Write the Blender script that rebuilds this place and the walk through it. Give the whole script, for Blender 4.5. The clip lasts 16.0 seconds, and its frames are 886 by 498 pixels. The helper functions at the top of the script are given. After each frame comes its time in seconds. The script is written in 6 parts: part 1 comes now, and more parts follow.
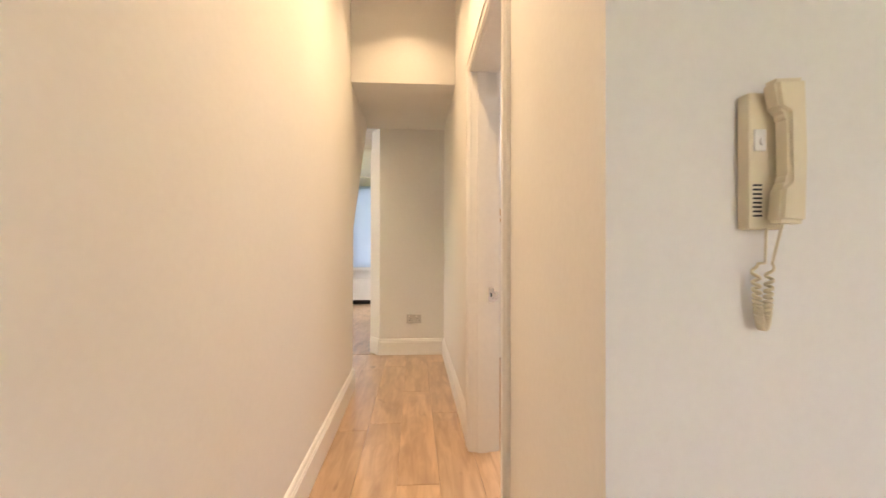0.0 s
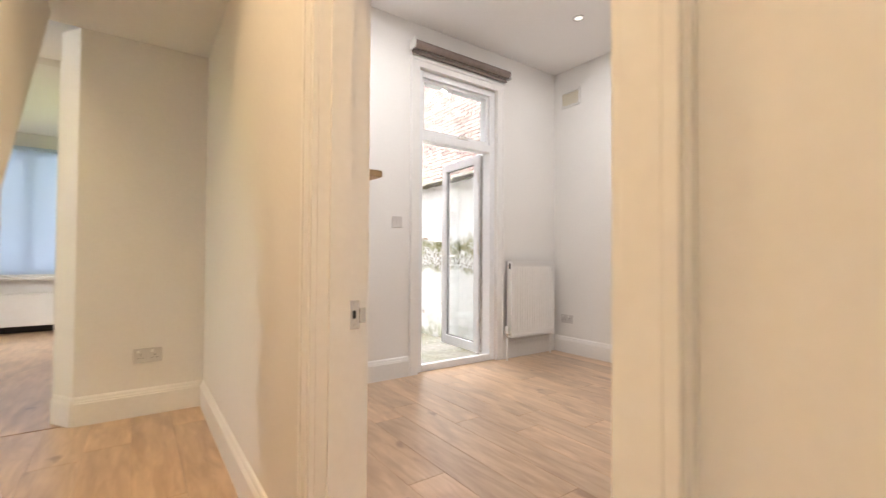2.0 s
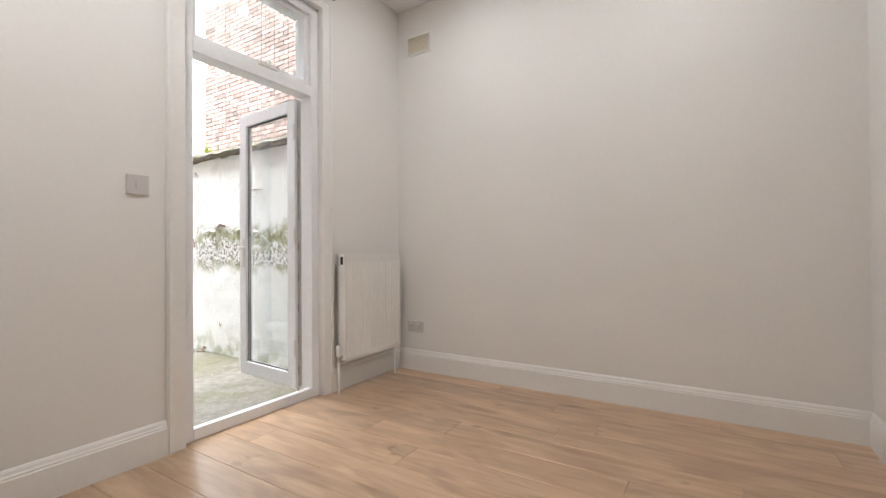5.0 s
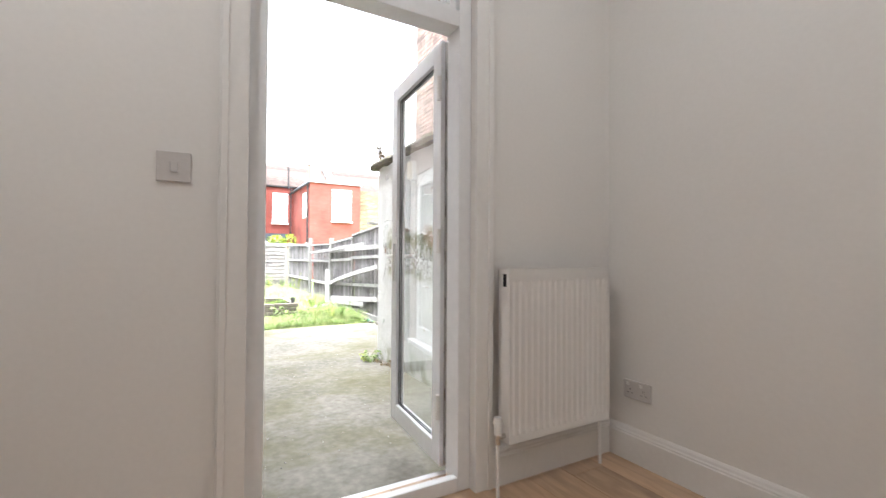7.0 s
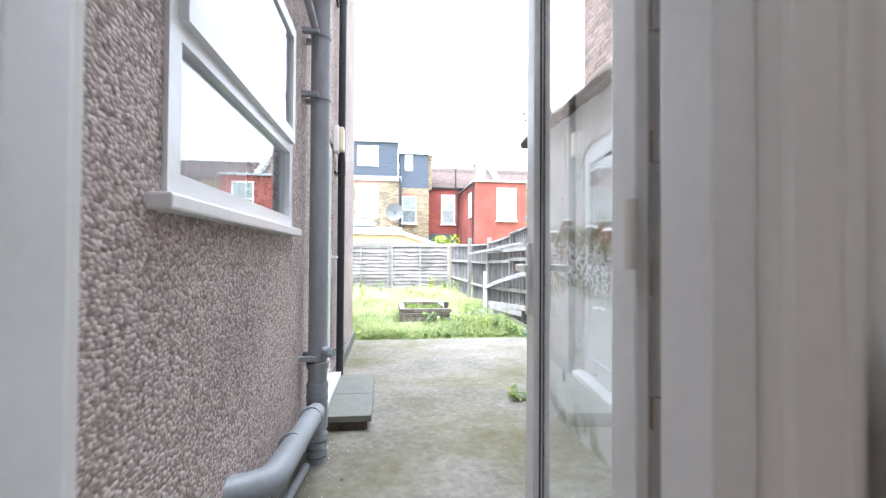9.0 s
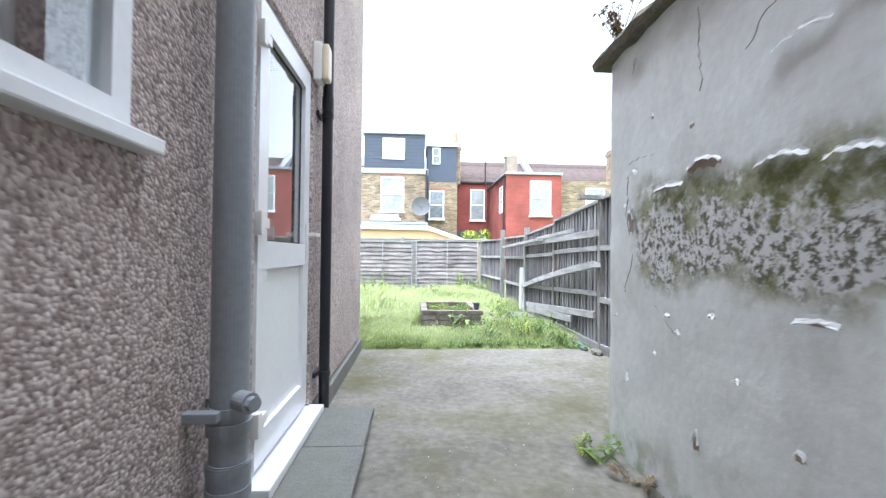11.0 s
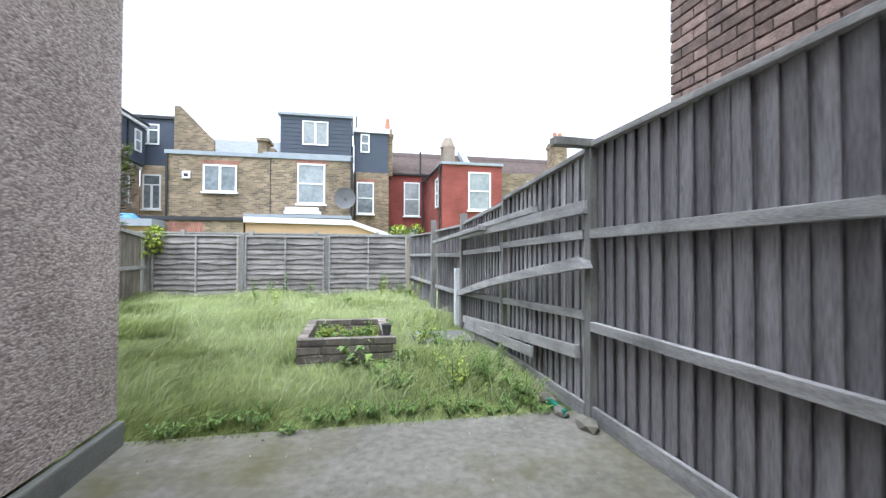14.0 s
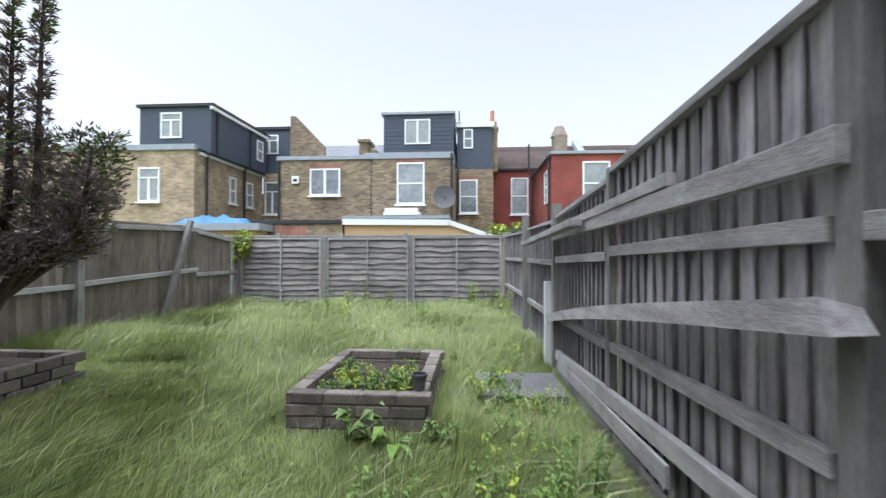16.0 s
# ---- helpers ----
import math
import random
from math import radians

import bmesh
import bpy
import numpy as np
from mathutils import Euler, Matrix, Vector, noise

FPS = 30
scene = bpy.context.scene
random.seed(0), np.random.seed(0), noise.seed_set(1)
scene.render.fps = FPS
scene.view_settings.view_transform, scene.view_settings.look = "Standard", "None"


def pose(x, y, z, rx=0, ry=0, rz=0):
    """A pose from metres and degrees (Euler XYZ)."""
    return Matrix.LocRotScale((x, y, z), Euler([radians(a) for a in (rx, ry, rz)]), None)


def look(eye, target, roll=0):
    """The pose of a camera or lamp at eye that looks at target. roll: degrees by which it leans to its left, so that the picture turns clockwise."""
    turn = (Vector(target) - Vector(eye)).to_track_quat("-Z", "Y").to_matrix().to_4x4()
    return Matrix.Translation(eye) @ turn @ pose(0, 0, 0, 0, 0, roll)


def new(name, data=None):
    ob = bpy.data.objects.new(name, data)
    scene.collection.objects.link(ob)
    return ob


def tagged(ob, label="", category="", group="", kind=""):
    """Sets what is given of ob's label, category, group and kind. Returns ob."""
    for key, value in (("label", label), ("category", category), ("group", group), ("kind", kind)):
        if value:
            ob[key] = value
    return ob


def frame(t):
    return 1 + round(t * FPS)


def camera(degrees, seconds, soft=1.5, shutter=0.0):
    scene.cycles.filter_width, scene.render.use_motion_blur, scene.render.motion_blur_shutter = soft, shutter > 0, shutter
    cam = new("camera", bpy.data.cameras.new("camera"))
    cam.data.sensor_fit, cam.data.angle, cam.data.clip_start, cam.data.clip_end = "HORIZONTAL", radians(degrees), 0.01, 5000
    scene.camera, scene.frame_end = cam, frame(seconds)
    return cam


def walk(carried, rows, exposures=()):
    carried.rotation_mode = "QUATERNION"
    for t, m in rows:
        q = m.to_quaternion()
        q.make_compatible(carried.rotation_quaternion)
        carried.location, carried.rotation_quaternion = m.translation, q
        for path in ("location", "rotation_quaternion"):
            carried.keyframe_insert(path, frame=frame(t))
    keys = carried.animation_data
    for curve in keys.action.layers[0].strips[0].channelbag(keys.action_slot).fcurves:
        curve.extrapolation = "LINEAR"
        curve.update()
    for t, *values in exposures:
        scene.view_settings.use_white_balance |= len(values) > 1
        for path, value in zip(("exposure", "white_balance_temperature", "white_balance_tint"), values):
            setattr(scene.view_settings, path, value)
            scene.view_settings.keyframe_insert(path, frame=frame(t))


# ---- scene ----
cam = camera(91.6, 16.0, soft=1.3, shutter=0.4)
METRES, EYE, TILT, LEAN, TURN = 10.0, 1.04, 0.0, 0.0, -10.4
ROWS = [
    (0.0, 0.0075, -0.0285, 0.0, 6.6, 0.3, -0.1),
    (0.5, 0.0, 0.0, 0.0, -0.0, 0.33, -0.13),
    (1.0, -0.0129, 0.0294, -0.0021, -7.68, 0.57, -0.51),
    (1.5, -0.0195, 0.0558, -0.0062, -15.81, 1.07, -0.29),
    (2.0, -0.0206, 0.084, -0.0075, -25.12, 1.14, -0.35),
    (2.5, -0.0199, 0.1059, -0.0092, -34.64, 1.11, -0.25),
    (3.0, -0.0179, 0.1245, -0.0099, -46.56, 1.08, -0.21),
    (5.5, 0.0645, 0.1974, -0.0099, -48.01, 0.4, 0.37),
    (6.0, 0.0884, 0.2142, -0.0085, -37.55, 0.58, 0.43),
    (6.5, 0.1082, 0.2375, -0.0071, -27.7, 0.82, 0.27),
    (7.0, 0.1273, 0.265, -0.0055, -18.96, 1.01, -0.3),
    (7.5, 0.1442, 0.2896, -0.0028, -12.64, 0.88, -0.08),
    (8.0, 0.155, 0.3195, -0.0022, -5.75, 0.9, -0.18),
    (8.5, 0.1608, 0.3508, -0.0015, -0.25, 0.87, -0.22),
    (11.0, 0.1544, 0.5121, -0.0153, 7.07, 0.79, -0.62),
    (11.5, 0.1488, 0.5479, -0.0207, 5.82, 0.81, -0.64),
    (12.0, 0.1455, 0.5862, -0.0216, 3.57, 0.82, -0.52),
    (12.5, 0.1468, 0.6221, -0.0214, 1.68, 0.83, -0.46),
    (13.0, 0.1557, 0.6637, -0.0213, -0.14, 0.84, -0.37),
    (13.5, 0.166, 0.7037, -0.0214, -0.98, 0.84, -0.33),
    (14.0, 0.1739, 0.7484, -0.0196, -0.9, 0.85, -0.25),
    (14.5, 0.1834, 0.7897, -0.0166, 0.85, 0.8, -0.16),
    (15.0, 0.1944, 0.8334, -0.0149, 3.65, 0.83, -0.12),
    (15.5, 0.2032, 0.8727, -0.013, 7.71, 0.86, -0.08),
    (16.0, 0.2105, 0.9132, -0.0115, 14.54, 0.82, -0.07),
]
EXPOSURES = [(0.0, 4.25, 6450, 14), (2.0, 4.22, 6300, 11), (3.0, 4.25, 6250, 10), (5.5, 3.75, 6150, 9), (7.0, 3.52, 6100, 9), (8.5, 3.2, 5750, 10), (10.8, 2.55, 5550, 9), (13.5, 1.85, 5600, 9), (16.0, 1.15, 5700, 10)]
ROOM_W, ROOM_C = 0.84, (1.0, 0.955, 0.925)
HALL_W, HALL_C = 0.9, (1.0, 0.69, 0.38)
ENTRANCE_W = 0.18
walk(cam, [(t, pose(0, 0, EYE, TILT, LEAN, TURN) @ pose(METRES * x, METRES * y, METRES * z, 90 + pitch, roll, yaw)) for t, x, y, z, yaw, pitch, roll in ROWS], EXPOSURES)

# ---------------------------------------------------------------- light
world = bpy.data.worlds.new("overcast_sky")
scene.world = world
world.use_nodes = True
wn = world.node_tree
sky = wn.nodes.new("ShaderNodeTexSky")
sky.sky_type = "NISHITA"
sky.sun_disc = False
sky.sun_elevation, sky.sun_rotation = radians(73), radians(214)
sky.dust_density = 4.0
grey = wn.nodes.new("ShaderNodeHueSaturation")
grey.inputs["Saturation"].default_value = 0.07
wn.links.new(sky.outputs[0], grey.inputs["Color"])
wn.links.new(grey.outputs[0], wn.nodes["Background"].inputs[0])
wn.nodes["Background"].inputs[1].default_value = 0.13
sun_data = bpy.data.lights.new("sun", "SUN")
sun_data.energy, sun_data.angle, sun_data.color = 1.35, radians(75), (1.0, 0.98, 0.96)
sun = new("sun", sun_data)
sun.matrix_world = look((-2.4, -3.6, 14), (0, 0, 0))


door_light = bpy.data.lights.new("entrance_daylight", "AREA")
door_light.shape, door_light.size, door_light.size_y, door_light.energy, door_light.color = "RECTANGLE", 0.5, 1.9, ENTRANCE_W, (1.0, 0.75, 0.95)
new("entrance_daylight", door_light).matrix_world = pose(1.15, -2.49, 1.25, 90, 0, 0)


# ---------------------------------------------------------------- materials
def mat(name, c1, c2=None, rough=0.6, scale=8.0, fine=90.0, bump=0.1, metal=0.0, stain=None, stain_scale=1.2, stain_amount=0.5, stain_from=0.48, vary=0.0, coat=0.0, stretch=(1, 1, 1), depth=0.004):
    m = bpy.data.materials.new(name)
    m.use_nodes = True
    nt = m.node_tree
    bsdf = nt.nodes["Principled BSDF"]
    geo = nt.nodes.new("ShaderNodeNewGeometry")
    mp = nt.nodes.new("ShaderNodeMapping")
    mp.inputs["Scale"].default_value = stretch
    nt.links.new(geo.outputs["Position"], mp.inputs["Vector"])
    n1 = nt.nodes.new("ShaderNodeTexNoise")
    n1.inputs["Scale"].default_value, n1.inputs["Detail"].default_value = scale, 4
    n2 = nt.nodes.new("ShaderNodeTexNoise")
    n2.inputs["Scale"].default_value, n2.inputs["Detail"].default_value = fine, 3
    for n in (n1, n2):
        nt.links.new(mp.outputs[0], n.inputs["Vector"])
    mixn = nt.nodes.new("ShaderNodeMath")
    mixn.operation = "MULTIPLY_ADD"
    mixn.inputs[1].default_value = 0.5
    half = nt.nodes.new("ShaderNodeMath")
    half.operation = "MULTIPLY"
    half.inputs[1].default_value = 0.5
    nt.links.new(n2.outputs[0], half.inputs[0])
    nt.links.new(n1.outputs[0], mixn.inputs[0])
    nt.links.new(half.outputs[0], mixn.inputs[2])
    ramp = nt.nodes.new("ShaderNodeValToRGB")
    ramp.color_ramp.elements[0].position, ramp.color_ramp.elements[1].position = 0.35, 0.65
    ramp.color_ramp.elements[0].color = (*c1, 1)
    ramp.color_ramp.elements[1].color = (*(c2 or c1), 1)
    nt.links.new(mixn.outputs[0], ramp.inputs[0])
    col = ramp.outputs[0]
    if stain:
        n3 = nt.nodes.new("ShaderNodeTexNoise")
        n3.inputs["Scale"].default_value, n3.inputs["Detail"].default_value, n3.inputs["Roughness"].default_value = stain_scale, 6, 0.65
        nt.links.new(geo.outputs["Position"], n3.inputs["Vector"])
        r3 = nt.nodes.new("ShaderNodeValToRGB")
        r3.color_ramp.elements[0].position, r3.color_ramp.elements[1].position = stain_from, stain_from + 0.2
        r3.color_ramp.elements[0].color = (0, 0, 0, 1)
        r3.color_ramp.elements[1].color = (stain_amount,) * 3 + (1,)
        nt.links.new(n3.outputs[0], r3.inputs[0])
        mx = nt.nodes.new("ShaderNodeMixRGB")
        mx.inputs["Color2"].default_value = (*stain, 1)
        nt.links.new(r3.outputs[0], mx.inputs["Fac"])
        nt.links.new(col, mx.inputs["Color1"])
        col = mx.outputs[0]
    if vary:
        info = nt.nodes.new("ShaderNodeObjectInfo")
        isl = nt.nodes.new("ShaderNodeMath")
        isl.operation = "ADD"
        nt.links.new(info.outputs["Random"], isl.inputs[0])
        nt.links.new(geo.outputs["Random Per Island"], isl.inputs[1])
        fr = nt.nodes.new("ShaderNodeMath")
        fr.operation = "FRACT"
        nt.links.new(isl.outputs[0], fr.inputs[0])
        mr = nt.nodes.new("ShaderNodeMapRange")
        mr.inputs["To Min"].default_value, mr.inputs["To Max"].default_value = 1 - vary, 1 + vary
        nt.links.new(fr.outputs[0], mr.inputs["Value"])
        hs = nt.nodes.new("ShaderNodeHueSaturation")
        nt.links.new(mr.outputs[0], hs.inputs["Value"])
        nt.links.new(col, hs.inputs["Color"])
        col = hs.outputs[0]
    nt.links.new(col, bsdf.inputs["Base Color"])
    bsdf.inputs["Roughness"].default_value = rough
    bsdf.inputs["Metallic"].default_value = metal
    bsdf.inputs["Coat Weight"].default_value = coat
    if bump:
        bp = nt.nodes.new("ShaderNodeBump")
        bp.inputs["Strength"].default_value, bp.inputs["Distance"].default_value = bump, depth
        nt.links.new(mixn.outputs[0], bp.inputs["Height"])
        nt.links.new(bp.outputs[0], bsdf.inputs["Normal"])
    return m


def glass(name, tint=(0.95, 0.98, 0.98)):
    m = bpy.data.materials.new(name)
    m.use_nodes = True
    b = m.node_tree.nodes["Principled BSDF"]
    b.inputs["Base Color"].default_value = (*tint, 1)
    b.inputs["Transmission Weight"].default_value = 1.0
    b.inputs["Roughness"].default_value = 0.0
    b.inputs["IOR"].default_value = 1.6
    return m


M = dict(
    wall=mat("matt_wall_paint", (0.78, 0.765, 0.74), (0.81, 0.795, 0.77), 0.75, 1.5, 60, 0.08),
    ceil=mat("ceiling_paint", (0.84, 0.83, 0.82), (0.87, 0.86, 0.85), 0.8, 1.5, 60, 0.05),
    gloss=mat("white_gloss_paint", (0.8, 0.79, 0.77), (0.84, 0.83, 0.81), 0.32, 2, 40, 0.03),
    upvc=mat("white_upvc", (0.78, 0.79, 0.8), (0.84, 0.85, 0.86), 0.28, 2, 30, 0.02),
    plastic=mat("cream_plastic", (0.72, 0.64, 0.47), (0.76, 0.68, 0.5), 0.4, 3, 60, 0.02),
    whiteplastic=mat("white_plastic", (0.78, 0.77, 0.74), (0.82, 0.81, 0.79), 0.35, 3, 60, 0.02),
    chrome=mat("brushed_nickel", (0.6, 0.58, 0.55), (0.7, 0.68, 0.65), 0.25, 10, 200, 0.02, metal=1.0),
    dark=mat("black_rubber_and_gaps", (0.02, 0.02, 0.02), (0.03, 0.03, 0.03), 0.6),
    concrete=mat("weathered_concrete", (0.12, 0.111, 0.09), (0.24, 0.225, 0.192), 0.88, 1.6, 22, 0.25, stain=(0.1, 0.092, 0.035), stain_scale=1.2, stain_amount=0.85, stain_from=0.45),
    grass_soil=mat("grassy_soil", (0.11, 0.15, 0.04), (0.22, 0.27, 0.08), 0.9, 3, 40, 0.8, depth=0.03),
    fence=mat("weathered_fence_wood", (0.16, 0.15, 0.152), (0.46, 0.44, 0.445), 0.85, 5, 50, 0.7, stretch=(6, 6, 0.45), vary=0.3, stain=(0.07, 0.068, 0.07), stain_scale=3.0, stain_amount=0.5),
    darkfence=mat("darker_fence_wood", (0.115, 0.107, 0.112), (0.27, 0.255, 0.265), 0.85, 5, 40, 0.6, stretch=(3, 3, 0.35), vary=0.2, stain=(0.04, 0.038, 0.04), stain_scale=9.0, stain_amount=0.55, stain_from=0.6),
    rail=mat("weathered_rail_wood", (0.2, 0.192, 0.19), (0.46, 0.445, 0.435), 0.85, 4, 50, 0.5, stretch=(6, 0.6, 6), vary=0.15, stain=(0.1, 0.1, 0.1), stain_scale=2.5, stain_amount=0.5),
    slate=mat("dark_blue_cladding", (0.05, 0.065, 0.095), (0.065, 0.08, 0.11), 0.6, 2, 30, 0.2),
    tile=mat("brown_roof_tile", (0.06, 0.045, 0.04), (0.11, 0.085, 0.077), 0.85, 4, 30, 0.4, vary=0.2),
    glass=glass("window_glass"),
)

M["tile"].node_tree.nodes["Principled BSDF"].inputs["Specular IOR Level"].default_value = 0.1


def oak_laminate():
    """Printed oak boards: long grain along y, broad dark figure and small knots, shifted from board to board."""
    m = bpy.data.materials.new("oak_laminate")
    m.use_nodes = True
    nt = m.node_tree
    bsdf = nt.nodes["Principled BSDF"]
    geo, info = nt.nodes.new("ShaderNodeNewGeometry"), nt.nodes.new("ShaderNodeObjectInfo")
    shift = nt.nodes.new("ShaderNodeVectorMath")
    shift.operation = "MULTIPLY_ADD"
    shift.inputs[0].default_value = (7.3, 31.0, 11.0)
    nt.links.new(info.outputs["Random"], shift.inputs[1])
    nt.links.new(geo.outputs["Position"], shift.inputs[2])

    def grain(stretch, scale, detail, distort):
        mp, n = nt.nodes.new("ShaderNodeMapping"), nt.nodes.new("ShaderNodeTexNoise")
        mp.inputs["Scale"].default_value = stretch
        n.inputs["Scale"].default_value, n.inputs["Detail"].default_value, n.inputs["Distortion"].default_value = scale, detail, distort
        nt.links.new(shift.outputs[0], mp.inputs["Vector"])
        nt.links.new(mp.outputs[0], n.inputs["Vector"])
        return n.outputs[0]

    def ramp(v, p0, c0, p1, c1):
        n = nt.nodes.new("ShaderNodeValToRGB")
        n.color_ramp.elements[0].position, n.color_ramp.elements[1].position = p0, p1
        n.color_ramp.elements[0].color, n.color_ramp.elements[1].color = (*c0, 1), (*c1, 1)
        nt.links.new(v, n.inputs[0])
        return n.outputs[0]

    def mix(fac, c1, c2):
        n = nt.nodes.new("ShaderNodeMixRGB")
        nt.links.new(fac, n.inputs["Fac"])
        nt.links.new(c1, n.inputs["Color1"])
        n.inputs["Color2"].default_value = (*c2, 1)
        return n.outputs[0]

    col = ramp(grain((1, 0.13, 1), 26, 5, 0.6), 0.3, (0.45, 0.285, 0.165), 0.7, (0.65, 0.46, 0.3))
    figure = ramp(grain((1, 0.3, 1), 5.0, 3, 1.2), 0.48, (0, 0, 0), 0.72, (0.62, 0.62, 0.62))
    col = mix(figure, col, (0.27, 0.155, 0.085))
    knots = ramp(grain((1, 0.55, 1), 7.0, 2, 0.4), 0.68, (0, 0, 0), 0.76, (0.75, 0.75, 0.75))
    col = mix(knots, col, (0.2, 0.1, 0.05))
    tone = nt.nodes.new("ShaderNodeMapRange")
    tone.inputs["To Min"].default_value, tone.inputs["To Max"].default_value = 0.84, 1.12
    nt.links.new(info.outputs["Random"], tone.inputs["Value"])
    hs = nt.nodes.new("ShaderNodeHueSaturation")
    nt.links.new(tone.outputs[0], hs.inputs["Value"])
    nt.links.new(col, hs.inputs["Color"])
    nt.links.new(hs.outputs[0], bsdf.inputs["Base Color"])
    bsdf.inputs["Roughness"].default_value = 0.3
    bsdf.inputs["Specular IOR Level"].default_value = 0.8
    bsdf.inputs["Coat Weight"].default_value, bsdf.inputs["Coat Roughness"].default_value = 0.35, 0.28
    bp = nt.nodes.new("ShaderNodeBump")
    bp.inputs["Strength"].default_value, bp.inputs["Distance"].default_value = 0.05, 0.002
    nt.links.new(grain((1, 0.1, 1), 90, 3, 0.2), bp.inputs["Height"])
    nt.links.new(bp.outputs[0], bsdf.inputs["Normal"])
    return m


M["laminate"] = oak_laminate()
M["plate"] = mat("satin_grey_plate", (0.58, 0.555, 0.54), (0.62, 0.6, 0.585), 0.35, 3, 60, 0.02)


def pebble_dash():
    m = bpy.data.materials.new("pebble_dash")
    m.use_nodes = True
    nt = m.node_tree
    bsdf = nt.nodes["Principled BSDF"]
    geo = nt.nodes.new("ShaderNodeNewGeometry")
    vo = nt.nodes.new("ShaderNodeTexVoronoi")
    vo.inputs["Scale"].default_value = 92.0
    nt.links.new(geo.outputs["Position"], vo.inputs["Vector"])
    sep = nt.nodes.new("ShaderNodeSeparateColor")
    nt.links.new(vo.outputs["Color"], sep.inputs[0])
    ramp = nt.nodes.new("ShaderNodeValToRGB")
    ramp.color_ramp.elements[0].color = (0.2, 0.158, 0.14, 1)
    ramp.color_ramp.elements[1].color = (0.66, 0.585, 0.555, 1)
    mid = ramp.color_ramp.elements.new(0.5)
    mid.color = (0.43, 0.35, 0.32, 1)
    nt.links.new(sep.outputs[0], ramp.inputs[0])
    nz = nt.nodes.new("ShaderNodeTexNoise")
    nz.inputs["Scale"].default_value, nz.inputs["Detail"].default_value = 1.1, 5
    nt.links.new(geo.outputs["Position"], nz.inputs["Vector"])
    mr = nt.nodes.new("ShaderNodeMapRange")
    mr.inputs["From Min"].default_value, mr.inputs["From Max"].default_value = 0.3, 0.7
    mr.inputs["To Min"].default_value, mr.inputs["To Max"].default_value = 0.8, 1.2
    nt.links.new(nz.outputs[0], mr.inputs["Value"])
    hs = nt.nodes.new("ShaderNodeHueSaturation")
    nt.links.new(mr.outputs[0], hs.inputs["Value"])
    nt.links.new(ramp.outputs[0], hs.inputs["Color"])
    nt.links.new(hs.outputs[0], bsdf.inputs["Base Color"])
    bsdf.inputs["Roughness"].default_value = 0.85
    bp = nt.nodes.new("ShaderNodeBump")
    bp.invert = True
    bp.inputs["Strength"].default_value, bp.inputs["Distance"].default_value = 0.7, 0.006
    nt.links.new(vo.outputs["Distance"], bp.inputs["Height"])
    nt.links.new(bp.outputs[0], bsdf.inputs["Normal"])
    return m


M["pebble"] = pebble_dash()


# ---------------------------------------------------------------- mesh helpers
def mesh_ob(name, bm, material, parent=None, label=""):
    me = bpy.data.meshes.new(name)
    bmesh.ops.recalc_face_normals(bm, faces=bm.faces)
    bm.to_mesh(me)
    bm.free()
    for one in (material if isinstance(material, (list, tuple)) else [material]):
        me.materials.append(one)
    ob = new(name, me)
    if parent:
        ob.parent = parent
    if label:
        ob["label"] = label
    return ob


def part(name, bm, material, parent, label=""):
    return mesh_ob(name, bm, material, parent, label)


def box(bm, x0, y0, z0, x1, y1, z1, bevel=0.0, turn=None):
    res = bmesh.ops.create_cube(bm, size=1.0)
    vs = res["verts"]
    m = Matrix.Translation(((x0 + x1) / 2, (y0 + y1) / 2, (z0 + z1) / 2)) @ Matrix.Diagonal((abs(x1 - x0), abs(y1 - y0), abs(z1 - z0), 1))
    bmesh.ops.transform(bm, matrix=(turn or Matrix()) @ m, verts=vs)
    if bevel:
        edges = list({e for v in vs for e in v.link_edges})
        bmesh.ops.bevel(bm, geom=edges, offset=bevel, segments=2, affect="EDGES", profile=0.6)
    return bm


def boxes(*list_of_boxes, bevel=0.0):
    bm = bmesh.new()
    for b in list_of_boxes:
        box(bm, *b, bevel=bevel)
    return bm


def rod(bm, a, b, r, r2=None, seg=16):
    a, b = Vector(a), Vector(b)
    d = b - a
    res = bmesh.ops.create_cone(bm, cap_ends=True, segments=seg, radius1=r, radius2=r if r2 is None else r2, depth=d.length)
    bmesh.ops.transform(bm, matrix=Matrix.Translation((a + b) / 2) @ d.to_track_quat("Z", "Y").to_matrix().to_4x4(), verts=res["verts"])
    return bm


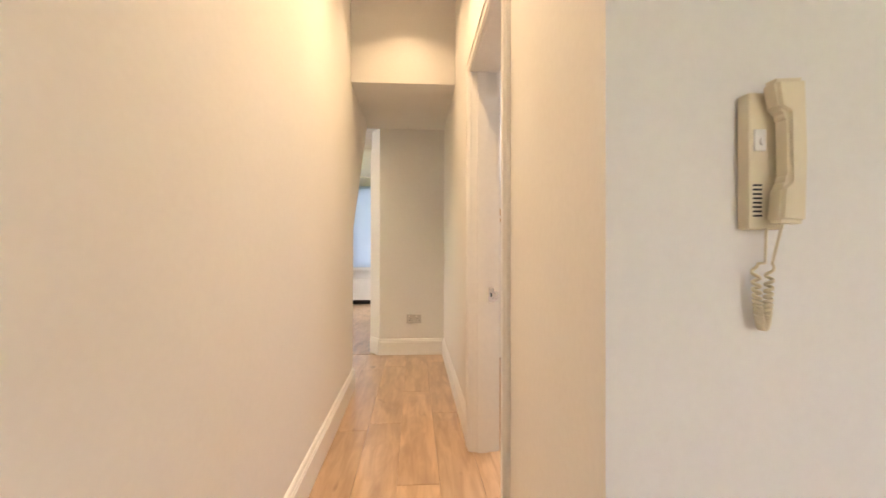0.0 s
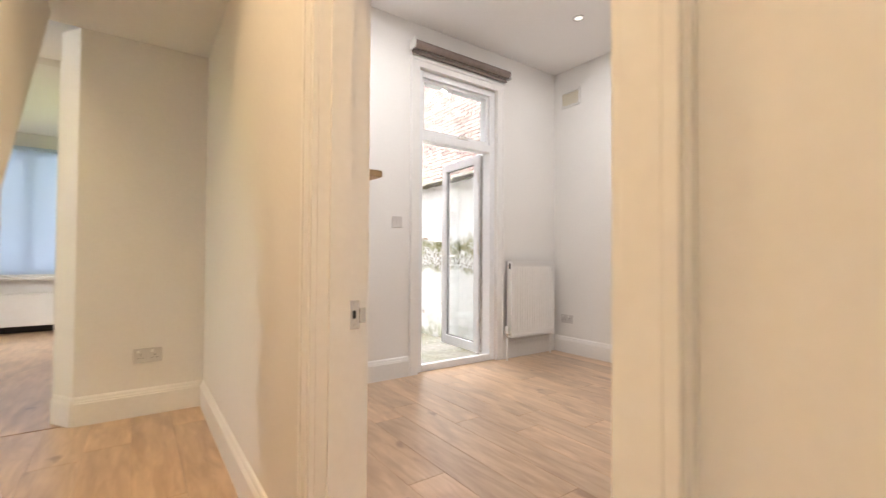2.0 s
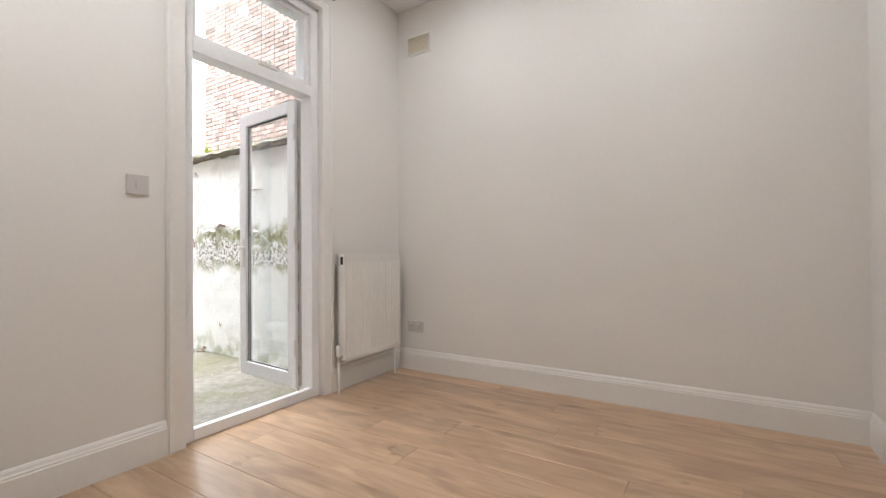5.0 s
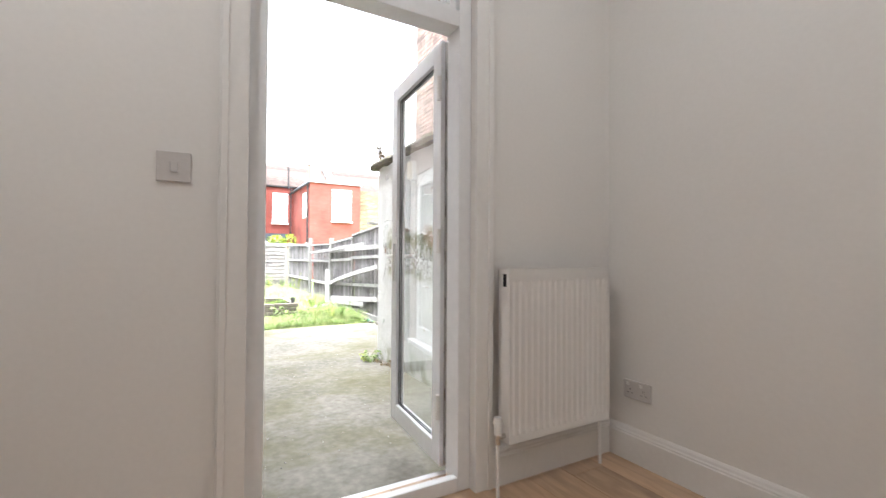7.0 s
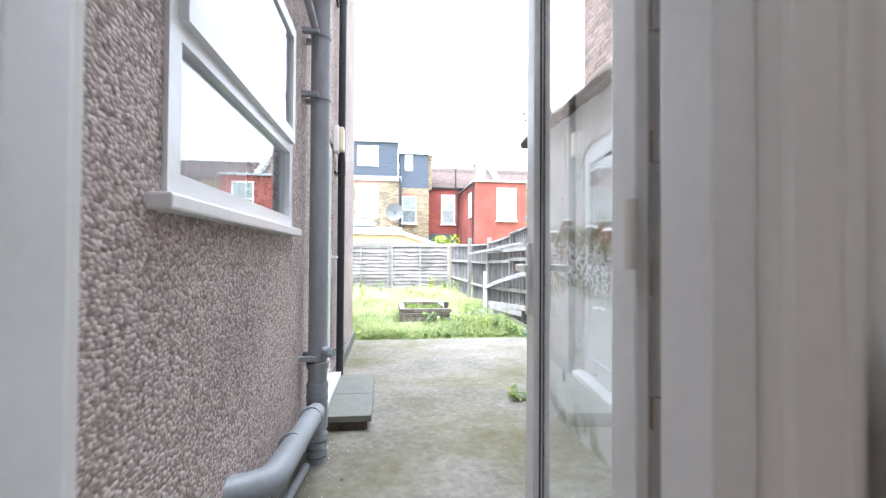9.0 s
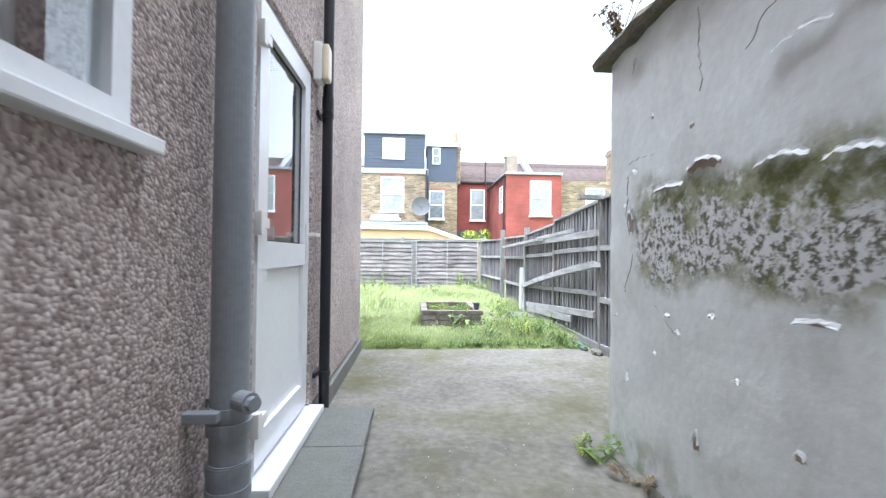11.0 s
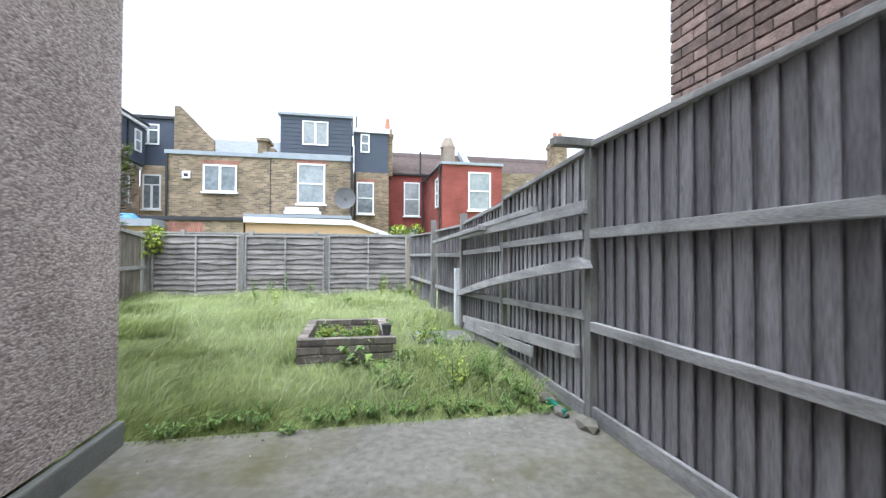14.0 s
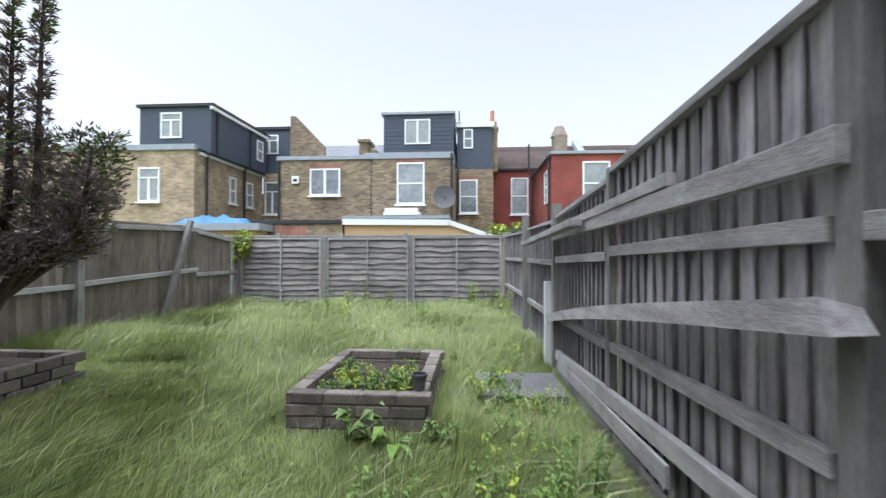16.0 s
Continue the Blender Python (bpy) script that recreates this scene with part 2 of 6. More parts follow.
def wall_mesh(axis, u0, u1, p0, p1, z0, z1, openings=()):
    """A wall along axis 'x' or 'y' from u0 to u1, between the planes p0 and p1, with rectangular openings (ua, ub, za, zb)."""
    us = sorted({u0, u1, *[v for o in openings for v in o[:2]]})
    zs = sorted({z0, z1, *[v for o in openings for v in o[2:]]})
    us = [u for u in us if u0 <= u <= u1]
    zs = [z for z in zs if z0 <= z <= z1]

    def solid(i, j):
        if not (0 <= i < len(us) - 1 and 0 <= j < len(zs) - 1):
            return False
        u, z = (us[i] + us[i + 1]) / 2, (zs[j] + zs[j + 1]) / 2
        return not any(o[0] < u < o[1] and o[2] < z < o[3] for o in openings)

    bm = bmesh.new()
    cache = {}

    def v(u, p, z):
        if (u, p, z) not in cache:
            cache[(u, p, z)] = bm.verts.new((u, p, z) if axis == "x" else (p, u, z))
        return cache[(u, p, z)]

    for i in range(len(us) - 1):
        for j in range(len(zs) - 1):
            if not solid(i, j):
                continue
            a, b, c, d = us[i], us[i + 1], zs[j], zs[j + 1]
            for p in (p0, p1):
                bm.faces.new([v(a, p, c), v(b, p, c), v(b, p, d), v(a, p, d)])
            if not solid(i - 1, j):
                bm.faces.new([v(a, p0, c), v(a, p1, c), v(a, p1, d), v(a, p0, d)])
            if not solid(i + 1, j):
                bm.faces.new([v(b, p0, c), v(b, p1, c), v(b, p1, d), v(b, p0, d)])
            if not solid(i, j - 1):
                bm.faces.new([v(a, p0, c), v(b, p0, c), v(b, p1, c), v(a, p1, c)])
            if not solid(i, j + 1):
                bm.faces.new([v(a, p0, d), v(b, p0, d), v(b, p1, d), v(a, p1, d)])
    return bm


def structure(name, bm, material, label, category):
    return tagged(mesh_ob(name, bm, material), label, category, kind="structure")


# ---------------------------------------------------------------- plan
XL, XR, XR2 = -0.44, 0.32, 0.45          # hall walls, room side of the hall's right wall
ROOM_X, ROOM_Y0, ROOM_Y1 = 3.57, 1.06, 3.9
DOOR_Y0, DOOR_Y1, DOOR_Z = 1.072, 1.955, 2.0
OUT_Y = 4.16
WING_X, WING_Y = 1.79, 9.7
GROUND = -0.2
CEIL = 2.92
GD_X0, GD_X1 = 1.86, 2.74                # garden door opening

FLOOR = structure("floor", boxes((-3.0, -2.5, -0.12, 3.7, OUT_Y - 0.06, -0.009)), M["laminate"], "warm oak laminate floor boards", "floor")
structure("wall_hall_left", wall_mesh("y", -2.5, 3.0, XL - 0.15, XL, 0, 3.2), M["wall"], "smooth cream painted hall wall", "wall")
structure("wall_hall_right", wall_mesh("y", 0.36, 4.06, XR, XR2, 0, 3.2, [(DOOR_Y0, DOOR_Y1, -1, DOOR_Z)]), M["wall"], "cream painted wall between hall and room", "wall")
structure("wall_lobby", wall_mesh("x", XR2, 2.0, 0.36, 0.5, 0, 3.2), M["wall"], "pale painted lobby wall", "wall")
structure("wall_lobby_side", wall_mesh("y", -2.5, 0.36, 1.6, 1.75, 0, 3.2), M["wall"], "pale painted lobby side wall", "wall")
structure("wall_lobby_front", wall_mesh("x", XL - 0.15, 1.75, -2.65, -2.5, 0, 3.2, [(0.9, 1.4, 0.3, 2.2)]), M["wall"], "painted front wall with entrance opening", "wall")
structure("wall_hall_end", wall_mesh("x", -0.325, XR2, 4.06, 4.2, 0, 3.2), M["wall"], "cream painted end wall of the hall", "wall")
structure("ceiling_hall", boxes((XL - 0.15, -2.6, 2.9, 1.75, 2.87, 3.0)), M["ceil"], "white hall ceiling", "ceiling")
structure("ceiling_hall_bulkhead", boxes((-2.9, 2.87, 2.27, XR, 4.06, 3.0)), M["wall"], "cream dropped ceiling under the stairs", "ceiling")
structure("wall_room_near", wall_mesh("x", XR2, ROOM_X + 0.2, ROOM_Y0 - 0.15, ROOM_Y0, 0, 3.2), M["wall"], "off-white near room wall", "wall")
structure("wall_room_right", wall_mesh("y", ROOM_Y0, OUT_Y, ROOM_X, ROOM_X + 0.2, 0, 3.2), M["wall"], "plain off-white room wall", "wall")
structure("wall_room_back", wall_mesh("x", XR2, ROOM_X, ROOM_Y1, OUT_Y - 0.02, 0, 3.2, [(GD_X0, GD_X1, -1, 2.56)]), M["wall"], "off-white wall around the garden door", "wall")
structure("ceiling_room", boxes((XR2, ROOM_Y0, CEIL, ROOM_X, ROOM_Y1, 3.1)), M["ceil"], "white room ceiling", "ceiling")
structure("wall_house_rear", wall_mesh("x", WING_X, 6.0, OUT_Y - 0.02, OUT_Y + 0.03, -0.4, 6.0, [(GD_X0 - 0.03, GD_X1 + 0.03, -1, 2.6)]), M["pebble"], "pebble-dashed rear house wall", "wall")
structure("wall_wing", wall_mesh("y", OUT_Y, WING_Y, WING_X - 0.3, WING_X, -0.05, 6.0, [(4.5, 5.75, 1.15, 2.2), (6.52, 7.44, -0.06, 2.01)]), M["pebble"], "brown-grey pebble-dashed rear wing wall", "wall")
structure("wall_wing_end", wall_mesh("x", -1.9, WING_X - 0.3, WING_Y - 0.3, WING_Y - 0.004, -0.4, 6.0), M["pebble"], "pebble-dashed end wall of the wing", "wall")
structure("wall_wing_inner", wall_mesh("x", -1.9, WING_X - 0.3, 4.2, 4.32, -0.05, 6.0, [(-1.2, -0.32, -1, 2.1)]), M["wall"], "painted partition to the wing", "wall")
structure("wall_wing_far", wall_mesh("y", 4.2, WING_Y - 0.3, -2.1, -1.9, -0.4, 6.0, [(6.4, 7.3, 1.1, 2.0)]), M["pebble"], "pebble-dashed far side wall of the wing", "wall")
structure("floor_wing", boxes((-2.0, OUT_Y - 0.05, -0.12, WING_X - 0.3, WING_Y - 0.3, -0.002)), M["laminate"], "warm oak floor of the bedroom", "floor")
structure("ceiling_wing", boxes((-1.9, 4.32, 2.5, WING_X - 0.3, WING_Y - 0.3, 2.6)), M["ceil"], "white bedroom ceiling", "ceiling")
structure("wall_bedroom", wall_mesh("y", 4.32, 9.45, -0.3, -0.2, 0, 2.5), M["wall"], "cream painted passage wall", "wall")
structure("wall_wing_lining", boxes((-0.2, 9.36, 0, WING_X - 0.3, 9.44, 2.5)), M["wall"], "plain plastered wall inside the wing", "wall")
structure("trim_reveal", boxes((WING_X - 0.31, 7.426, 0, WING_X - 0.13, 7.436, 2.0), (WING_X - 0.31, 6.524, 0, WING_X - 0.13, 6.534, 2.0)), M["wall"], "plain plastered door reveal", "trim")
structure("roof_house", boxes((-3.0, -2.65, 6.0, 9.5, OUT_Y + 0.1, 6.2), (-2.1, OUT_Y + 0.1, 6.0, WING_X + 0.1, WING_Y + 0.1, 6.15)), M["tile"], "plain roof closing the house", "roof")
structure("wall_passage_far", wall_mesh("y", 2.95, 4.2, -2.9, -2.75, 0, 3.0), M["wall"], "cream painted passage wall", "wall")
structure("wall_passage_near", wall_mesh("x", -2.9, XL - 0.15, 2.85, 3.0, 0, 3.0), M["wall"], "cream painted passage wall", "wall")
structure("wall_bedroom_end", wall_mesh("x", -1.9, -0.3, 8.3, 8.42, 0, 2.5, [(-1.7, -0.6, 0.7, 2.3)]), M["wall"], "cream painted bedroom window wall", "wall")
structure("patio", boxes((WING_X - 0.1, OUT_Y, GROUND - 0.2, 5.2, 9.75, GROUND)), M["concrete"], "stained concrete patio with moss", "patio")

# ground reaching the horizon, one sheet
bm = bmesh.new()
bmesh.ops.create_grid(bm, x_segments=60, y_segments=60, size=900)
bmesh.ops.translate(bm, verts=bm.verts, vec=(0, 0, GROUND - 0.04))
structure("ground", bm, M["grass_soil"], "rough soil and grass ground", "ground")


# ---------------------------------------------------------------- interior trim
def thing(name, label, category, group="", m=None):
    ob = tagged(new(name), label, category, group)
    if m is not None:
        ob.matrix_world = m
    return ob


SKIRT = [(0, 0), (0.018, 0), (0.018, 0.125), (0.015, 0.129), (0.015, 0.136), (0.011, 0.142), (0.009, 0.153), (0.004, 0.161), (0, 0.163)]


def prism(profile, a, b, side):
    """The profile (out, up) swept along the floor from a to b; side: the way out of the wall."""
    bm = bmesh.new()
    side = Vector((*side, 0))
    rings = [[bm.verts.new(Vector((*p, 0)) + side * u + Vector((0, 0, v))) for u, v in profile] for p in (a, b)]
    n = len(profile)
    for i in range(n):
        bm.faces.new([rings[0][i], rings[0][(i + 1) % n], rings[1][(i + 1) % n], rings[1][i]])
    bm.faces.new(rings[0])
    bm.faces.new(rings[1][::-1])
    return bm


for a, b, side in (
    ((XL, -2.5), (XL, 3.0), (1, 0)), ((XR, 0.36), (XR, DOOR_Y0 - 0.075), (-1, 0)), ((XR, DOOR_Y1 + 0.075), (XR, 4.06), (-1, 0)),
    ((-0.325, 4.06), (XR - 0.018, 4.06), (0, -1)), ((-0.325, 4.06), (-0.42, 4.2), (-0.83, -0.56)),
    ((XR2, 0.36), (1.6, 0.36), (0, -1)),
    ((XR2, ROOM_Y1), (GD_X0 - 0.085, ROOM_Y1), (0, -1)), ((GD_X1 + 0.085, ROOM_Y1), (ROOM_X, ROOM_Y1), (0, -1)),
    ((ROOM_X, ROOM_Y0), (ROOM_X, ROOM_Y1 - 0.018), (-1, 0)), ((1.25, ROOM_Y0), (ROOM_X - 0.018, ROOM_Y0), (0, 1)), ((XR2, DOOR_Y1 + 0.075), (XR2, ROOM_Y1 - 0.018), (1, 0)),
):
    structure("baseboard", prism(SKIRT, a, b, side), M["gloss"], "white gloss moulded baseboard", "baseboard")

# slanting piece of passage wall and the sloping soffit beside it
bm = bmesh.new()
splay = [[bm.verts.new((x, y, z)) for x, y in ((-0.3252, 4.06), (-0.43, 4.215), (-0.43, 4.335), (-0.3252, 4.335))] for z in (0, 2.27)]
bm.faces.new(splay[0]), bm.faces.new(splay[1])
for k in range(4):
    bm.faces.new((splay[0][k], splay[0][(k + 1) % 4], splay[1][(k + 1) % 4], splay[1][k]))
structure("wall_passage_splay", bm, M["wall"], "cream splayed passage corner", "wall")
bm = bmesh.new()
vs = [bm.verts.new(p) for p in ((XL - 0.15, 3.0, 2.27), (XL - 0.15, 3.0, 1.2), (XL - 0.15, 3.95, 2.27), (XL, 3.0, 2.27), (XL, 3.0, 1.2), (XL, 3.95, 2.27))]
bm.faces.new(vs[:3]), bm.faces.new(vs[3:])
for i, j in ((0, 1), (1, 2), (2, 0)):
    bm.faces.new((vs[i], vs[j], vs[j + 3], vs[i + 3]))
structure("wall_stair_soffit", bm, M["wall"], "cream sloping underside of the stairs", "wall")


def architrave(name, x, s, y0, y1, z1, w=0.07):
    """Moulded casing on a wall along y: at the plane x, standing out towards s."""
    bm = bmesh.new()
    for d0, d1, t in ((0.0, w, 0.014), (0.012, w - 0.02, 0.019), (w - 0.018, w - 0.004, 0.023)):
        box(bm, x, y0 - d1, 0, x + s * t, y0 - d0, z1 + d1, 0.002)
        box(bm, x, y1 + d0, 0, x + s * t, y1 + d1, z1 + d1, 0.002)
        box(bm, x, y0 - d0, z1 + d0, x + s * t, y1 + d0, z1 + d1, 0.002)
    return structure(name, bm, M["gloss"], "white gloss moulded door casing", "trim")


architrave("trim_hall_door", XR, -1, DOOR_Y0 + 0.025, DOOR_Y1 - 0.025, DOOR_Z - 0.025)
architrave("trim_room_door", XR2, 1, DOOR_Y0 + 0.025, DOOR_Y1 - 0.025, DOOR_Z - 0.025)
bm = boxes((XR, DOOR_Y0, 0, XR2, DOOR_Y0 + 0.028, DOOR_Z), (XR, DOOR_Y1 - 0.028, 0, XR2, DOOR_Y1, DOOR_Z), (XR, DOOR_Y0 + 0.028, DOOR_Z - 0.028, XR2, DOOR_Y1 - 0.028, DOOR_Z),
           (XR + 0.03, DOOR_Y1 - 0.04, 0, XR2 - 0.045, DOOR_Y1 - 0.028, DOOR_Z - 0.028), (XR + 0.03, DOOR_Y0 + 0.028, 0, XR2 - 0.045, DOOR_Y0 + 0.04, DOOR_Z - 0.028))
structure("trim_door_lining", bm, M["gloss"], "white gloss door lining with stops", "trim")

# strike plate on the door lining
sp = thing("strike_plate", "brushed nickel strike plate screwed to the door lining", "strike plate")
part("plate", boxes((XR2 - 0.042, DOOR_Y1 - 0.0305, 0.775, XR2 - 0.014, DOOR_Y1 - 0.0282, 0.85), (XR2 - 0.014, DOOR_Y1 - 0.034, 0.79, XR2 + 0.002, DOOR_Y1 - 0.0282, 0.83), bevel=0.0008), M["chrome"], sp)
part("latch_hole", boxes((XR2 - 0.033, DOOR_Y1 - 0.0315, 0.803, XR2 - 0.025, DOOR_Y1 - 0.0304, 0.824)), M["dark"], sp, "dark latch hole")
for z in (0.784, 0.841):
    bm = bmesh.new()
    rod(bm, (XR2 - 0.028, DOOR_Y1 - 0.0318, z), (XR2 - 0.028, DOOR_Y1 - 0.030, z), 0.0035, seg=10)
    part("screw", bm, M["chrome"], sp)


# six-panel door, hinged at its local origin, leaf along +x, its face to -y and +y
def panel_door(m):
    w, h, t = 0.73, 1.95, 0.04
    d = tagged(new("door_1"), "white gloss six-panel door standing open", "door", kind="structure")
    d.matrix_world = m
    px = [(0.1, 0.325), (0.405, 0.63)]
    pz = [(0.2, 0.72), (0.93, 1.52), (1.62, 1.85)]
    bm = wall_mesh("x", 0, w, -t / 2, t / 2, 0.01, h, [(a, b, c, e) for a, b in px for c, e in pz])
    part("leaf", bm, M["gloss"], d)
    for a, b in px:
        for c, e in pz:
            bm = bmesh.new()
            for s in (-1, 1):
                ring = []
                for inset, y in ((0, t / 2), (0.012, t / 2 - 0.009), (0.03, t / 2 - 0.009), (0.06, t / 2 - 0.001)):
                    ring.append([bm.verts.new((x, s * y, z)) for x, z in ((a + inset, c + inset), (b - inset, c + inset), (b - inset, e - inset), (a + inset, e - inset))])
                for r0, r1 in zip(ring, ring[1:]):
                    for i in range(4):
                        bm.faces.new((r0[i], r0[(i + 1) % 4], r1[(i + 1) % 4], r1[i]))
                bm.faces.new(ring[-1])
            part("panel", bm, M["gloss"], d)
    for s in (-1, 1):
        bm = bmesh.new()
        rod(bm, (0.68, s * t / 2, 0.81), (0.68, s * (t / 2 + 0.009), 0.81), 0.026, seg=28)
        rod(bm, (0.68, s * (t / 2 + 0.008), 0.81), (0.68, s * (t / 2 + 0.055), 0.81), 0.009, seg=16)
        rod(bm, (0.685, s * (t / 2 + 0.05), 0.81), (0.57, s * (t / 2 + 0.05), 0.81), 0.0095, seg=16)
        part("handle", bm, M["chrome"], d, "brushed nickel lever handle")
    part("latch_plate", boxes((w, -0.012, 0.76, w + 0.002, 0.012, 0.87)), M["chrome"], d)
    return d


panel_door(pose(XR2 + 0.012, DOOR_Y0 + 0.062, 0, 0, 0, 4.5))


# ---------------------------------------------------------------- small electrical things, built facing -y round the origin
def socket(m, label, gang=2):
    w = 0.146 if gang == 2 else 0.086
    s = thing("wall_socket", label, "socket", m=m)
    part("plate", boxes((-w / 2, -0.009, -0.043, w / 2, 0, 0.043), bevel=0.003), M["plate"], s)
    for k in ((-0.036, 0.036) if gang == 2 else (0,)):
        part("rocker", boxes((k - 0.02 if gang == 2 else -0.006, -0.012, 0.018, k - 0.006 if gang == 2 else 0.006, -0.009, 0.034), bevel=0.001), M["whiteplastic"], s)
        part("pin_hole", boxes((k - 0.002, -0.0096, -0.002, k + 0.002, -0.0088, 0.008)), M["dark"], s)
        for q in (-0.011, 0.011):
            part("pin_hole", boxes((k + q - 0.003, -0.0096, -0.017, k + q + 0.003, -0.0088, -0.013)), M["dark"], s)
    return s


socket(pose(0.02, 4.06, 0.36), "satin grey double wall socket on the hall end wall")
socket(pose(ROOM_X, 3.73, 0.345, 0, 0, -90), "satin grey double wall socket above the baseboard")
socket(pose(ROOM_X - 0.5, ROOM_Y0, 0.35, 0, 0, 180), "satin grey double wall socket near the room corner")
sw = thing("light_switch", "satin grey square light switch beside the garden door", "switch", m=pose(1.657, ROOM_Y1, 1.25))
part("plate", boxes((-0.045, -0.009, -0.045, 0.045, 0, 0.045), bevel=0.003), M["plate"], sw)
part("rocker", boxes((-0.01, -0.014, -0.016, 0.01, -0.009, 0.016), bevel=0.002), M["plate"], sw)

# entry phone on the lobby wall
ph = thing("entry_phone", "cream plastic entry phone with coiled cord", "phone", m=pose(0.564, 0.36, 1.185))
ph.scale = (0.58, 0.8, 0.96)
part("base", boxes((-0.05, -0.032, -0.115, 0.05, 0, 0.105), bevel=0.006), M["plastic"], ph)
part("button_plate", boxes((-0.038, -0.036, 0.01, -0.006, -0.031, 0.045), bevel=0.002), M["whiteplastic"], ph, "pale button plate")
bm = bmesh.new()
rod(bm, (-0.02, -0.036, 0.025), (-0.02, -0.04, 0.025), 0.006)
part("button", bm, M["whiteplastic"], ph)
for i in range(8):
    part("speaker_slot", boxes((-0.04, -0.0335, -0.095 + i * 0.007, -0.016, -0.0315, -0.092 + i * 0.007)), M["dark"], ph)
bm = bmesh.new()
outline = ((-0.024, 0.115), (-0.01, 0.068), (0.012, 0.06), (0.014, -0.04), (-0.004, -0.05), (-0.012, -0.106), (0.058, -0.108), (0.064, 0.0), (0.058, 0.118))
front = bm.faces.new([bm.verts.new((x, -0.074, z)) for x, z in outline])
back = bmesh.ops.extrude_face_region(bm, geom=[front])
bmesh.ops.translate(bm, vec=(0, 0.038, 0), verts=[v for v in back["geom"] if isinstance(v, bmesh.types.BMVert)])
bmesh.ops.bevel(bm, geom=list(bm.edges), offset=0.007, segments=3, affect="EDGES")
part("handset", bm, M["plastic"], ph, "cream plastic handset")
cu = bpy.data.curves.new("cord", "CURVE")
cu.dimensions, cu.bevel_depth, cu.bevel_resolution = "3D", 0.0028, 2
spn = cu.splines.new("POLY")
pts = []
for i in range(20):
    pts.append((0.0 - 0.004 * i / 20, -0.03, -0.112 - 0.06 * i / 20))
for i in range(560):
    u = i / 559
    a = u * 2 * math.pi * 34
    bx, bz = -0.006 + 0.017 * math.cos(math.pi * (1 - 2 * u) * 0.5 + math.pi) * 0 + (0.02 * (2 * u - 1)), -0.17 - 0.105 * math.sin(math.pi * u) ** 0.6
    pts.append((bx + 0.008 * math.cos(a), -0.026 + 0.008 * math.sin(a), bz))
for i in range(20):
    pts.append((0.016 + 0.006 * i / 20, -0.03 - 0.02 * i / 20, -0.17 + 0.065 * i / 20))
spn.points.add(len(pts) - 1)
for p, c in zip(spn.points, pts):
    p.co = (*c, 1)
cu.materials.append(M["plastic"])
cord = new("cord", cu)
cord.parent = ph

# radiator under the vent, beside the garden door
rad = thing("radiator", "white ribbed panel radiator on the back wall", "radiator", m=pose(2.84, ROOM_Y1 - 0.006, 0))
RW, RZ0, RZ1 = 0.6, 0.215, 0.935
bm = bmesh.new()
n = int(RW / 0.0333)
cols = []
for i in range(n * 6 + 1):
    x = RW * i / (n * 6)
    k = (i % 6) / 6
    d = 0.006 if 0.3 < k < 0.7 else 0.0
    cols.append((x, d))
rows_z = ((RZ0, 1), (RZ0 + 0.03, 1), (RZ0 + 0.045, 0), (RZ1 - 0.06, 0), (RZ1 - 0.045, 1), (RZ1, 1))
grid = [[bm.verts.new((x, -0.105 + (d if not flat else 0.001) , z)) for x, d in cols] for z, flat in rows_z]
for r0, r1 in zip(grid, grid[1:]):
    for i in range(len(cols) - 1):
        bm.faces.new((r0[i], r0[i + 1], r1[i + 1], r1[i]))
part("front_panel", bm, M["gloss"], rad)
part("back_panel", boxes((0, -0.045, RZ0, RW, -0.038, RZ1)), M["gloss"], rad)
for x in (0, RW - 0.003):
    bm = wall_mesh("y", -0.104, -0.032, x, x + 0.003, RZ0, RZ1 - 0.004, [(-0.084, -0.058, RZ1 - 0.075, RZ1 - 0.022)])
    part("side_cover", bm, M["gloss"], rad)
part("inside", boxes((0.01, -0.098, RZ0 + 0.01, RW - 0.01, -0.05, RZ1 - 0.02)), M["dark"], rad, "dark convector core")
bm = bmesh.new()
for i in range(40):
    x = 0.004 + i * (RW - 0.012) / 39
    box(bm, x, -0.1, RZ1 - 0.003, x + 0.006, -0.04, RZ1)
box(bm, 0, -0.106, RZ1 - 0.002, RW, -0.098, RZ1 + 0.001)
box(bm, 0, -0.042, RZ1 - 0.002, RW, -0.034, RZ1 + 0.001)
part("top_grille", bm, M["gloss"], rad)
bm = bmesh.new()
rod(bm, (-0.035, -0.075, 0.0), (-0.035, -0.075, 0.22), 0.0075)
part("pipe", bm, M["gloss"], rad, "white painted pipe")
bm = bmesh.new()
rod(bm, (RW - 0.03, -0.075, 0.0), (RW - 0.03, -0.075, RZ0 + 0.01), 0.0075)
part("pipe", bm, M["gloss"], rad)
bm = bmesh.new()
rod(bm, (-0.035, -0.075, 0.215), (-0.035, -0.075, 0.255), 0.011)
rod(bm, (-0.035, -0.075, 0.243), (0.01, -0.075, 0.243), 0.01)
part("valve_body", bm, M["chrome"], rad, "chrome valve body")
bm = bmesh.new()
rod(bm, (-0.035, -0.075, 0.255), (-0.035, -0.075, 0.30), 0.017)
rod(bm, (-0.035, -0.075, 0.30), (-0.035, -0.075, 0.325), 0.021, 0.015)
part("valve_cap", bm, M["whiteplastic"], rad)
for x in (0.1, RW - 0.14):
    part("bracket", boxes((x, -0.038, 0.3, x + 0.04, 0.018, 0.85)), M["gloss"], rad)

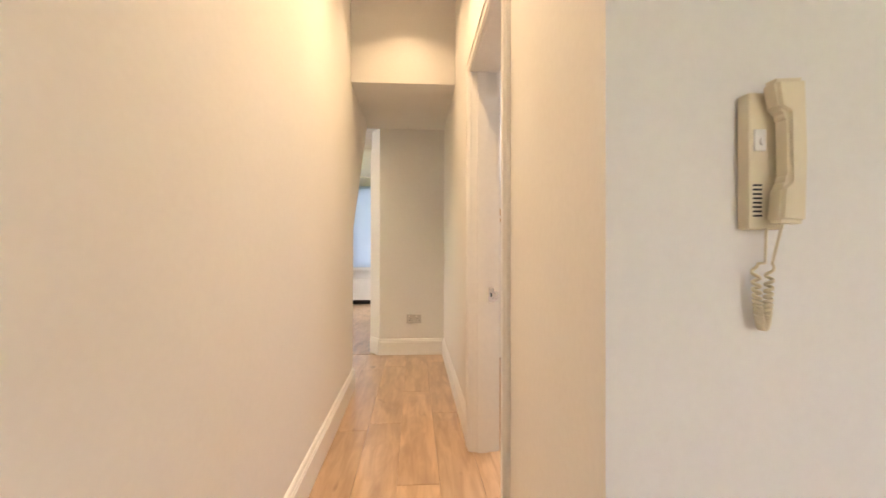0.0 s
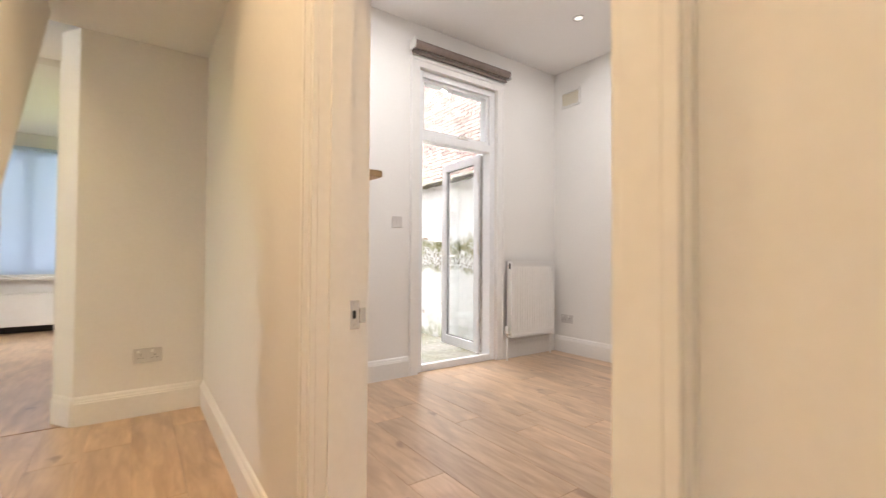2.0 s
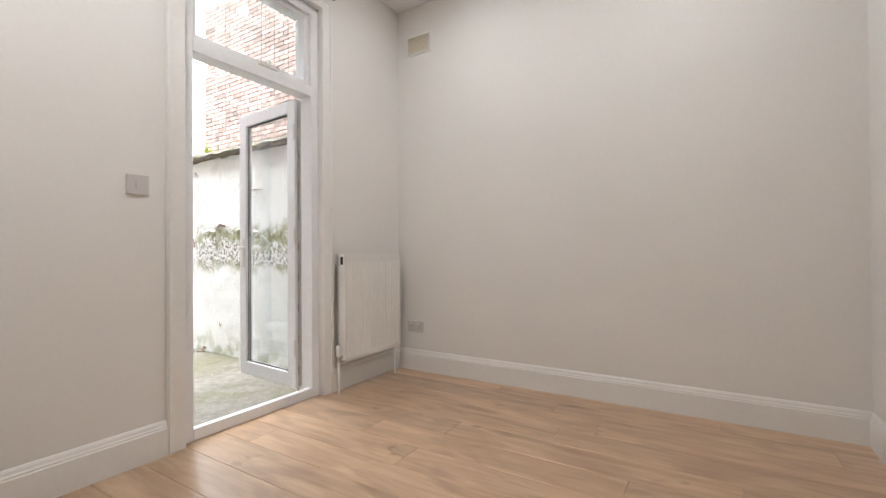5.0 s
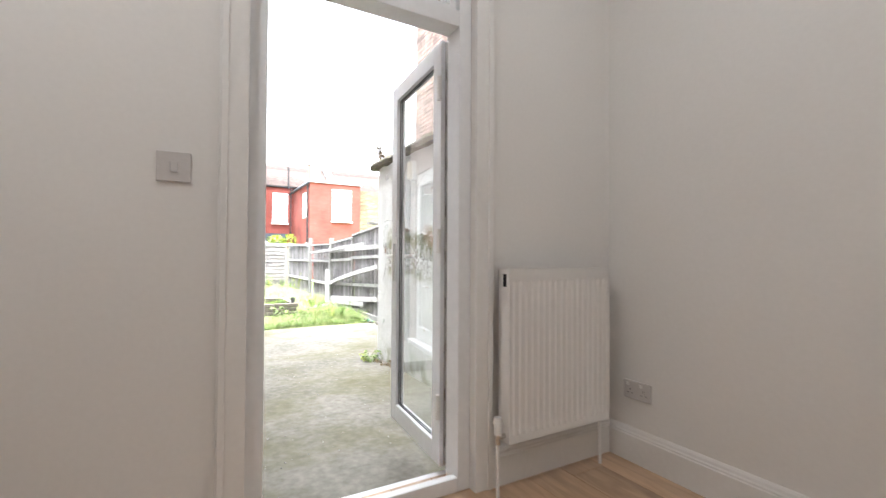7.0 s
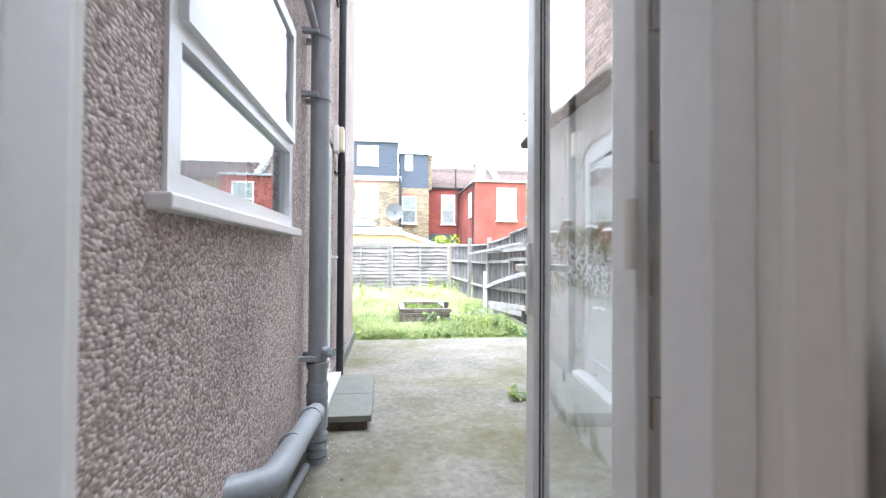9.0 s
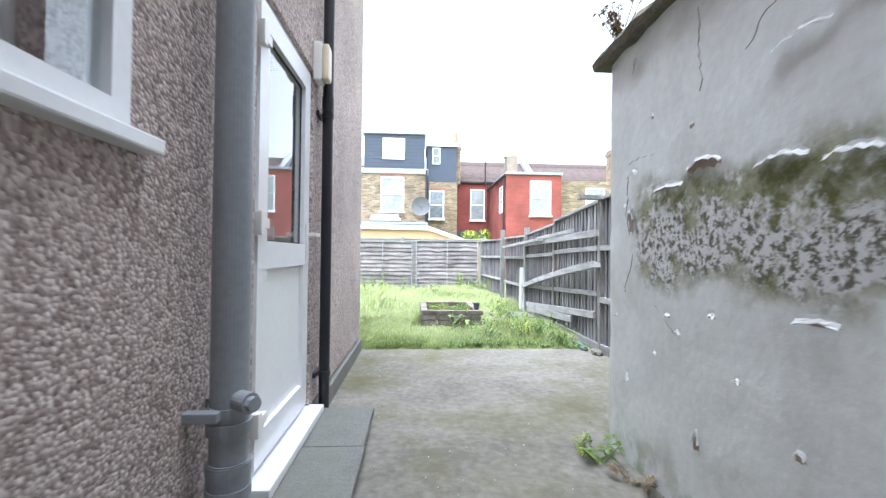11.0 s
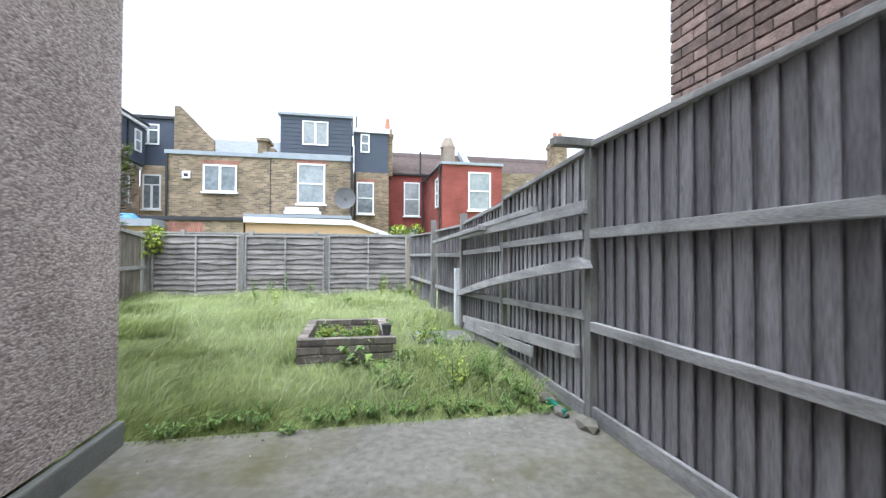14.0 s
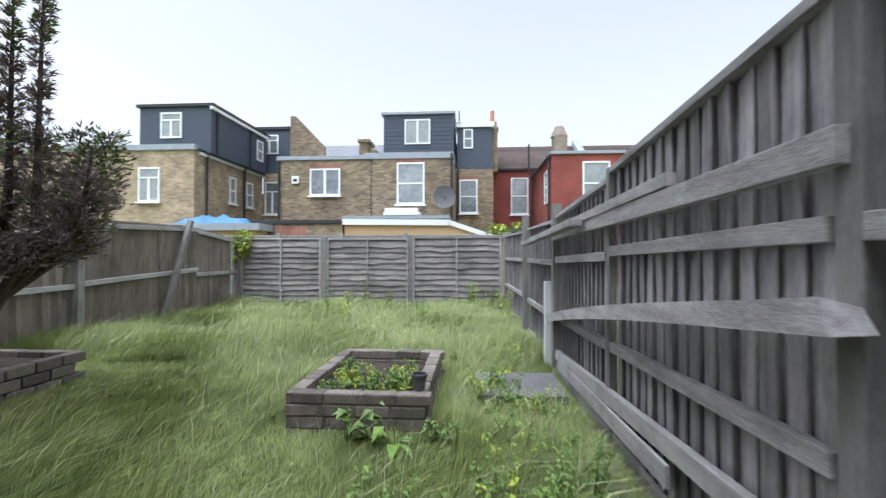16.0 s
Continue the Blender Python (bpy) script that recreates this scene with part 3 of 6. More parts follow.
# air vent high on the side wall
vt = thing("air_vent", "white louvred wall vent below the ceiling", "vent", m=pose(ROOM_X, 3.69, 2.61, 0, 0, -90))
part("frame", wall_mesh("x", -0.12, 0.12, -0.012, 0, -0.085, 0.085, [(-0.1, 0.1, -0.065, 0.065)]), M["whiteplastic"], vt)
part("backing", boxes((-0.1, -0.004, -0.065, 0.1, -0.001, 0.065)), M["plastic"], vt)
for i in range(7):
    bm = bmesh.new()
    box(bm, -0.1, -0.006, -0.0012, 0.1, 0.006, 0.0012, turn=pose(0, -0.009, -0.056 + i * 0.0186, 40))
    part("slat", bm, M["whiteplastic"], vt)

# wooden shelf on the hall-side wall
sh = thing("wall_shelf", "pale wooden shelf fixed to the wall", "shelf")
part("board", boxes((XR2, 2.4, 1.285, 0.745, 3.35, 1.31), bevel=0.002), mat("pine_board", (0.5, 0.34, 0.17), (0.62, 0.45, 0.25), 0.45, 6, 60, 0.1, stretch=(4, 0.5, 4)), sh)
for y in (2.6, 3.15):
    part("bracket", boxes((XR2, y, 1.12, XR2 + 0.02, y + 0.025, 1.285), (XR2 + 0.02, y, 1.265, 0.68, y + 0.025, 1.285)), M["gloss"], sh)


# recessed downlights, each with an area lamp added below it
def downlight(x, y, z, power, color, spread=130):
    d = thing("ceiling_downlight", "small recessed chrome ceiling downlight with an added lamp", "downlight", "ceiling downlights", pose(x, y, z))
    bm = bmesh.new()
    prof = [(0.032, 0.0), (0.034, -0.006), (0.045, -0.005), (0.048, 0.0)]
    rings = [[bm.verts.new((r * math.cos(k * math.pi / 12), r * math.sin(k * math.pi / 12), h)) for k in range(24)] for r, h in prof]
    for r0, r1 in zip(rings, rings[1:]):
        for k in range(24):
            bm.faces.new((r0[k], r0[(k + 1) % 24], r1[(k + 1) % 24], r1[k]))
    part("rim", bm, M["chrome"], d, "chrome rim")
    bm = bmesh.new()
    bmesh.ops.create_circle(bm, cap_ends=True, segments=24, radius=0.033)
    bmesh.ops.translate(bm, verts=bm.verts, vec=(0, 0, -0.002))
    part("bulb", bm, LAMP, d, "faintly emissive bulb disc")
    li = bpy.data.lights.new("downlight", "AREA")
    li.shape, li.size, li.energy, li.color, li.spread = "DISK", 0.08, power, color, radians(spread)
    new("downlight_added_lamp", li).matrix_world = pose(x, y, z - 0.012)
    return d


LAMP = bpy.data.materials.new("lamp_glow")
LAMP.use_nodes = True
LAMP.node_tree.nodes["Principled BSDF"].inputs["Emission Color"].default_value = (1, 0.9, 0.75, 1)
LAMP.node_tree.nodes["Principled BSDF"].inputs["Emission Strength"].default_value = 0.06
# room lamps are added fill for daylight; the fittings themselves look unlit
for x in (1.2, 2.85):
    for y in (1.85, 3.05):
        downlight(x, y, CEIL, ROOM_W * (1.3 if x < 2 else 0.5), ROOM_C, 178)
for y, k in ((0.85, 0.52), (1.7, 0.62), (2.5, 0.26)):
    downlight(-0.05, y, 2.9, HALL_W * k, HALL_C, 112)
# unseen downlight added as warm fill for the passage and hall end wall
downlight(-0.9, 3.5, 2.27, HALL_W * 0.26, HALL_C, 170)
downlight(-1.0, 6.0, 2.5, HALL_W * 0.8, (1.0, 0.82, 0.62), 170)

# roller blind over the garden door
rb = thing("roller_blind", "rolled-up taupe roller blind above the garden door", "blind")
FAB = mat("taupe_blind_fabric", (0.2, 0.16, 0.14), (0.26, 0.21, 0.19), 0.85, 20, 300, 0.1)
bm = bmesh.new()
rod(bm, (1.775, 3.845, 2.72), (2.84, 3.845, 2.72), 0.033, seg=24)
part("fabric_roll", bm, FAB, rb)
part("bottom_bar", boxes((1.775, 3.872, 2.655, 2.84, 3.884, 2.688), bevel=0.003), FAB, rb)
for x in (1.763, 2.84):
    part("bracket", boxes((x, 3.81, 2.675, x + 0.012, ROOM_Y1, 2.76), bevel=0.002), M["whiteplastic"], rb)

# garden door casing, frame, fanlight and open leaf
bm = bmesh.new()
for d0, d1, t in ((0.0, 0.085, 0.016), (0.06, 0.08, 0.024)):
    box(bm, GD_X0 - d1, ROOM_Y1 - t, 0, GD_X0 - d0, ROOM_Y1, 2.56 + min(d1, 0.07), 0.002)
    box(bm, GD_X1 + d0, ROOM_Y1 - t, 0, GD_X1 + d1, ROOM_Y1, 2.56 + min(d1, 0.07), 0.002)
    box(bm, GD_X0 - d0, ROOM_Y1 - t, 2.56 + min(d0, 0.05), GD_X1 + d0, ROOM_Y1, 2.56 + min(d1, 0.07), 0.002)
structure("trim_garden_door", bm, M["gloss"], "white gloss casing round the garden door", "trim")
gd = tagged(new("door_2"), "white plastic glazed garden door opened outwards", "door", kind="structure")
FY0, FY1 = 3.93, 4.03
bm = boxes((GD_X0, FY0, 0.0, GD_X0 + 0.06, FY1, 2.56), (GD_X1 - 0.06, FY0, 0.0, GD_X1, FY1, 2.56), (GD_X0 + 0.06, FY0, 2.505, GD_X1 - 0.06, FY1, 2.56),
           (GD_X0 + 0.06, FY0, 1.965, GD_X1 - 0.06, FY1, 2.035), (GD_X0 + 0.06, FY0, 0.0, GD_X1 - 0.06, FY0 + 0.04, 0.06), bevel=0.004)
part("frame", bm, M["upvc"], gd)
part("sill", boxes((GD_X0 - 0.02, FY1 + 0.002, -0.05, GD_X1 + 0.02, 4.16, -0.02), bevel=0.004), M["upvc"], gd)
fl = part("fanlight_sash", wall_mesh("x", GD_X0 + 0.045, GD_X1 - 0.045, FY0 + 0.03, FY1 + 0.02, 2.02, 2.52, [(GD_X0 + 0.09, GD_X1 - 0.09, 2.068, 2.48)]), M["upvc"], gd)
part("pane", boxes((GD_X0 + 0.085, FY0 + 0.055, 2.063, GD_X1 - 0.085, FY0 + 0.063, 2.485)), M["glass"], fl).visible_shadow = False
part("catch", boxes((2.31, FY0 + 0.002, 2.042, 2.43, FY0 + 0.028, 2.064), (2.345, FY0 - 0.014, 2.046, 2.368, FY0 + 0.028, 2.078), bevel=0.003), M["whiteplastic"], fl, "white fanlight handle")
leaf = new("leaf")
leaf.parent = gd
leaf.matrix_basis = pose(2.685, 4.1, 0.0, 0, 0, 86)
LW, LH = 0.69, 1.985
part("stile", boxes((0, -0.06, 0.03, 0.085, 0, LH), bevel=0.005), M["upvc"], leaf)
part("stile", boxes((LW - 0.085, -0.06, 0.03, LW, 0, LH), bevel=0.005), M["upvc"], leaf)
part("rail", boxes((0.085, -0.06, 0.03, LW - 0.085, 0, 0.125), bevel=0.005), M["upvc"], leaf)
part("rail", boxes((0.085, -0.06, LH - 0.085, LW - 0.085, 0, LH), bevel=0.005), M["upvc"], leaf)
part("pane", boxes((0.08, -0.036, 0.12, LW - 0.08, -0.024, LH - 0.08)), M["glass"], leaf).visible_shadow = False
for gy in (-0.042, -0.022):
    bm = wall_mesh("x", 0.083, LW - 0.083, gy, gy + 0.004, 0.123, LH - 0.083, [(0.089, LW - 0.089, 0.129, LH - 0.089)])
    part("gasket", bm, M["dark"], leaf, "black glazing gasket")
for s in (-0.062, 0.0):
    bm = boxes((LW - 0.062, s, 0.84, LW - 0.03, s + 0.012, 1.06), bevel=0.004)
    box(bm, LW - 0.15, s - 0.03 if s < 0 else s + 0.03, 0.975, LW - 0.035, s - 0.015 if s < 0 else s + 0.045, 0.995, 0.004)
    box(bm, LW - 0.055, min(s, s - 0.03 if s < 0 else s + 0.04), 0.975, LW - 0.037, max(s, s + 0.04), 0.995, 0.003)
    part("door_handle", bm, M["whiteplastic"], leaf)
bm = boxes((-0.004, -0.045, 0.04, 0.0, -0.02, LH - 0.01))
for i in range(9):
    box(bm, -0.009, -0.042, 0.12 + i * 0.21, -0.003, -0.024, 0.17 + i * 0.21)
part("lock_strip", bm, M["chrome"], leaf, "dull metal lock strip")
for z in (0.25, 1.0, 1.7):
    bm = bmesh.new()
    rod(bm, (-0.008, 0.012, z), (-0.008, 0.012, z + 0.11), 0.011)
    part("hinge", bm, M["whiteplastic"], leaf)

# bedroom window with a drawn blind, and the low radiator under it
bw = tagged(new("window_2"), "white bedroom window behind a pale blue blind", "window", kind="structure")
part("window_frame", wall_mesh("x", -1.7, -0.6, 8.33, 8.39, 0.7, 2.3, [(-1.64, -1.18, 0.76, 2.24), (-1.12, -0.66, 0.76, 2.24)]), M["upvc"], bw)
part("window_sill", boxes((-1.75, 8.2, 0.655, -0.55, 8.33, 0.695), bevel=0.008), M["gloss"], bw)
bb = thing("roller_blind", "pale blue roller blind drawn over the bedroom window", "blind")
BLIND = mat("pale_blue_blind", (0.62, 0.7, 0.8), (0.67, 0.75, 0.85), 0.8, 3, 80, 0.05)
nt = BLIND.node_tree
tl, mxs = nt.nodes.new("ShaderNodeBsdfTranslucent"), nt.nodes.new("ShaderNodeMixShader")
tl.inputs[0].default_value, mxs.inputs[0].default_value = (0.66, 0.75, 0.86, 1), 0.6
nt.links.new(nt.nodes["Principled BSDF"].outputs[0], mxs.inputs[1])
nt.links.new(tl.outputs[0], mxs.inputs[2])
nt.links.new(mxs.outputs[0], nt.nodes["Material Output"].inputs[0])
day = bpy.data.lights.new("bedroom_daylight", "AREA")
day.shape, day.size, day.size_y, day.energy, day.color = "RECTANGLE", 1.05, 1.55, 0.55, (1.0, 0.97, 0.94)
new("bedroom_daylight", day).matrix_world = pose(-1.15, 8.4, 1.5, -90, 0, 0)
part("cloth", boxes((-1.72, 8.284, 0.72, -0.58, 8.287, 2.29)), BLIND, bb)
bm = bmesh.new()
rod(bm, (-1.74, 8.265, 2.3), (-0.56, 8.265, 2.3), 0.022, seg=16)
part("roll", bm, BLIND, bb)
part("bottom_bar", boxes((-1.72, 8.278, 0.7, -0.58, 8.292, 0.722), bevel=0.003), M["whiteplastic"], bb)
lr2 = thing("low_radiator", "long low white radiator under the bedroom window", "radiator")
part("front_panel", boxes((-1.7, 8.16, 0.09, -0.6, 8.175, 0.49), bevel=0.004), M["gloss"], lr2)
part("back_panel", boxes((-1.7, 8.25, 0.09, -0.6, 8.262, 0.49), bevel=0.004), M["gloss"], lr2)
part("top_grille", boxes((-1.7, 8.175, 0.47, -0.6, 8.25, 0.486)), M["plate"], lr2)
for x in (-1.6, -0.75):
    part("bracket", boxes((x, 8.262, 0.15, x + 0.04, 8.3, 0.45)), M["gloss"], lr2)
# black strip at the wall foot paints the shadow gap under the radiator
structure("baseboard", prism([(0, 0), (0.02, 0), (0.02, 0.1), (0, 0.11)], (-1.9, 8.3), (-0.3, 8.3), (0, -1)), M["dark"], "black strip for the shadow gap below the bedroom radiator", "baseboard")

# ---------------------------------------------------------------- rear wing: window, doors, pipes
GREYPIPE = mat("grey_plastic_pipe", (0.24, 0.26, 0.28), (0.3, 0.32, 0.34), 0.42, 3, 50, 0.05, stain=(0.18, 0.19, 0.2), stain_scale=2, stain_amount=0.5)
BLACKPIPE = mat("black_downpipe", (0.012, 0.013, 0.017), (0.02, 0.022, 0.028), 0.35, 4, 50, 0.05)
NET = mat("net_curtain", (0.62, 0.66, 0.7), (0.7, 0.74, 0.78), 0.8, 6, 80, 0.1, stretch=(1, 8, 0.4))

wg = tagged(new("window_1"), "white plastic window with opening fanlight in pebble-dash", "window", kind="structure")
WX0, WX1 = WING_X - 0.05, WING_X + 0.012
WY0, WY1, WZ0, WZ1 = 4.5, 5.75, 1.15, 2.05
part("window_frame", wall_mesh("y", WY0, WY1, WX0, WX1, WZ0, 2.2, [(WY0 + 0.06, WY1 - 0.06, WZ0 + 0.06, 1.53), (WY0 + 0.06, WY1 - 0.06, 1.59, 2.13)]), M["upvc"], wg)
sash = part("sash", wall_mesh("y", WY0 + 0.045, WY1 - 0.045, WX1, WX1 + 0.022, 1.575, 2.145, [(WY0 + 0.1, WY1 - 0.1, 1.635, 2.09)]), M["upvc"], wg)
part("pane", boxes((WX1 + 0.002, WY0 + 0.095, 1.63, WX1 + 0.012, WY1 - 0.095, 2.095)), M["glass"], sash)
part("pane", boxes((WX0 + 0.03, WY0 + 0.055, WZ0 + 0.055, WX0 + 0.04, WY1 - 0.055, 1.535)), M["glass"], wg)
part("trickle_vent", boxes((WX1 + 0.022, 4.95, 2.1, WX1 + 0.035, 5.35, 2.135), bevel=0.003), M["upvc"], wg)
part("window_sill", boxes((WING_X - 0.02, WY0 - 0.06, WZ0 - 0.035, WING_X + 0.05, WY1 + 0.07, WZ0 + 0.003), bevel=0.006), M["upvc"], wg)
cv = thing("net_curtain", "pale net curtain behind the window", "curtain")
bm = bmesh.new()
prev = None
for i in range(80):
    y = 4.4 + i * 0.018
    x = WING_X - 0.22 + 0.02 * math.sin(i * 0.9)
    cur = (bm.verts.new((x, y, 0.9)), bm.verts.new((x, y, 2.3)))
    if prev:
        bm.faces.new((prev[0], cur[0], cur[1], prev[1]))
    prev = cur
part("cloth", bm, NET, cv)

kd = tagged(new("door_3"), "white plastic half-glazed back door, closed", "door", kind="structure")
kd.matrix_world = pose(0, 0, -0.04)
KX, KY0, KY1, KZ1 = WING_X - 0.045, 6.52, 7.44, 2.05
part("frame", wall_mesh("y", KY0, KY1, KX - 0.04, KX + 0.02, 0.0, KZ1, [(KY0 + 0.055, KY1 - 0.055, 0.03, KZ1 - 0.055)]), M["upvc"], kd)
lf = part("leaf", wall_mesh("y", KY0 + 0.05, KY1 - 0.05, KX - 0.02, KX + 0.04, 0.03, KZ1 - 0.05, [(KY0 + 0.16, KY1 - 0.16, 0.17, 0.86), (KY0 + 0.16, KY1 - 0.16, 0.98, KZ1 - 0.16)]), M["upvc"], kd)
part("panel", boxes((KX - 0.005, KY0 + 0.15, 0.16, KX + 0.018, KY1 - 0.15, 0.87), bevel=0.004), M["upvc"], lf)
part("pane", boxes((KX + 0.002, KY0 + 0.15, 0.97, KX + 0.012, KY1 - 0.15, KZ1 - 0.15)), M["glass"], lf)
bm = wall_mesh("y", KY0 + 0.16, KY1 - 0.16, KX + 0.012, KX + 0.017, 0.98, KZ1 - 0.16, [(KY0 + 0.168, KY1 - 0.168, 0.988, KZ1 - 0.168)])
part("gasket", bm, M["dark"], lf, "black glazing gasket")
bm = boxes((KX + 0.04, KY1 - 0.115, 0.87, KX + 0.052, KY1 - 0.085, 1.1), bevel=0.004)
box(bm, KX + 0.045, KY1 - 0.108, 1.03, KX + 0.095, KY1 - 0.092, 1.05, 0.003)
box(bm, KX + 0.08, KY1 - 0.108, 1.03, KX + 0.097, KY1 + 0.01, 1.05, 0.004)
part("door_handle", bm, M["whiteplastic"], lf)
for z in (0.18, 1.0, 1.78):
    bm = boxes((KX + 0.02, KY0 + 0.01, z, KX + 0.07, KY0 + 0.05, z + 0.1), (KX + 0.04, KY0 + 0.05, z + 0.03, KX + 0.062, KY0 + 0.13, z + 0.075), bevel=0.005)
    part("hinge", bm, M["whiteplastic"], lf)
part("threshold", boxes((KX - 0.04, KY0 - 0.03, -0.045, KX + 0.13, KY1 + 0.03, 0.0), bevel=0.006), M["upvc"], kd, "white plastic door sill")
structure("wall_kitchen_inner", wall_mesh("y", 4.4, 9.4, 0.3, 0.4, 0, 2.5), M["wall"], "plain wall closing the kitchen", "wall")

# step with two slabs on brick
SLAB = mat("concrete_slab", (0.13, 0.13, 0.116), (0.21, 0.21, 0.19), 0.9, 4, 80, 0.5, stain=(0.1, 0.105, 0.075), stain_scale=4, stain_amount=0.6)
DBRICK = mat("dark_step_brick", (0.1, 0.075, 0.06), (0.2, 0.15, 0.12), 0.9, 12, 70, 0.6, vary=0.25, stain=(0.07, 0.08, 0.04), stain_scale=5, stain_amount=0.6)
st = thing("door_step", "two-slab concrete step on bricks below the back door", "step")
part("slab", boxes((WING_X + 0.005, 6.5, -0.135, 2.185, 6.985, -0.09), bevel=0.006), SLAB, st)
part("slab", boxes((WING_X + 0.005, 6.995, -0.135, 2.175, 7.555, -0.092), bevel=0.006), SLAB, st)
part("core", boxes((WING_X + 0.005, 6.56, -0.25, 2.13, 7.52, -0.137)), M["concrete"], st)
for i in range(4):
    y = 6.545 + i * 0.243
    part("brick", boxes((2.125, y, -0.205, 2.155, y + 0.23, -0.139), bevel=0.004), DBRICK, st)
for x in (1.81, 1.98):
    part("brick", boxes((x, 6.53, -0.205, x + 0.155, 6.56, -0.139), bevel=0.004), DBRICK, st)

# concrete plinth at the foot of the wing
structure("trim_plinth", boxes((WING_X - 0.02, 7.58, -0.4, WING_X + 0.03, WING_Y + 0.02, -0.07), (WING_X - 0.02, OUT_Y + 0.02, -0.4, WING_X + 0.02, 6.5, -0.08), bevel=0.012), SLAB, "grey cement plinth along the wing wall", "plinth")


def ring(bm, c, axis, r0, r1, h):
    a = Vector(c)
    rod(bm, a - Vector(axis) * h / 2, a + Vector(axis) * h / 2, r1, seg=24)
    return bm


def tube(name, pts, r, material, parent, label="", res=3):
    c = bpy.data.curves.new(name, "CURVE")
    c.dimensions, c.bevel_depth, c.bevel_resolution, c.use_fill_caps = "3D", r, res, True
    s = c.splines.new("POLY")
    s.points.add(len(pts) - 1)
    for p, q in zip(s.points, pts):
        p.co = (*q, 1)
    c.materials.append(material)
    ob = new(name, c)
    ob.parent = parent
    if label:
        ob["label"] = label
    return ob


def bend(a, corner, b, r, n=10):
    """Points from a to b round a corner, with a rounded bend of radius r."""
    a, k, b = Vector(a), Vector(corner), Vector(b)
    p, q = k + (a - k).normalized() * r, k + (b - k).normalized() * r
    return [a, *[(p * (1 - u) ** 2 + k * 2 * u * (1 - u) + q * u * u) for u in [i / n for i in range(n + 1)]], b]


SX, SY = WING_X + 0.095, 6.09
sp = thing("soil_stack", "tall grey plastic soil pipe on the pebble-dash", "soil pipe")
bm = bmesh.new()
rod(bm, (SX, SY, 0.27), (SX, SY, 6.0), 0.055, seg=32)
part("pipe", bm, GREYPIPE, sp)
for z, h in ((0.37, 0.035), (0.25, 0.03), (0.18, 0.03), (2.62, 0.05)):
    bm = bmesh.new()
    rod(bm, (SX, SY, z - h / 2), (SX, SY, z + h / 2), 0.064, seg=32)
    part("collar", bm, GREYPIPE, sp)
bm = bmesh.new()
rod(bm, (SX, SY, 0.0), (SX, SY, 0.27), 0.061, seg=32)
part("base_socket", bm, GREYPIPE, sp)
bm = bmesh.new()
for i in range(4):
    rod(bm, (SX, SY, -0.2 + i * 0.045), (SX, SY, -0.165 + i * 0.045), 0.058 + 0.004 * (i % 2), seg=28)
part("ribbed_connector", bm, GREYPIPE, sp)
bm = bmesh.new()
rod(bm, (SX + 0.04, SY - 0.03, 0.455), (SX + 0.085, SY - 0.06, 0.455), 0.03, seg=20)
rod(bm, (SX + 0.08, SY - 0.057, 0.455), (SX + 0.1, SY - 0.07, 0.455), 0.022, seg=8)
part("boss_cap", bm, GREYPIPE, sp, "grey screw cap")
for z in (0.42, 1.95, 2.32, 3.6):
    bm = bmesh.new()
    rod(bm, (SX, SY, z - 0.014), (SX, SY, z + 0.014), 0.06, seg=28)
    box(bm, WING_X - 0.005, SY - 0.085, z - 0.014, SX, SY - 0.05, z + 0.014, 0.003)
    box(bm, WING_X - 0.005, SY + 0.05, z - 0.014, SX, SY + 0.085, z + 0.014, 0.003)
    part("bracket", bm, GREYPIPE, sp)
bm = bmesh.new()
rod(bm, (SX - 0.03, SY - 0.1, 2.62), (SX + 0.13, SY + 0.02, 2.62), 0.045, seg=20)
rod(bm, (SX + 0.12, SY + 0.015, 2.62), (SX + 0.155, SY + 0.04, 2.62), 0.03, seg=12)
part("branch", bm, GREYPIPE, sp)
wp = thing("soil_branch", "grey plastic elbow pipe from the wall to the stack", "pipe")
tube("elbow", bend((WING_X - 0.02, 4.93, 0.25), (WING_X + 0.11, 4.98, 0.235), (SX + 0.01, 5.98, 0.13), 0.14), 0.053, GREYPIPE, wp)
for p in ((SX + 0.003, 5.42, 0.185), (SX + 0.005, 5.86, 0.143)):
    bm = bmesh.new()
    rod(bm, Vector(p) - Vector((0, 0.018, -0.002)), Vector(p) + Vector((0, 0.018, -0.002)), 0.06, seg=28)
    part("collar", bm, GREYPIPE, wp)
wp2 = thing("waste_pipe", "thin grey waste pipe along the wall foot", "pipe")
tube("tube", [(WING_X + 0.03, 4.4, -0.13), (WING_X + 0.035, 5.6, -0.15), (WING_X + 0.06, 5.95, -0.16)], 0.022, GREYPIPE, wp2)
wp3 = thing("waste_pipe", "grey waste pipe slanting down to the stack", "pipe")
tube("tube", [(WING_X + 0.045, 4.6, 2.62), (WING_X + 0.05, 5.3, 2.5), (SX - 0.02, 5.98, 2.33)], 0.022, GREYPIPE, wp3)

dp = thing("downpipe", "black plastic rainwater downpipe on the wing", "downpipe")
DX, DY = WING_X + 0.06, 7.58
bm = bmesh.new()
rod(bm, (DX, DY, -0.1), (DX, DY, 6.0), 0.034, seg=24)
part("pipe", bm, BLACKPIPE, dp)
for z in (0.12, 1.78, 3.4):
    bm = bmesh.new()
    rod(bm, (DX, DY, z - 0.016), (DX, DY, z + 0.016), 0.039, seg=24)
    box(bm, WING_X - 0.005, DY - 0.07, z - 0.016, WING_X + 0.02, DY + 0.07, z + 0.016, 0.003)
    part("bracket", bm, BLACKPIPE, dp)
bm = bmesh.new()
rod(bm, (DX, DY, 1.81), (DX, DY, 1.9), 0.038, seg=24)
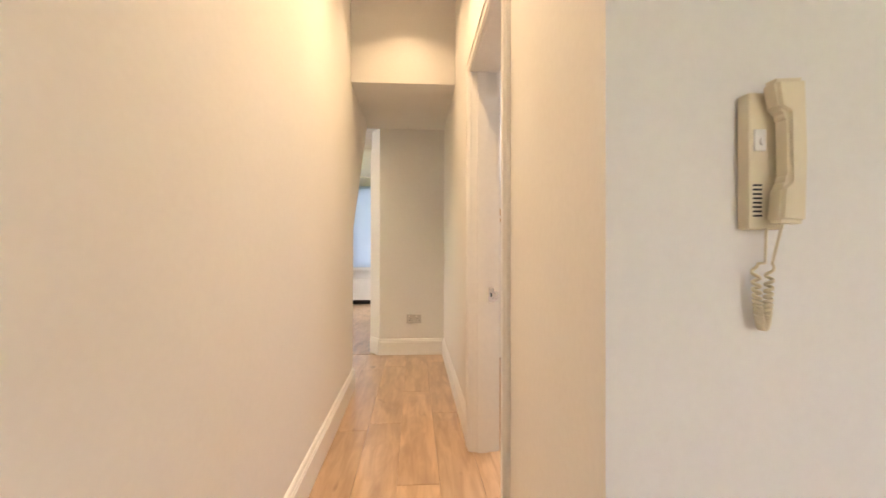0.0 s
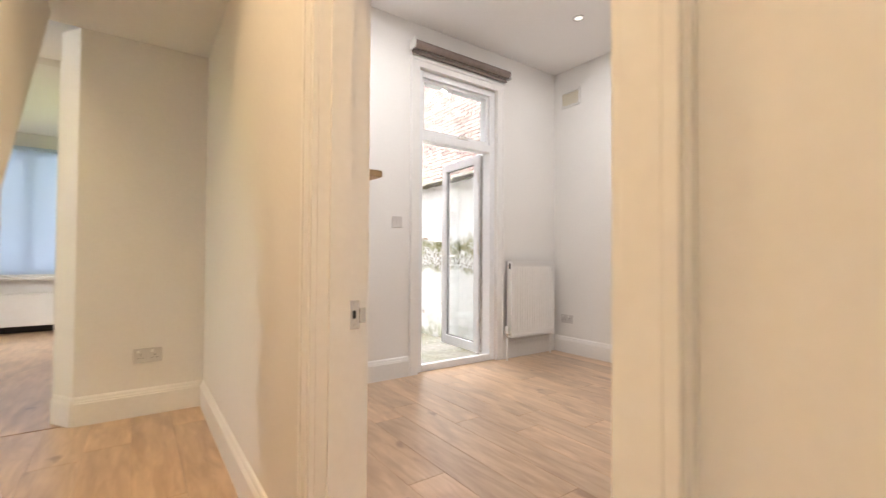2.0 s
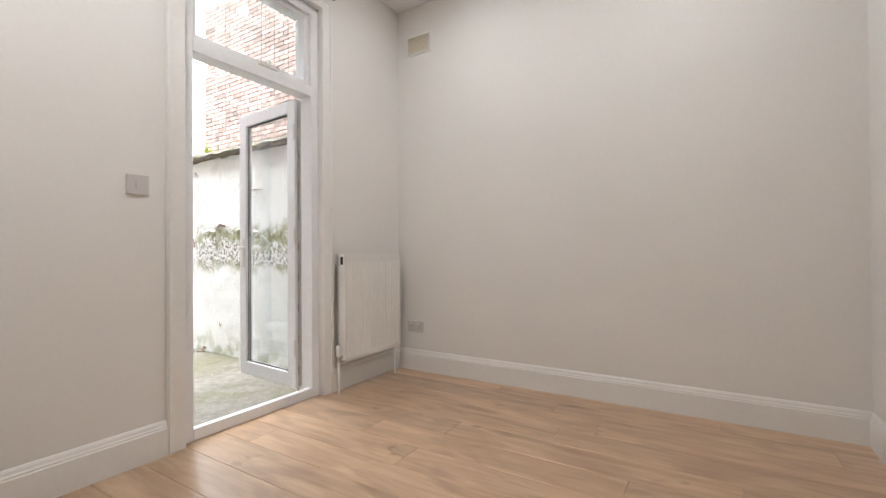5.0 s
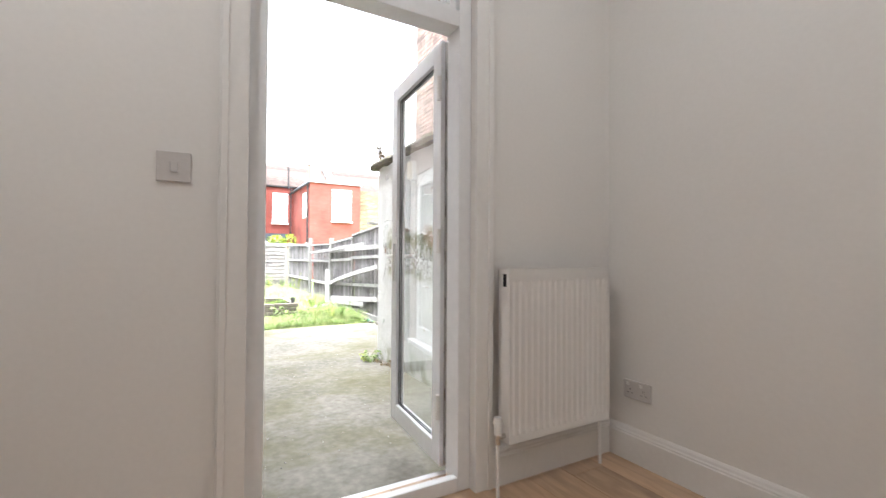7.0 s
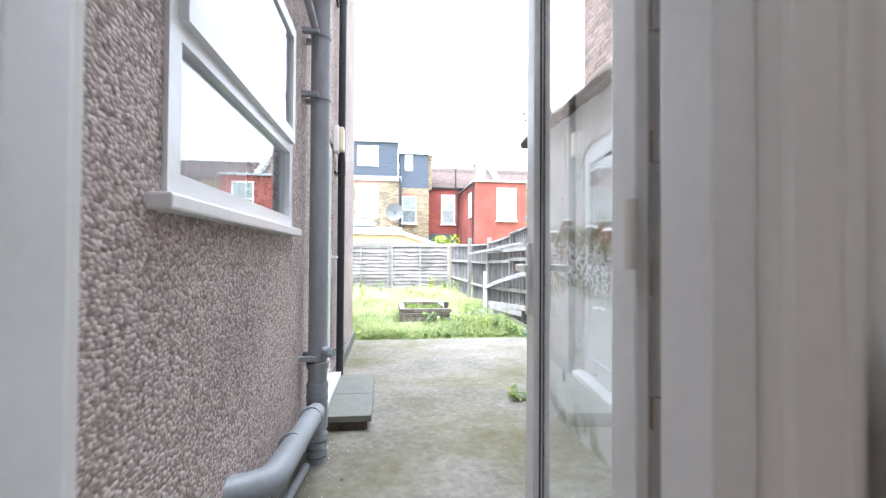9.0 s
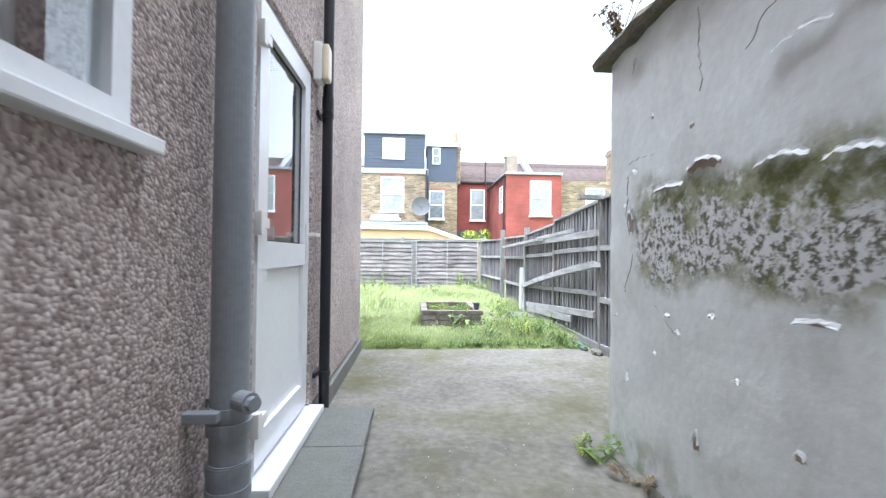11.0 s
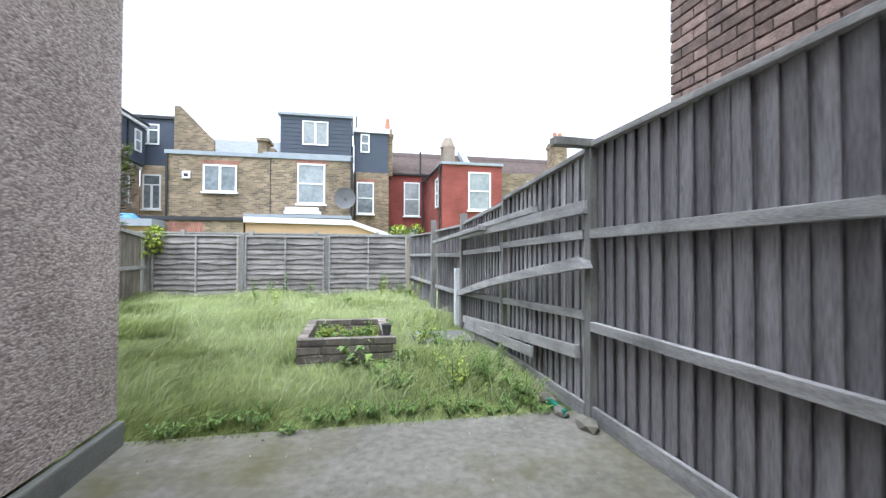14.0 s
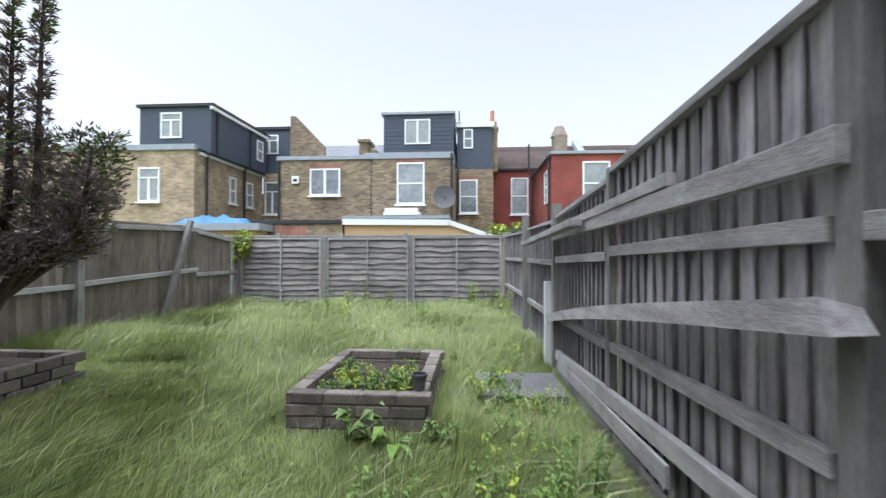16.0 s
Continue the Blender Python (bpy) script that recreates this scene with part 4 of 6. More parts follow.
part("joint", bm, BLACKPIPE, dp)

fl = thing("bulkhead_lamp", "weathered cream bulkhead lamp on the wall", "outdoor lamp", m=pose(WING_X, 7.47, 2.07))
part("back_box", boxes((0, -0.06, -0.12, 0.05, 0.06, 0.12), bevel=0.012), M["whiteplastic"], fl)
part("diffuser", boxes((0.05, -0.052, -0.11, 0.095, 0.052, 0.11), bevel=0.018), M["plastic"], fl, "yellowed ribbed diffuser")

# ---------------------------------------------------------------- outhouse
def mossy_render():
    m = mat("peeling_mossy_render", (0.7, 0.71, 0.7), (0.8, 0.81, 0.8), 0.72, 1.3, 25, 0.35, depth=0.012, stain=(0.56, 0.56, 0.54), stain_scale=1.7, stain_amount=0.35)
    nt = m.node_tree
    bsdf = nt.nodes["Principled BSDF"]
    base = bsdf.inputs["Base Color"].links[0].from_socket
    geo = nt.nodes.new("ShaderNodeNewGeometry")
    sep = nt.nodes.new("ShaderNodeSeparateXYZ")
    nt.links.new(geo.outputs["Position"], sep.inputs[0])

    def noise_fac(scale, detail=5, rough=0.6):
        n = nt.nodes.new("ShaderNodeTexNoise")
        n.inputs["Scale"].default_value, n.inputs["Detail"].default_value, n.inputs["Roughness"].default_value = scale, detail, rough
        nt.links.new(geo.outputs["Position"], n.inputs["Vector"])
        return n.outputs[0]

    def math_node(op, a, b, clamp=False):
        n = nt.nodes.new("ShaderNodeMath")
        n.operation, n.use_clamp = op, clamp
        for i, v in enumerate((a, b)):
            if isinstance(v, (int, float)):
                n.inputs[i].default_value = v
            else:
                nt.links.new(v, n.inputs[i])
        return n.outputs[0]

    def step(v, lo, hi, to0=0.0, to1=1.0):
        n = nt.nodes.new("ShaderNodeMapRange")
        n.interpolation_type = "SMOOTHSTEP"
        n.inputs["From Min"].default_value, n.inputs["From Max"].default_value = lo, hi
        n.inputs["To Min"].default_value, n.inputs["To Max"].default_value = to0, to1
        nt.links.new(v, n.inputs["Value"])
        return n.outputs[0]

    def mix(fac, c1, c2):
        n = nt.nodes.new("ShaderNodeMixRGB")
        nt.links.new(fac, n.inputs["Fac"])
        for k, c in (("Color1", c1), ("Color2", c2)):
            if isinstance(c, tuple):
                n.inputs[k].default_value = (*c, 1)
            else:
                nt.links.new(c, n.inputs[k])
        return n.outputs[0]

    z, y = sep.outputs["Z"], sep.outputs["Y"]
    wob = math_node("MULTIPLY", math_node("SUBTRACT", noise_fac(3.0), 0.5), 0.5)
    zz = math_node("ADD", z, wob)
    band = math_node("MULTIPLY", step(zz, 0.72, 0.86), step(zz, 1.12, 1.28, 1.0, 0.0))
    band = math_node("MULTIPLY", band, step(math_node("ADD", y, wob), 6.86, 6.98, 1.0, 0.0))
    speck = step(noise_fac(30, 8, 0.75), 0.49, 0.54)
    core = mix(speck, (0.7, 0.7, 0.69), (0.13, 0.12, 0.085))
    green = mix(step(noise_fac(11, 6, 0.7), 0.4, 0.62), (0.33, 0.33, 0.22), (0.12, 0.125, 0.03))
    patchy = math_node("MULTIPLY", math_node("SUBTRACT", noise_fac(5, 6, 0.7), 0.5), 0.45)
    zp = math_node("ADD", zz, patchy)
    inner = math_node("MULTIPLY", step(zp, 0.8, 0.87), step(zp, 1.0, 1.07, 1.0, 0.0))
    mossy = mix(inner, green, core)
    col = mix(math_node("MULTIPLY", band, step(noise_fac(8, 7, 0.7), 0.33, 0.47)), base, mossy)
    streak = math_node("MULTIPLY", step(noise_fac(2.2, 6, 0.7), 0.52, 0.7), 0.35)
    col = mix(streak, col, (0.5, 0.5, 0.46))
    damp = math_node("MULTIPLY", step(zz, -0.2, 0.15, 1.0, 0.0), step(noise_fac(5, 5), 0.42, 0.62))
    damp = math_node("MULTIPLY", damp, 0.7)
    col = mix(damp, col, (0.24, 0.26, 0.13))
    nt.links.new(col, bsdf.inputs["Base Color"])
    return m


RENDER = mossy_render()
BARE = mat("bare_tan_render", (0.3, 0.22, 0.17), (0.42, 0.33, 0.27), 0.9, 10, 60, 0.5)
FLAKE = mat("lifted_white_paint", (0.56, 0.565, 0.55), (0.66, 0.67, 0.655), 0.7, 5, 60, 0.1)
MOSSY = mat("mossy_roof_slab", (0.1, 0.09, 0.075), (0.2, 0.18, 0.15), 0.95, 8, 40, 0.9, stain=(0.13, 0.13, 0.04), stain_scale=5, stain_amount=0.8, depth=0.02)
oh = thing("outhouse", "white painted outhouse with peeling mossy render", "outhouse")
bm = bmesh.new()
OY0, OY1, OX = 4.85, 7.27, 3.57
nu, nv = 60, 55
face = []
for j in range(nv + 1):
    z = -0.4 + 2.44 * j / nv
    rowv = []
    for i in range(nu + 1):
        y = OY0 + (OY1 - OY0) * i / nu
        d = 0.012 * noise.noise(Vector((y * 1.3, z * 1.3, 3.0))) + 0.005 * noise.noise(Vector((y * 6, z * 6, 1.0)))
        edge = max(0.0, (i - nu + 2) / 2)
        rowv.append(bm.verts.new((OX + d + 0.02 * edge ** 2, y, z)))
    face.append(rowv)
for j in range(nv):
    for i in range(nu):
        bm.faces.new((face[j][i], face[j][i + 1], face[j + 1][i + 1], face[j + 1][i]))
box(bm, OX + 0.035, OY0, -0.4, 4.48, OY1 + 0.005, 2.03)
for f in bm.faces:
    f.smooth = True
part("wall", bm, RENDER, oh)
bm = bmesh.new()
top = []
for i in range(41):
    y = OY0 - 0.05 + (OY1 + 0.11 - OY0) * i / 40
    ov = 0.06 + 0.03 * noise.noise(Vector((y * 5, 0, 7)))
    zb = 2.02 + 0.02 * noise.noise(Vector((y * 7, 2, 0)))
    zt = 2.1 + 0.03 * noise.noise(Vector((y * 4, 5, 0)))
    top.append([bm.verts.new(p) for p in ((OX - ov, y, zb), (OX - ov - 0.012, y, (zb + zt) / 2), (OX - ov + 0.015, y, zt), (4.55, y, zt + 0.05), (4.55, y, zb))])
for a, b in zip(top, top[1:]):
    for k in range(5):
        bm.faces.new((a[k], a[(k + 1) % 5], b[(k + 1) % 5], b[k]))
bm.faces.new(top[0])
bm.faces.new(top[-1][::-1])
part("roof", bm, MOSSY, oh, "crumbling mossy concrete roof slab")


def flake(y, z, w, h, seed, tan=True):
    """A patch of lost paint with a jagged upper edge and the paint curling off it."""
    rnd = random.Random(seed)
    n = max(5, int(w / 0.02))
    up = [(y - w / 2 + w * i / n, z + h * (0.25 + 0.75 * math.sin(math.pi * (i + 0.3) / (n + 0.6))) * rnd.uniform(0.6, 1.0)) for i in range(n + 1)]
    if tan:
        bm = bmesh.new()
        lo = [bm.verts.new((OX - 0.014, a, z + rnd.uniform(-0.25, 0.15) * h)) for a, b in up]
        hi = [bm.verts.new((OX - 0.014, a, b)) for a, b in up]
        for i in range(n):
            bm.faces.new((lo[i], lo[i + 1], hi[i + 1], hi[i]))
        part("bare_patch", bm, BARE, oh, "bare tan render patch")
    bm = bmesh.new()
    rows3 = []
    for k, (dx, dz) in enumerate(((0.0135, 0.018), (0.0145, 0.008), (0.018, -0.001), (0.022, -0.006))):
        rows3.append([bm.verts.new((OX - dx - (0.006 * rnd.random() if k > 1 else 0), a, b + dz * (0.6 + 0.8 * rnd.random()))) for a, b in up])
    for r0, r1 in zip(rows3, rows3[1:]):
        for i in range(n):
            bm.faces.new((r0[i], r0[i + 1], r1[i + 1], r1[i]))
    part("paint_flake", bm, FLAKE, oh)


for k, (y, z, w, h, tan) in enumerate(((6.62, 1.19, 0.22, 0.03, True), (6.38, 1.24, 0.2, 0.07, True), (6.95, 1.02, 0.06, 0.16, True), (6.92, 1.3, 0.09, 0.06, False), (6.45, 1.42, 0.04, 0.05, True),
                                       (5.95, 1.53, 0.2, 0.05, False), (5.75, 1.6, 0.2, 0.04, True), (6.02, 1.18, 0.2, 0.06, False), (5.8, 1.15, 0.16, 0.05, False), (6.9, 1.8, 0.1, 0.12, False),
                                       (6.62, 0.62, 0.05, 0.02, True), (6.33, 0.66, 0.05, 0.02, True), (6.42, 0.12, 0.05, 0.1, True), (5.9, 0.7, 0.14, 0.02, True), (6.2, 0.45, 0.04, 0.02, True),
                                       (6.98, 0.2, 0.04, 0.1, False), (5.95, 0.3, 0.05, 0.05, True), (6.75, 1.55, 0.03, 0.03, True), (7.1, 0.55, 0.03, 0.05, False), (7.02, 1.15, 0.06, 0.03, False),
                                       (6.55, 0.55, 0.07, 0.03, False), (6.72, 0.42, 0.03, 0.05, False), (6.15, 1.95, 0.1, 0.03, False))):
    flake(y, z, w * (1.0 if w > 0.1 else 0.75), h * (1.0 if h > 0.08 else 0.7), k, tan)


# hairline cracks and lifted edges in the outhouse render
CRACK = mat("crack_shadow", (0.16, 0.15, 0.135), (0.26, 0.245, 0.22), 0.95)


def crack(y, z, steps, dy, dz, seed):
    rnd = random.Random(seed)
    bm = bmesh.new()
    last = None
    for k in range(steps):
        w = 0.0007 + 0.0014 * rnd.random() * (1 - k / steps)
        x = OX - 0.0155
        pair = [bm.verts.new((x, y - w, z - w)), bm.verts.new((x - 0.003, y, z)), bm.verts.new((x, y + w, z + w))]
        if last:
            bm.faces.new((last[0], last[1], pair[1], pair[0]))
            bm.faces.new((last[1], last[2], pair[2], pair[1]))
        last = pair
        y += dy + rnd.uniform(-0.016, 0.016)
        z += dz + rnd.uniform(-0.014, 0.014)
    part("crack", bm, CRACK, oh, "fine dark crack in the render")


crack(6.97, 1.02, 14, 0.002, 0.026, 1)
crack(6.98, 1.38, 12, -0.024, 0.003, 2)
crack(6.93, 0.9, 11, 0.004, -0.022, 3)
crack(6.4, 1.55, 15, 0.004, 0.024, 4)
crack(5.9, 1.75, 12, 0.022, -0.012, 5)
crack(6.55, 0.55, 10, 0.02, 0.01, 6)

# ---------------------------------------------------------------- leafy plants
GREEN = mat("weed_leaves", (0.07, 0.14, 0.02), (0.2, 0.3, 0.05), 0.55, 8, 60, 0.1, vary=0.35)
YELLOWG = mat("lime_green_leaves", (0.22, 0.3, 0.03), (0.4, 0.45, 0.06), 0.55, 8, 60, 0.1, vary=0.3)
DRY = mat("dry_stems", (0.16, 0.12, 0.07), (0.28, 0.22, 0.13), 0.8, 10, 60, 0.1, vary=0.3)


def mesh_from_arrays(name, verts, faces, material, parent=None, label=""):
    me = bpy.data.meshes.new(name)
    me.from_pydata(verts, [], faces)
    me.materials.append(material)
    ob = new(name, me)
    if parent:
        ob.parent = parent
    if label:
        ob["label"] = label
    return ob


def leaf_geo(verts, faces, base, direction, length, width, droop, rnd):
    """A pointed leaf folded along its rib: six triangles."""
    d = Vector(direction).normalized()
    s = d.cross(Vector((0, 0, 1)))
    s = s.normalized() if s.length > 1e-3 else Vector((1, 0, 0))
    b = Vector(base)
    i0 = len(verts)
    mid = b + d * length * 0.5 + Vector((0, 0, -droop * length * 0.15))
    tip = b + d * length + Vector((0, 0, -droop * length * 0.6))
    up = Vector((0, 0, width * 0.25))
    verts.extend([tuple(b), tuple(mid + s * width / 2 + up), tuple(mid), tuple(mid - s * width / 2 + up), tuple(tip)])
    faces.extend([(i0, i0 + 1, i0 + 2), (i0, i0 + 2, i0 + 3), (i0 + 1, i0 + 4, i0 + 2), (i0 + 2, i0 + 4, i0 + 3)])


def plant(name, label, x, y, z, height, spread, leaves, size, seed, material, stems=4, kind_group=""):
    rnd = random.Random(seed)
    p = thing(name, label, "weed", kind_group, pose(x, y, z))
    verts, faces = [], []
    bm = bmesh.new()
    for s in range(stems):
        a = rnd.uniform(0, 6.28)
        end = Vector((spread * rnd.uniform(0.2, 1) * math.cos(a), spread * rnd.uniform(0.2, 1) * math.sin(a), height * rnd.uniform(0.6, 1)))
        rod(bm, (0, 0, -0.03), end, 0.004, 0.002, seg=5)
        for k in range(leaves // stems):
            u = rnd.uniform(0.15, 1.0)
            b = rnd.uniform(0, 6.28)
            leaf_geo(verts, faces, end * u, (math.cos(b), math.sin(b), rnd.uniform(-0.2, 0.7)), size * rnd.uniform(0.5, 1.1) * (1.2 - 0.6 * u), size * rnd.uniform(0.25, 0.5), rnd.uniform(0.2, 1.2), rnd)
    part("stem", bm, material, p)["kind"] = "stuff"
    mesh_from_arrays("leaves", verts, faces, material, p)
    return p


plant("weed_clump", "low weeds growing against the outhouse foot", 3.42, 7.0, GROUND, 0.14, 0.18, 70, 0.07, 1, GREEN)
plant("weed_clump", "dry weeds in the crack beside the outhouse", 3.52, 6.8, GROUND, 0.1, 0.2, 40, 0.09, 2, DRY)
plant("weed_clump", "yellowish weeds growing against the outhouse foot", 3.36, 7.08, GROUND, 0.08, 0.14, 50, 0.05, 3, YELLOWG)
plant("weed_clump", "bushy dry weeds on the outhouse roof edge", 3.56, 7.1, 2.1, 0.28, 0.16, 120, 0.06, 4, DRY, 10)
plant("weed_clump", "mossy growth on the outhouse roof edge", 3.6, 6.7, 2.1, 0.12, 0.2, 100, 0.04, 5, YELLOWG, 10)

# ---------------------------------------------------------------- fences
POSTM = mat("grey_post_wood", (0.17, 0.165, 0.155), (0.32, 0.31, 0.29), 0.9, 5, 60, 0.5, stretch=(6, 6, 0.6), vary=0.12, stain=(0.08, 0.08, 0.07), stain_scale=2, stain_amount=0.5)
LAPM = mat("weathered_lap_wood", (0.13, 0.117, 0.107), (0.35, 0.324, 0.303), 0.88, 3, 45, 0.5, stretch=(0.5, 6, 7), vary=0.2, stain=(0.05, 0.045, 0.045), stain_scale=2.2, stain_amount=0.55)
PALEW = mat("bleached_rail_wood", (0.3, 0.29, 0.28), (0.5, 0.485, 0.47), 0.88, 4, 60, 0.4, stretch=(6, 0.5, 6), vary=0.12, stain=(0.16, 0.15, 0.14), stain_scale=3, stain_amount=0.5)


BROWNF = mat("brown_fence_boards", (0.125, 0.105, 0.085), (0.3, 0.26, 0.215), 0.88, 4, 50, 0.6, stretch=(6, 6, 0.5), vary=0.28, stain=(0.06, 0.055, 0.048), stain_scale=2.0, stain_amount=0.5)


def board_mesh(h, seed, w=0.142, material=None):
    rnd = random.Random(seed)
    bm = bmesh.new()
    n = 4
    rows4 = []
    for k in range(n + 1):
        z = h * k / n
        b = 0.004 * rnd.uniform(-1, 1)
        rows4.append([bm.verts.new(p) for p in ((b - 0.002, 0.02, z), (b - 0.03, 0.004, z), (b - 0.034, 0.009, z), (b - 0.006, w, z), (b + 0.002, w, z))])
    for a, b in zip(rows4, rows4[1:]):
        for k in range(5):
            bm.faces.new((a[k], a[(k + 1) % 5], b[(k + 1) % 5], b[k]))
    bm.faces.new(rows4[0])
    bm.faces.new(rows4[-1][::-1])
    bmesh.ops.recalc_face_normals(bm, faces=bm.faces)
    me = bpy.data.meshes.new("board")
    bm.to_mesh(me)
    bm.free()
    me.materials.append(material or M["fence"])
    return me


def share(name, me, parent, m):
    ob = new(name, me)
    ob.parent = parent
    ob.matrix_basis = m
    return ob


def rail_between(name, a, b, h, d, material, parent, wobble=0.0, label=""):
    """A squared timber from a to b, h high and d deep, with slightly worn edges."""
    a, b = Vector(a), Vector(b)
    L = (b - a).length
    bm = bmesh.new()
    box(bm, 0, -d / 2, -h / 2, L, d / 2, h / 2, 0.004)
    ob = part(name, bm, material, parent, label)
    ob.matrix_basis = Matrix.Translation(a) @ (b - a).to_track_quat("X", "Z").to_matrix().to_4x4()
    return ob


def close_board(y0, y1, z0, ztop0, ztop1, x0, x1, label, rails, boards_seed, cap=True, material=None):
    """A bay of upright feather-edge boards along y, with rails on the garden side; rails: (z at y0, z at y1)."""
    p = thing("close_board_fence", label, "fence", "close-board side fence", pose(0, 0, 0))
    rnd = random.Random(boards_seed)
    n = int((y1 - y0) / 0.1)
    hs = [board_mesh(max(ztop0, ztop1) - z0 - 0.008, boards_seed * 10 + k, material=material) for k in range(4)]
    for i in range(n):
        u = i / max(1, n - 1)
        y = y0 + (y1 - y0) * i / n
        zt = ztop0 + (ztop1 - ztop0) * u
        m = pose(x0 + (x1 - x0) * u + rnd.uniform(-0.003, 0.003), y, z0 + (zt - max(ztop0, ztop1)) + rnd.uniform(-0.008, 0.008), rnd.uniform(-0.2, 0.2), rnd.uniform(-0.2, 0.2), rnd.uniform(-0.6, 0.6))
        share("board", rnd.choice(hs), p, m)
    for za, zb in rails:
        rail_between("rail", (x0 - 0.05, y0, za), (x1 - 0.05, y1, zb), 0.06, 0.04, M["rail"], p)
    if cap:
        rail_between("cap", (x0 - 0.02, y0 - 0.02, ztop0), (x1 - 0.02, y1 + 0.02, ztop1), 0.035, 0.085, M["rail"], p)
    rail_between("gravel_board", (x0 - 0.045, y0, z0 - 0.02), (x1 - 0.045, y1, z0 - 0.02), 0.1, 0.028, M["rail"], p)
    return p


def fence_post(x, y, z0, z1, w=0.095, label="squared grey timber fence post", m=None, material=None):
    p = thing("fence_post", label, "fence post", "fence posts", pose(x, y, z0, *(m or (0, 0, 0))))
    bm = bmesh.new()
    box(bm, -w / 2, -w / 2, -0.1, w / 2, w / 2, z1 - z0, 0.006)
    part("timber", bm, material or POSTM, p)
    return p


FX = 4.57
# nearest bay takes a darker wood tone than the bays beyond it
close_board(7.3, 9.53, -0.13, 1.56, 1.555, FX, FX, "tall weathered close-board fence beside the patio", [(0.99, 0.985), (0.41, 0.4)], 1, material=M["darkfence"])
fence_post(FX - 0.03, 9.57, -0.25, 1.537, 0.07, label="tall grey post between fence bays")
close_board(9.62, 11.2, -0.14, 1.53, 1.43, FX, FX + 0.01, "weathered close-board fence bay with sprung rails", [(0.985, 0.95), (0.46, 0.39)], 2)
fence_post(FX - 0.03, 11.25, -0.25, 1.45, 0.05, label="thin grey batten between fence bays")
close_board(11.28, 12.85, -0.14, 1.38, 1.3, FX + 0.01, FX, "weathered close-board fence bay with sprung rails", [(0.92, 0.88), (0.38, 0.33)], 3)
fence_post(FX - 0.04, 12.92, -0.25, 1.43, 0.09)
close_board(12.98, 14.9, -0.16, 1.27, 1.3, FX, FX - 0.02, "weathered close-board fence bay", [(0.85, 0.85), (0.3, 0.28)], 4)
fence_post(FX - 0.1, 15.0, -0.25, 1.5, 0.09)
close_board(15.08, 17.85, -0.18, 1.28, 1.33, FX - 0.02, FX - 0.12, "weathered close-board fence bay near the corner", [(0.85, 0.85), (0.3, 0.3)], 5)
fence_post(4.42, 17.9, -0.25, 1.42, 0.12, label="dark corner post of the back fence")
fence_post(FX - 0.1, 13.05, -0.25, 0.66, 0.08, label="short white painted post against the fence", material=M["upvc"])

# sprung and loose rails on the side fence
lr = thing("loose_rail", "long weathered rail hanging off the fence", "timber", "loose fence rails")
rail_between("timber", (FX - 0.075, 9.56, 1.16), (FX - 0.075, 12.9, 1.11), 0.085, 0.045, M["rail"], lr)
lr = thing("loose_rail", "short weathered rail lying along the fence top", "timber", "loose fence rails")
rail_between("timber", (FX - 0.08, 10.35, 1.225), (FX - 0.08, 12.0, 1.18), 0.055, 0.05, M["rail"], lr)
lr = thing("loose_rail", "weathered rail tilted outwards from the fence", "timber", "loose fence rails")
rail_between("timber", (FX - 0.16, 11.6, 1.15), (FX - 0.2, 14.3, 1.07), 0.05, 0.09, M["rail"], lr)
lr = thing("loose_rail", "thick sprung arris rail leaning across the fence", "timber", "loose fence rails")
bm = bmesh.new()
a, b = Vector((FX - 0.115, 9.5, 0.8)), Vector((FX - 0.1, 12.9, 0.31))
sec = [(-0.045, -0.035), (0.05, -0.03), (0.045, 0.02), (-0.04, 0.042)]
rings2 = []
for k in range(13):
    u = k / 12
    c = a.lerp(b, u) + Vector((0, 0, 0.03 * math.sin(math.pi * u)))
    rings2.append([bm.verts.new(c + Vector((dx, 0.03 if (k == 0 and dz > 0) else 0, dz))) for dx, dz in sec])
for r0, r1 in zip(rings2, rings2[1:]):
    for k in range(4):
        bm.faces.new((r0[k], r0[(k + 1) % 4], r1[(k + 1) % 4], r1[k]))
bm.faces.new(rings2[0])
bm.faces.new(rings2[-1][::-1])
part("timber", bm, M["rail"], lr)
lr = thing("loose_rail", "pale bleached rail fallen low along the fence", "timber", "loose fence rails")
rail_between("timber", (FX - 0.06, 9.7, 0.205), (FX - 0.06, 12.8, -0.02), 0.085, 0.04, PALEW, lr)
lr = thing("loose_rail", "pale bleached board below the fallen rail", "timber", "loose fence rails")
rail_between("timber", (FX - 0.1, 10.35, 0.06), (FX - 0.07, 12.7, -0.09), 0.09, 0.02, PALEW, lr)
bp = thing("post_beam", "dark square timber resting on the tall fence post", "timber")
rail_between("timber", (4.26, 9.55, 1.563), (4.57, 9.57, 1.563), 0.05, 0.08, POSTM, bp)
rb2 = thing("concrete_footing", "broken concrete footing below the fence", "rubble")
for k in range(9):
    rnd = random.Random(k)
    bm = bmesh.new()
    bmesh.ops.create_icosphere(bm, subdivisions=1, radius=0.06 + 0.03 * rnd.random())
    for v in bm.verts:
        v.co *= rnd.uniform(0.75, 1.15)
    bmesh.ops.scale(bm, vec=(0.8, 1.5, 0.6), verts=bm.verts)
    bmesh.ops.translate(bm, vec=(FX - 0.14 + rnd.uniform(-0.05, 0.03), 9.45 + k * 0.24, GROUND + 0.02), verts=bm.verts)
    part("lump", bm, M["concrete"], rb2)
gt = thing("garden_tie", "green plastic strip beside the fence post", "plastic strip")
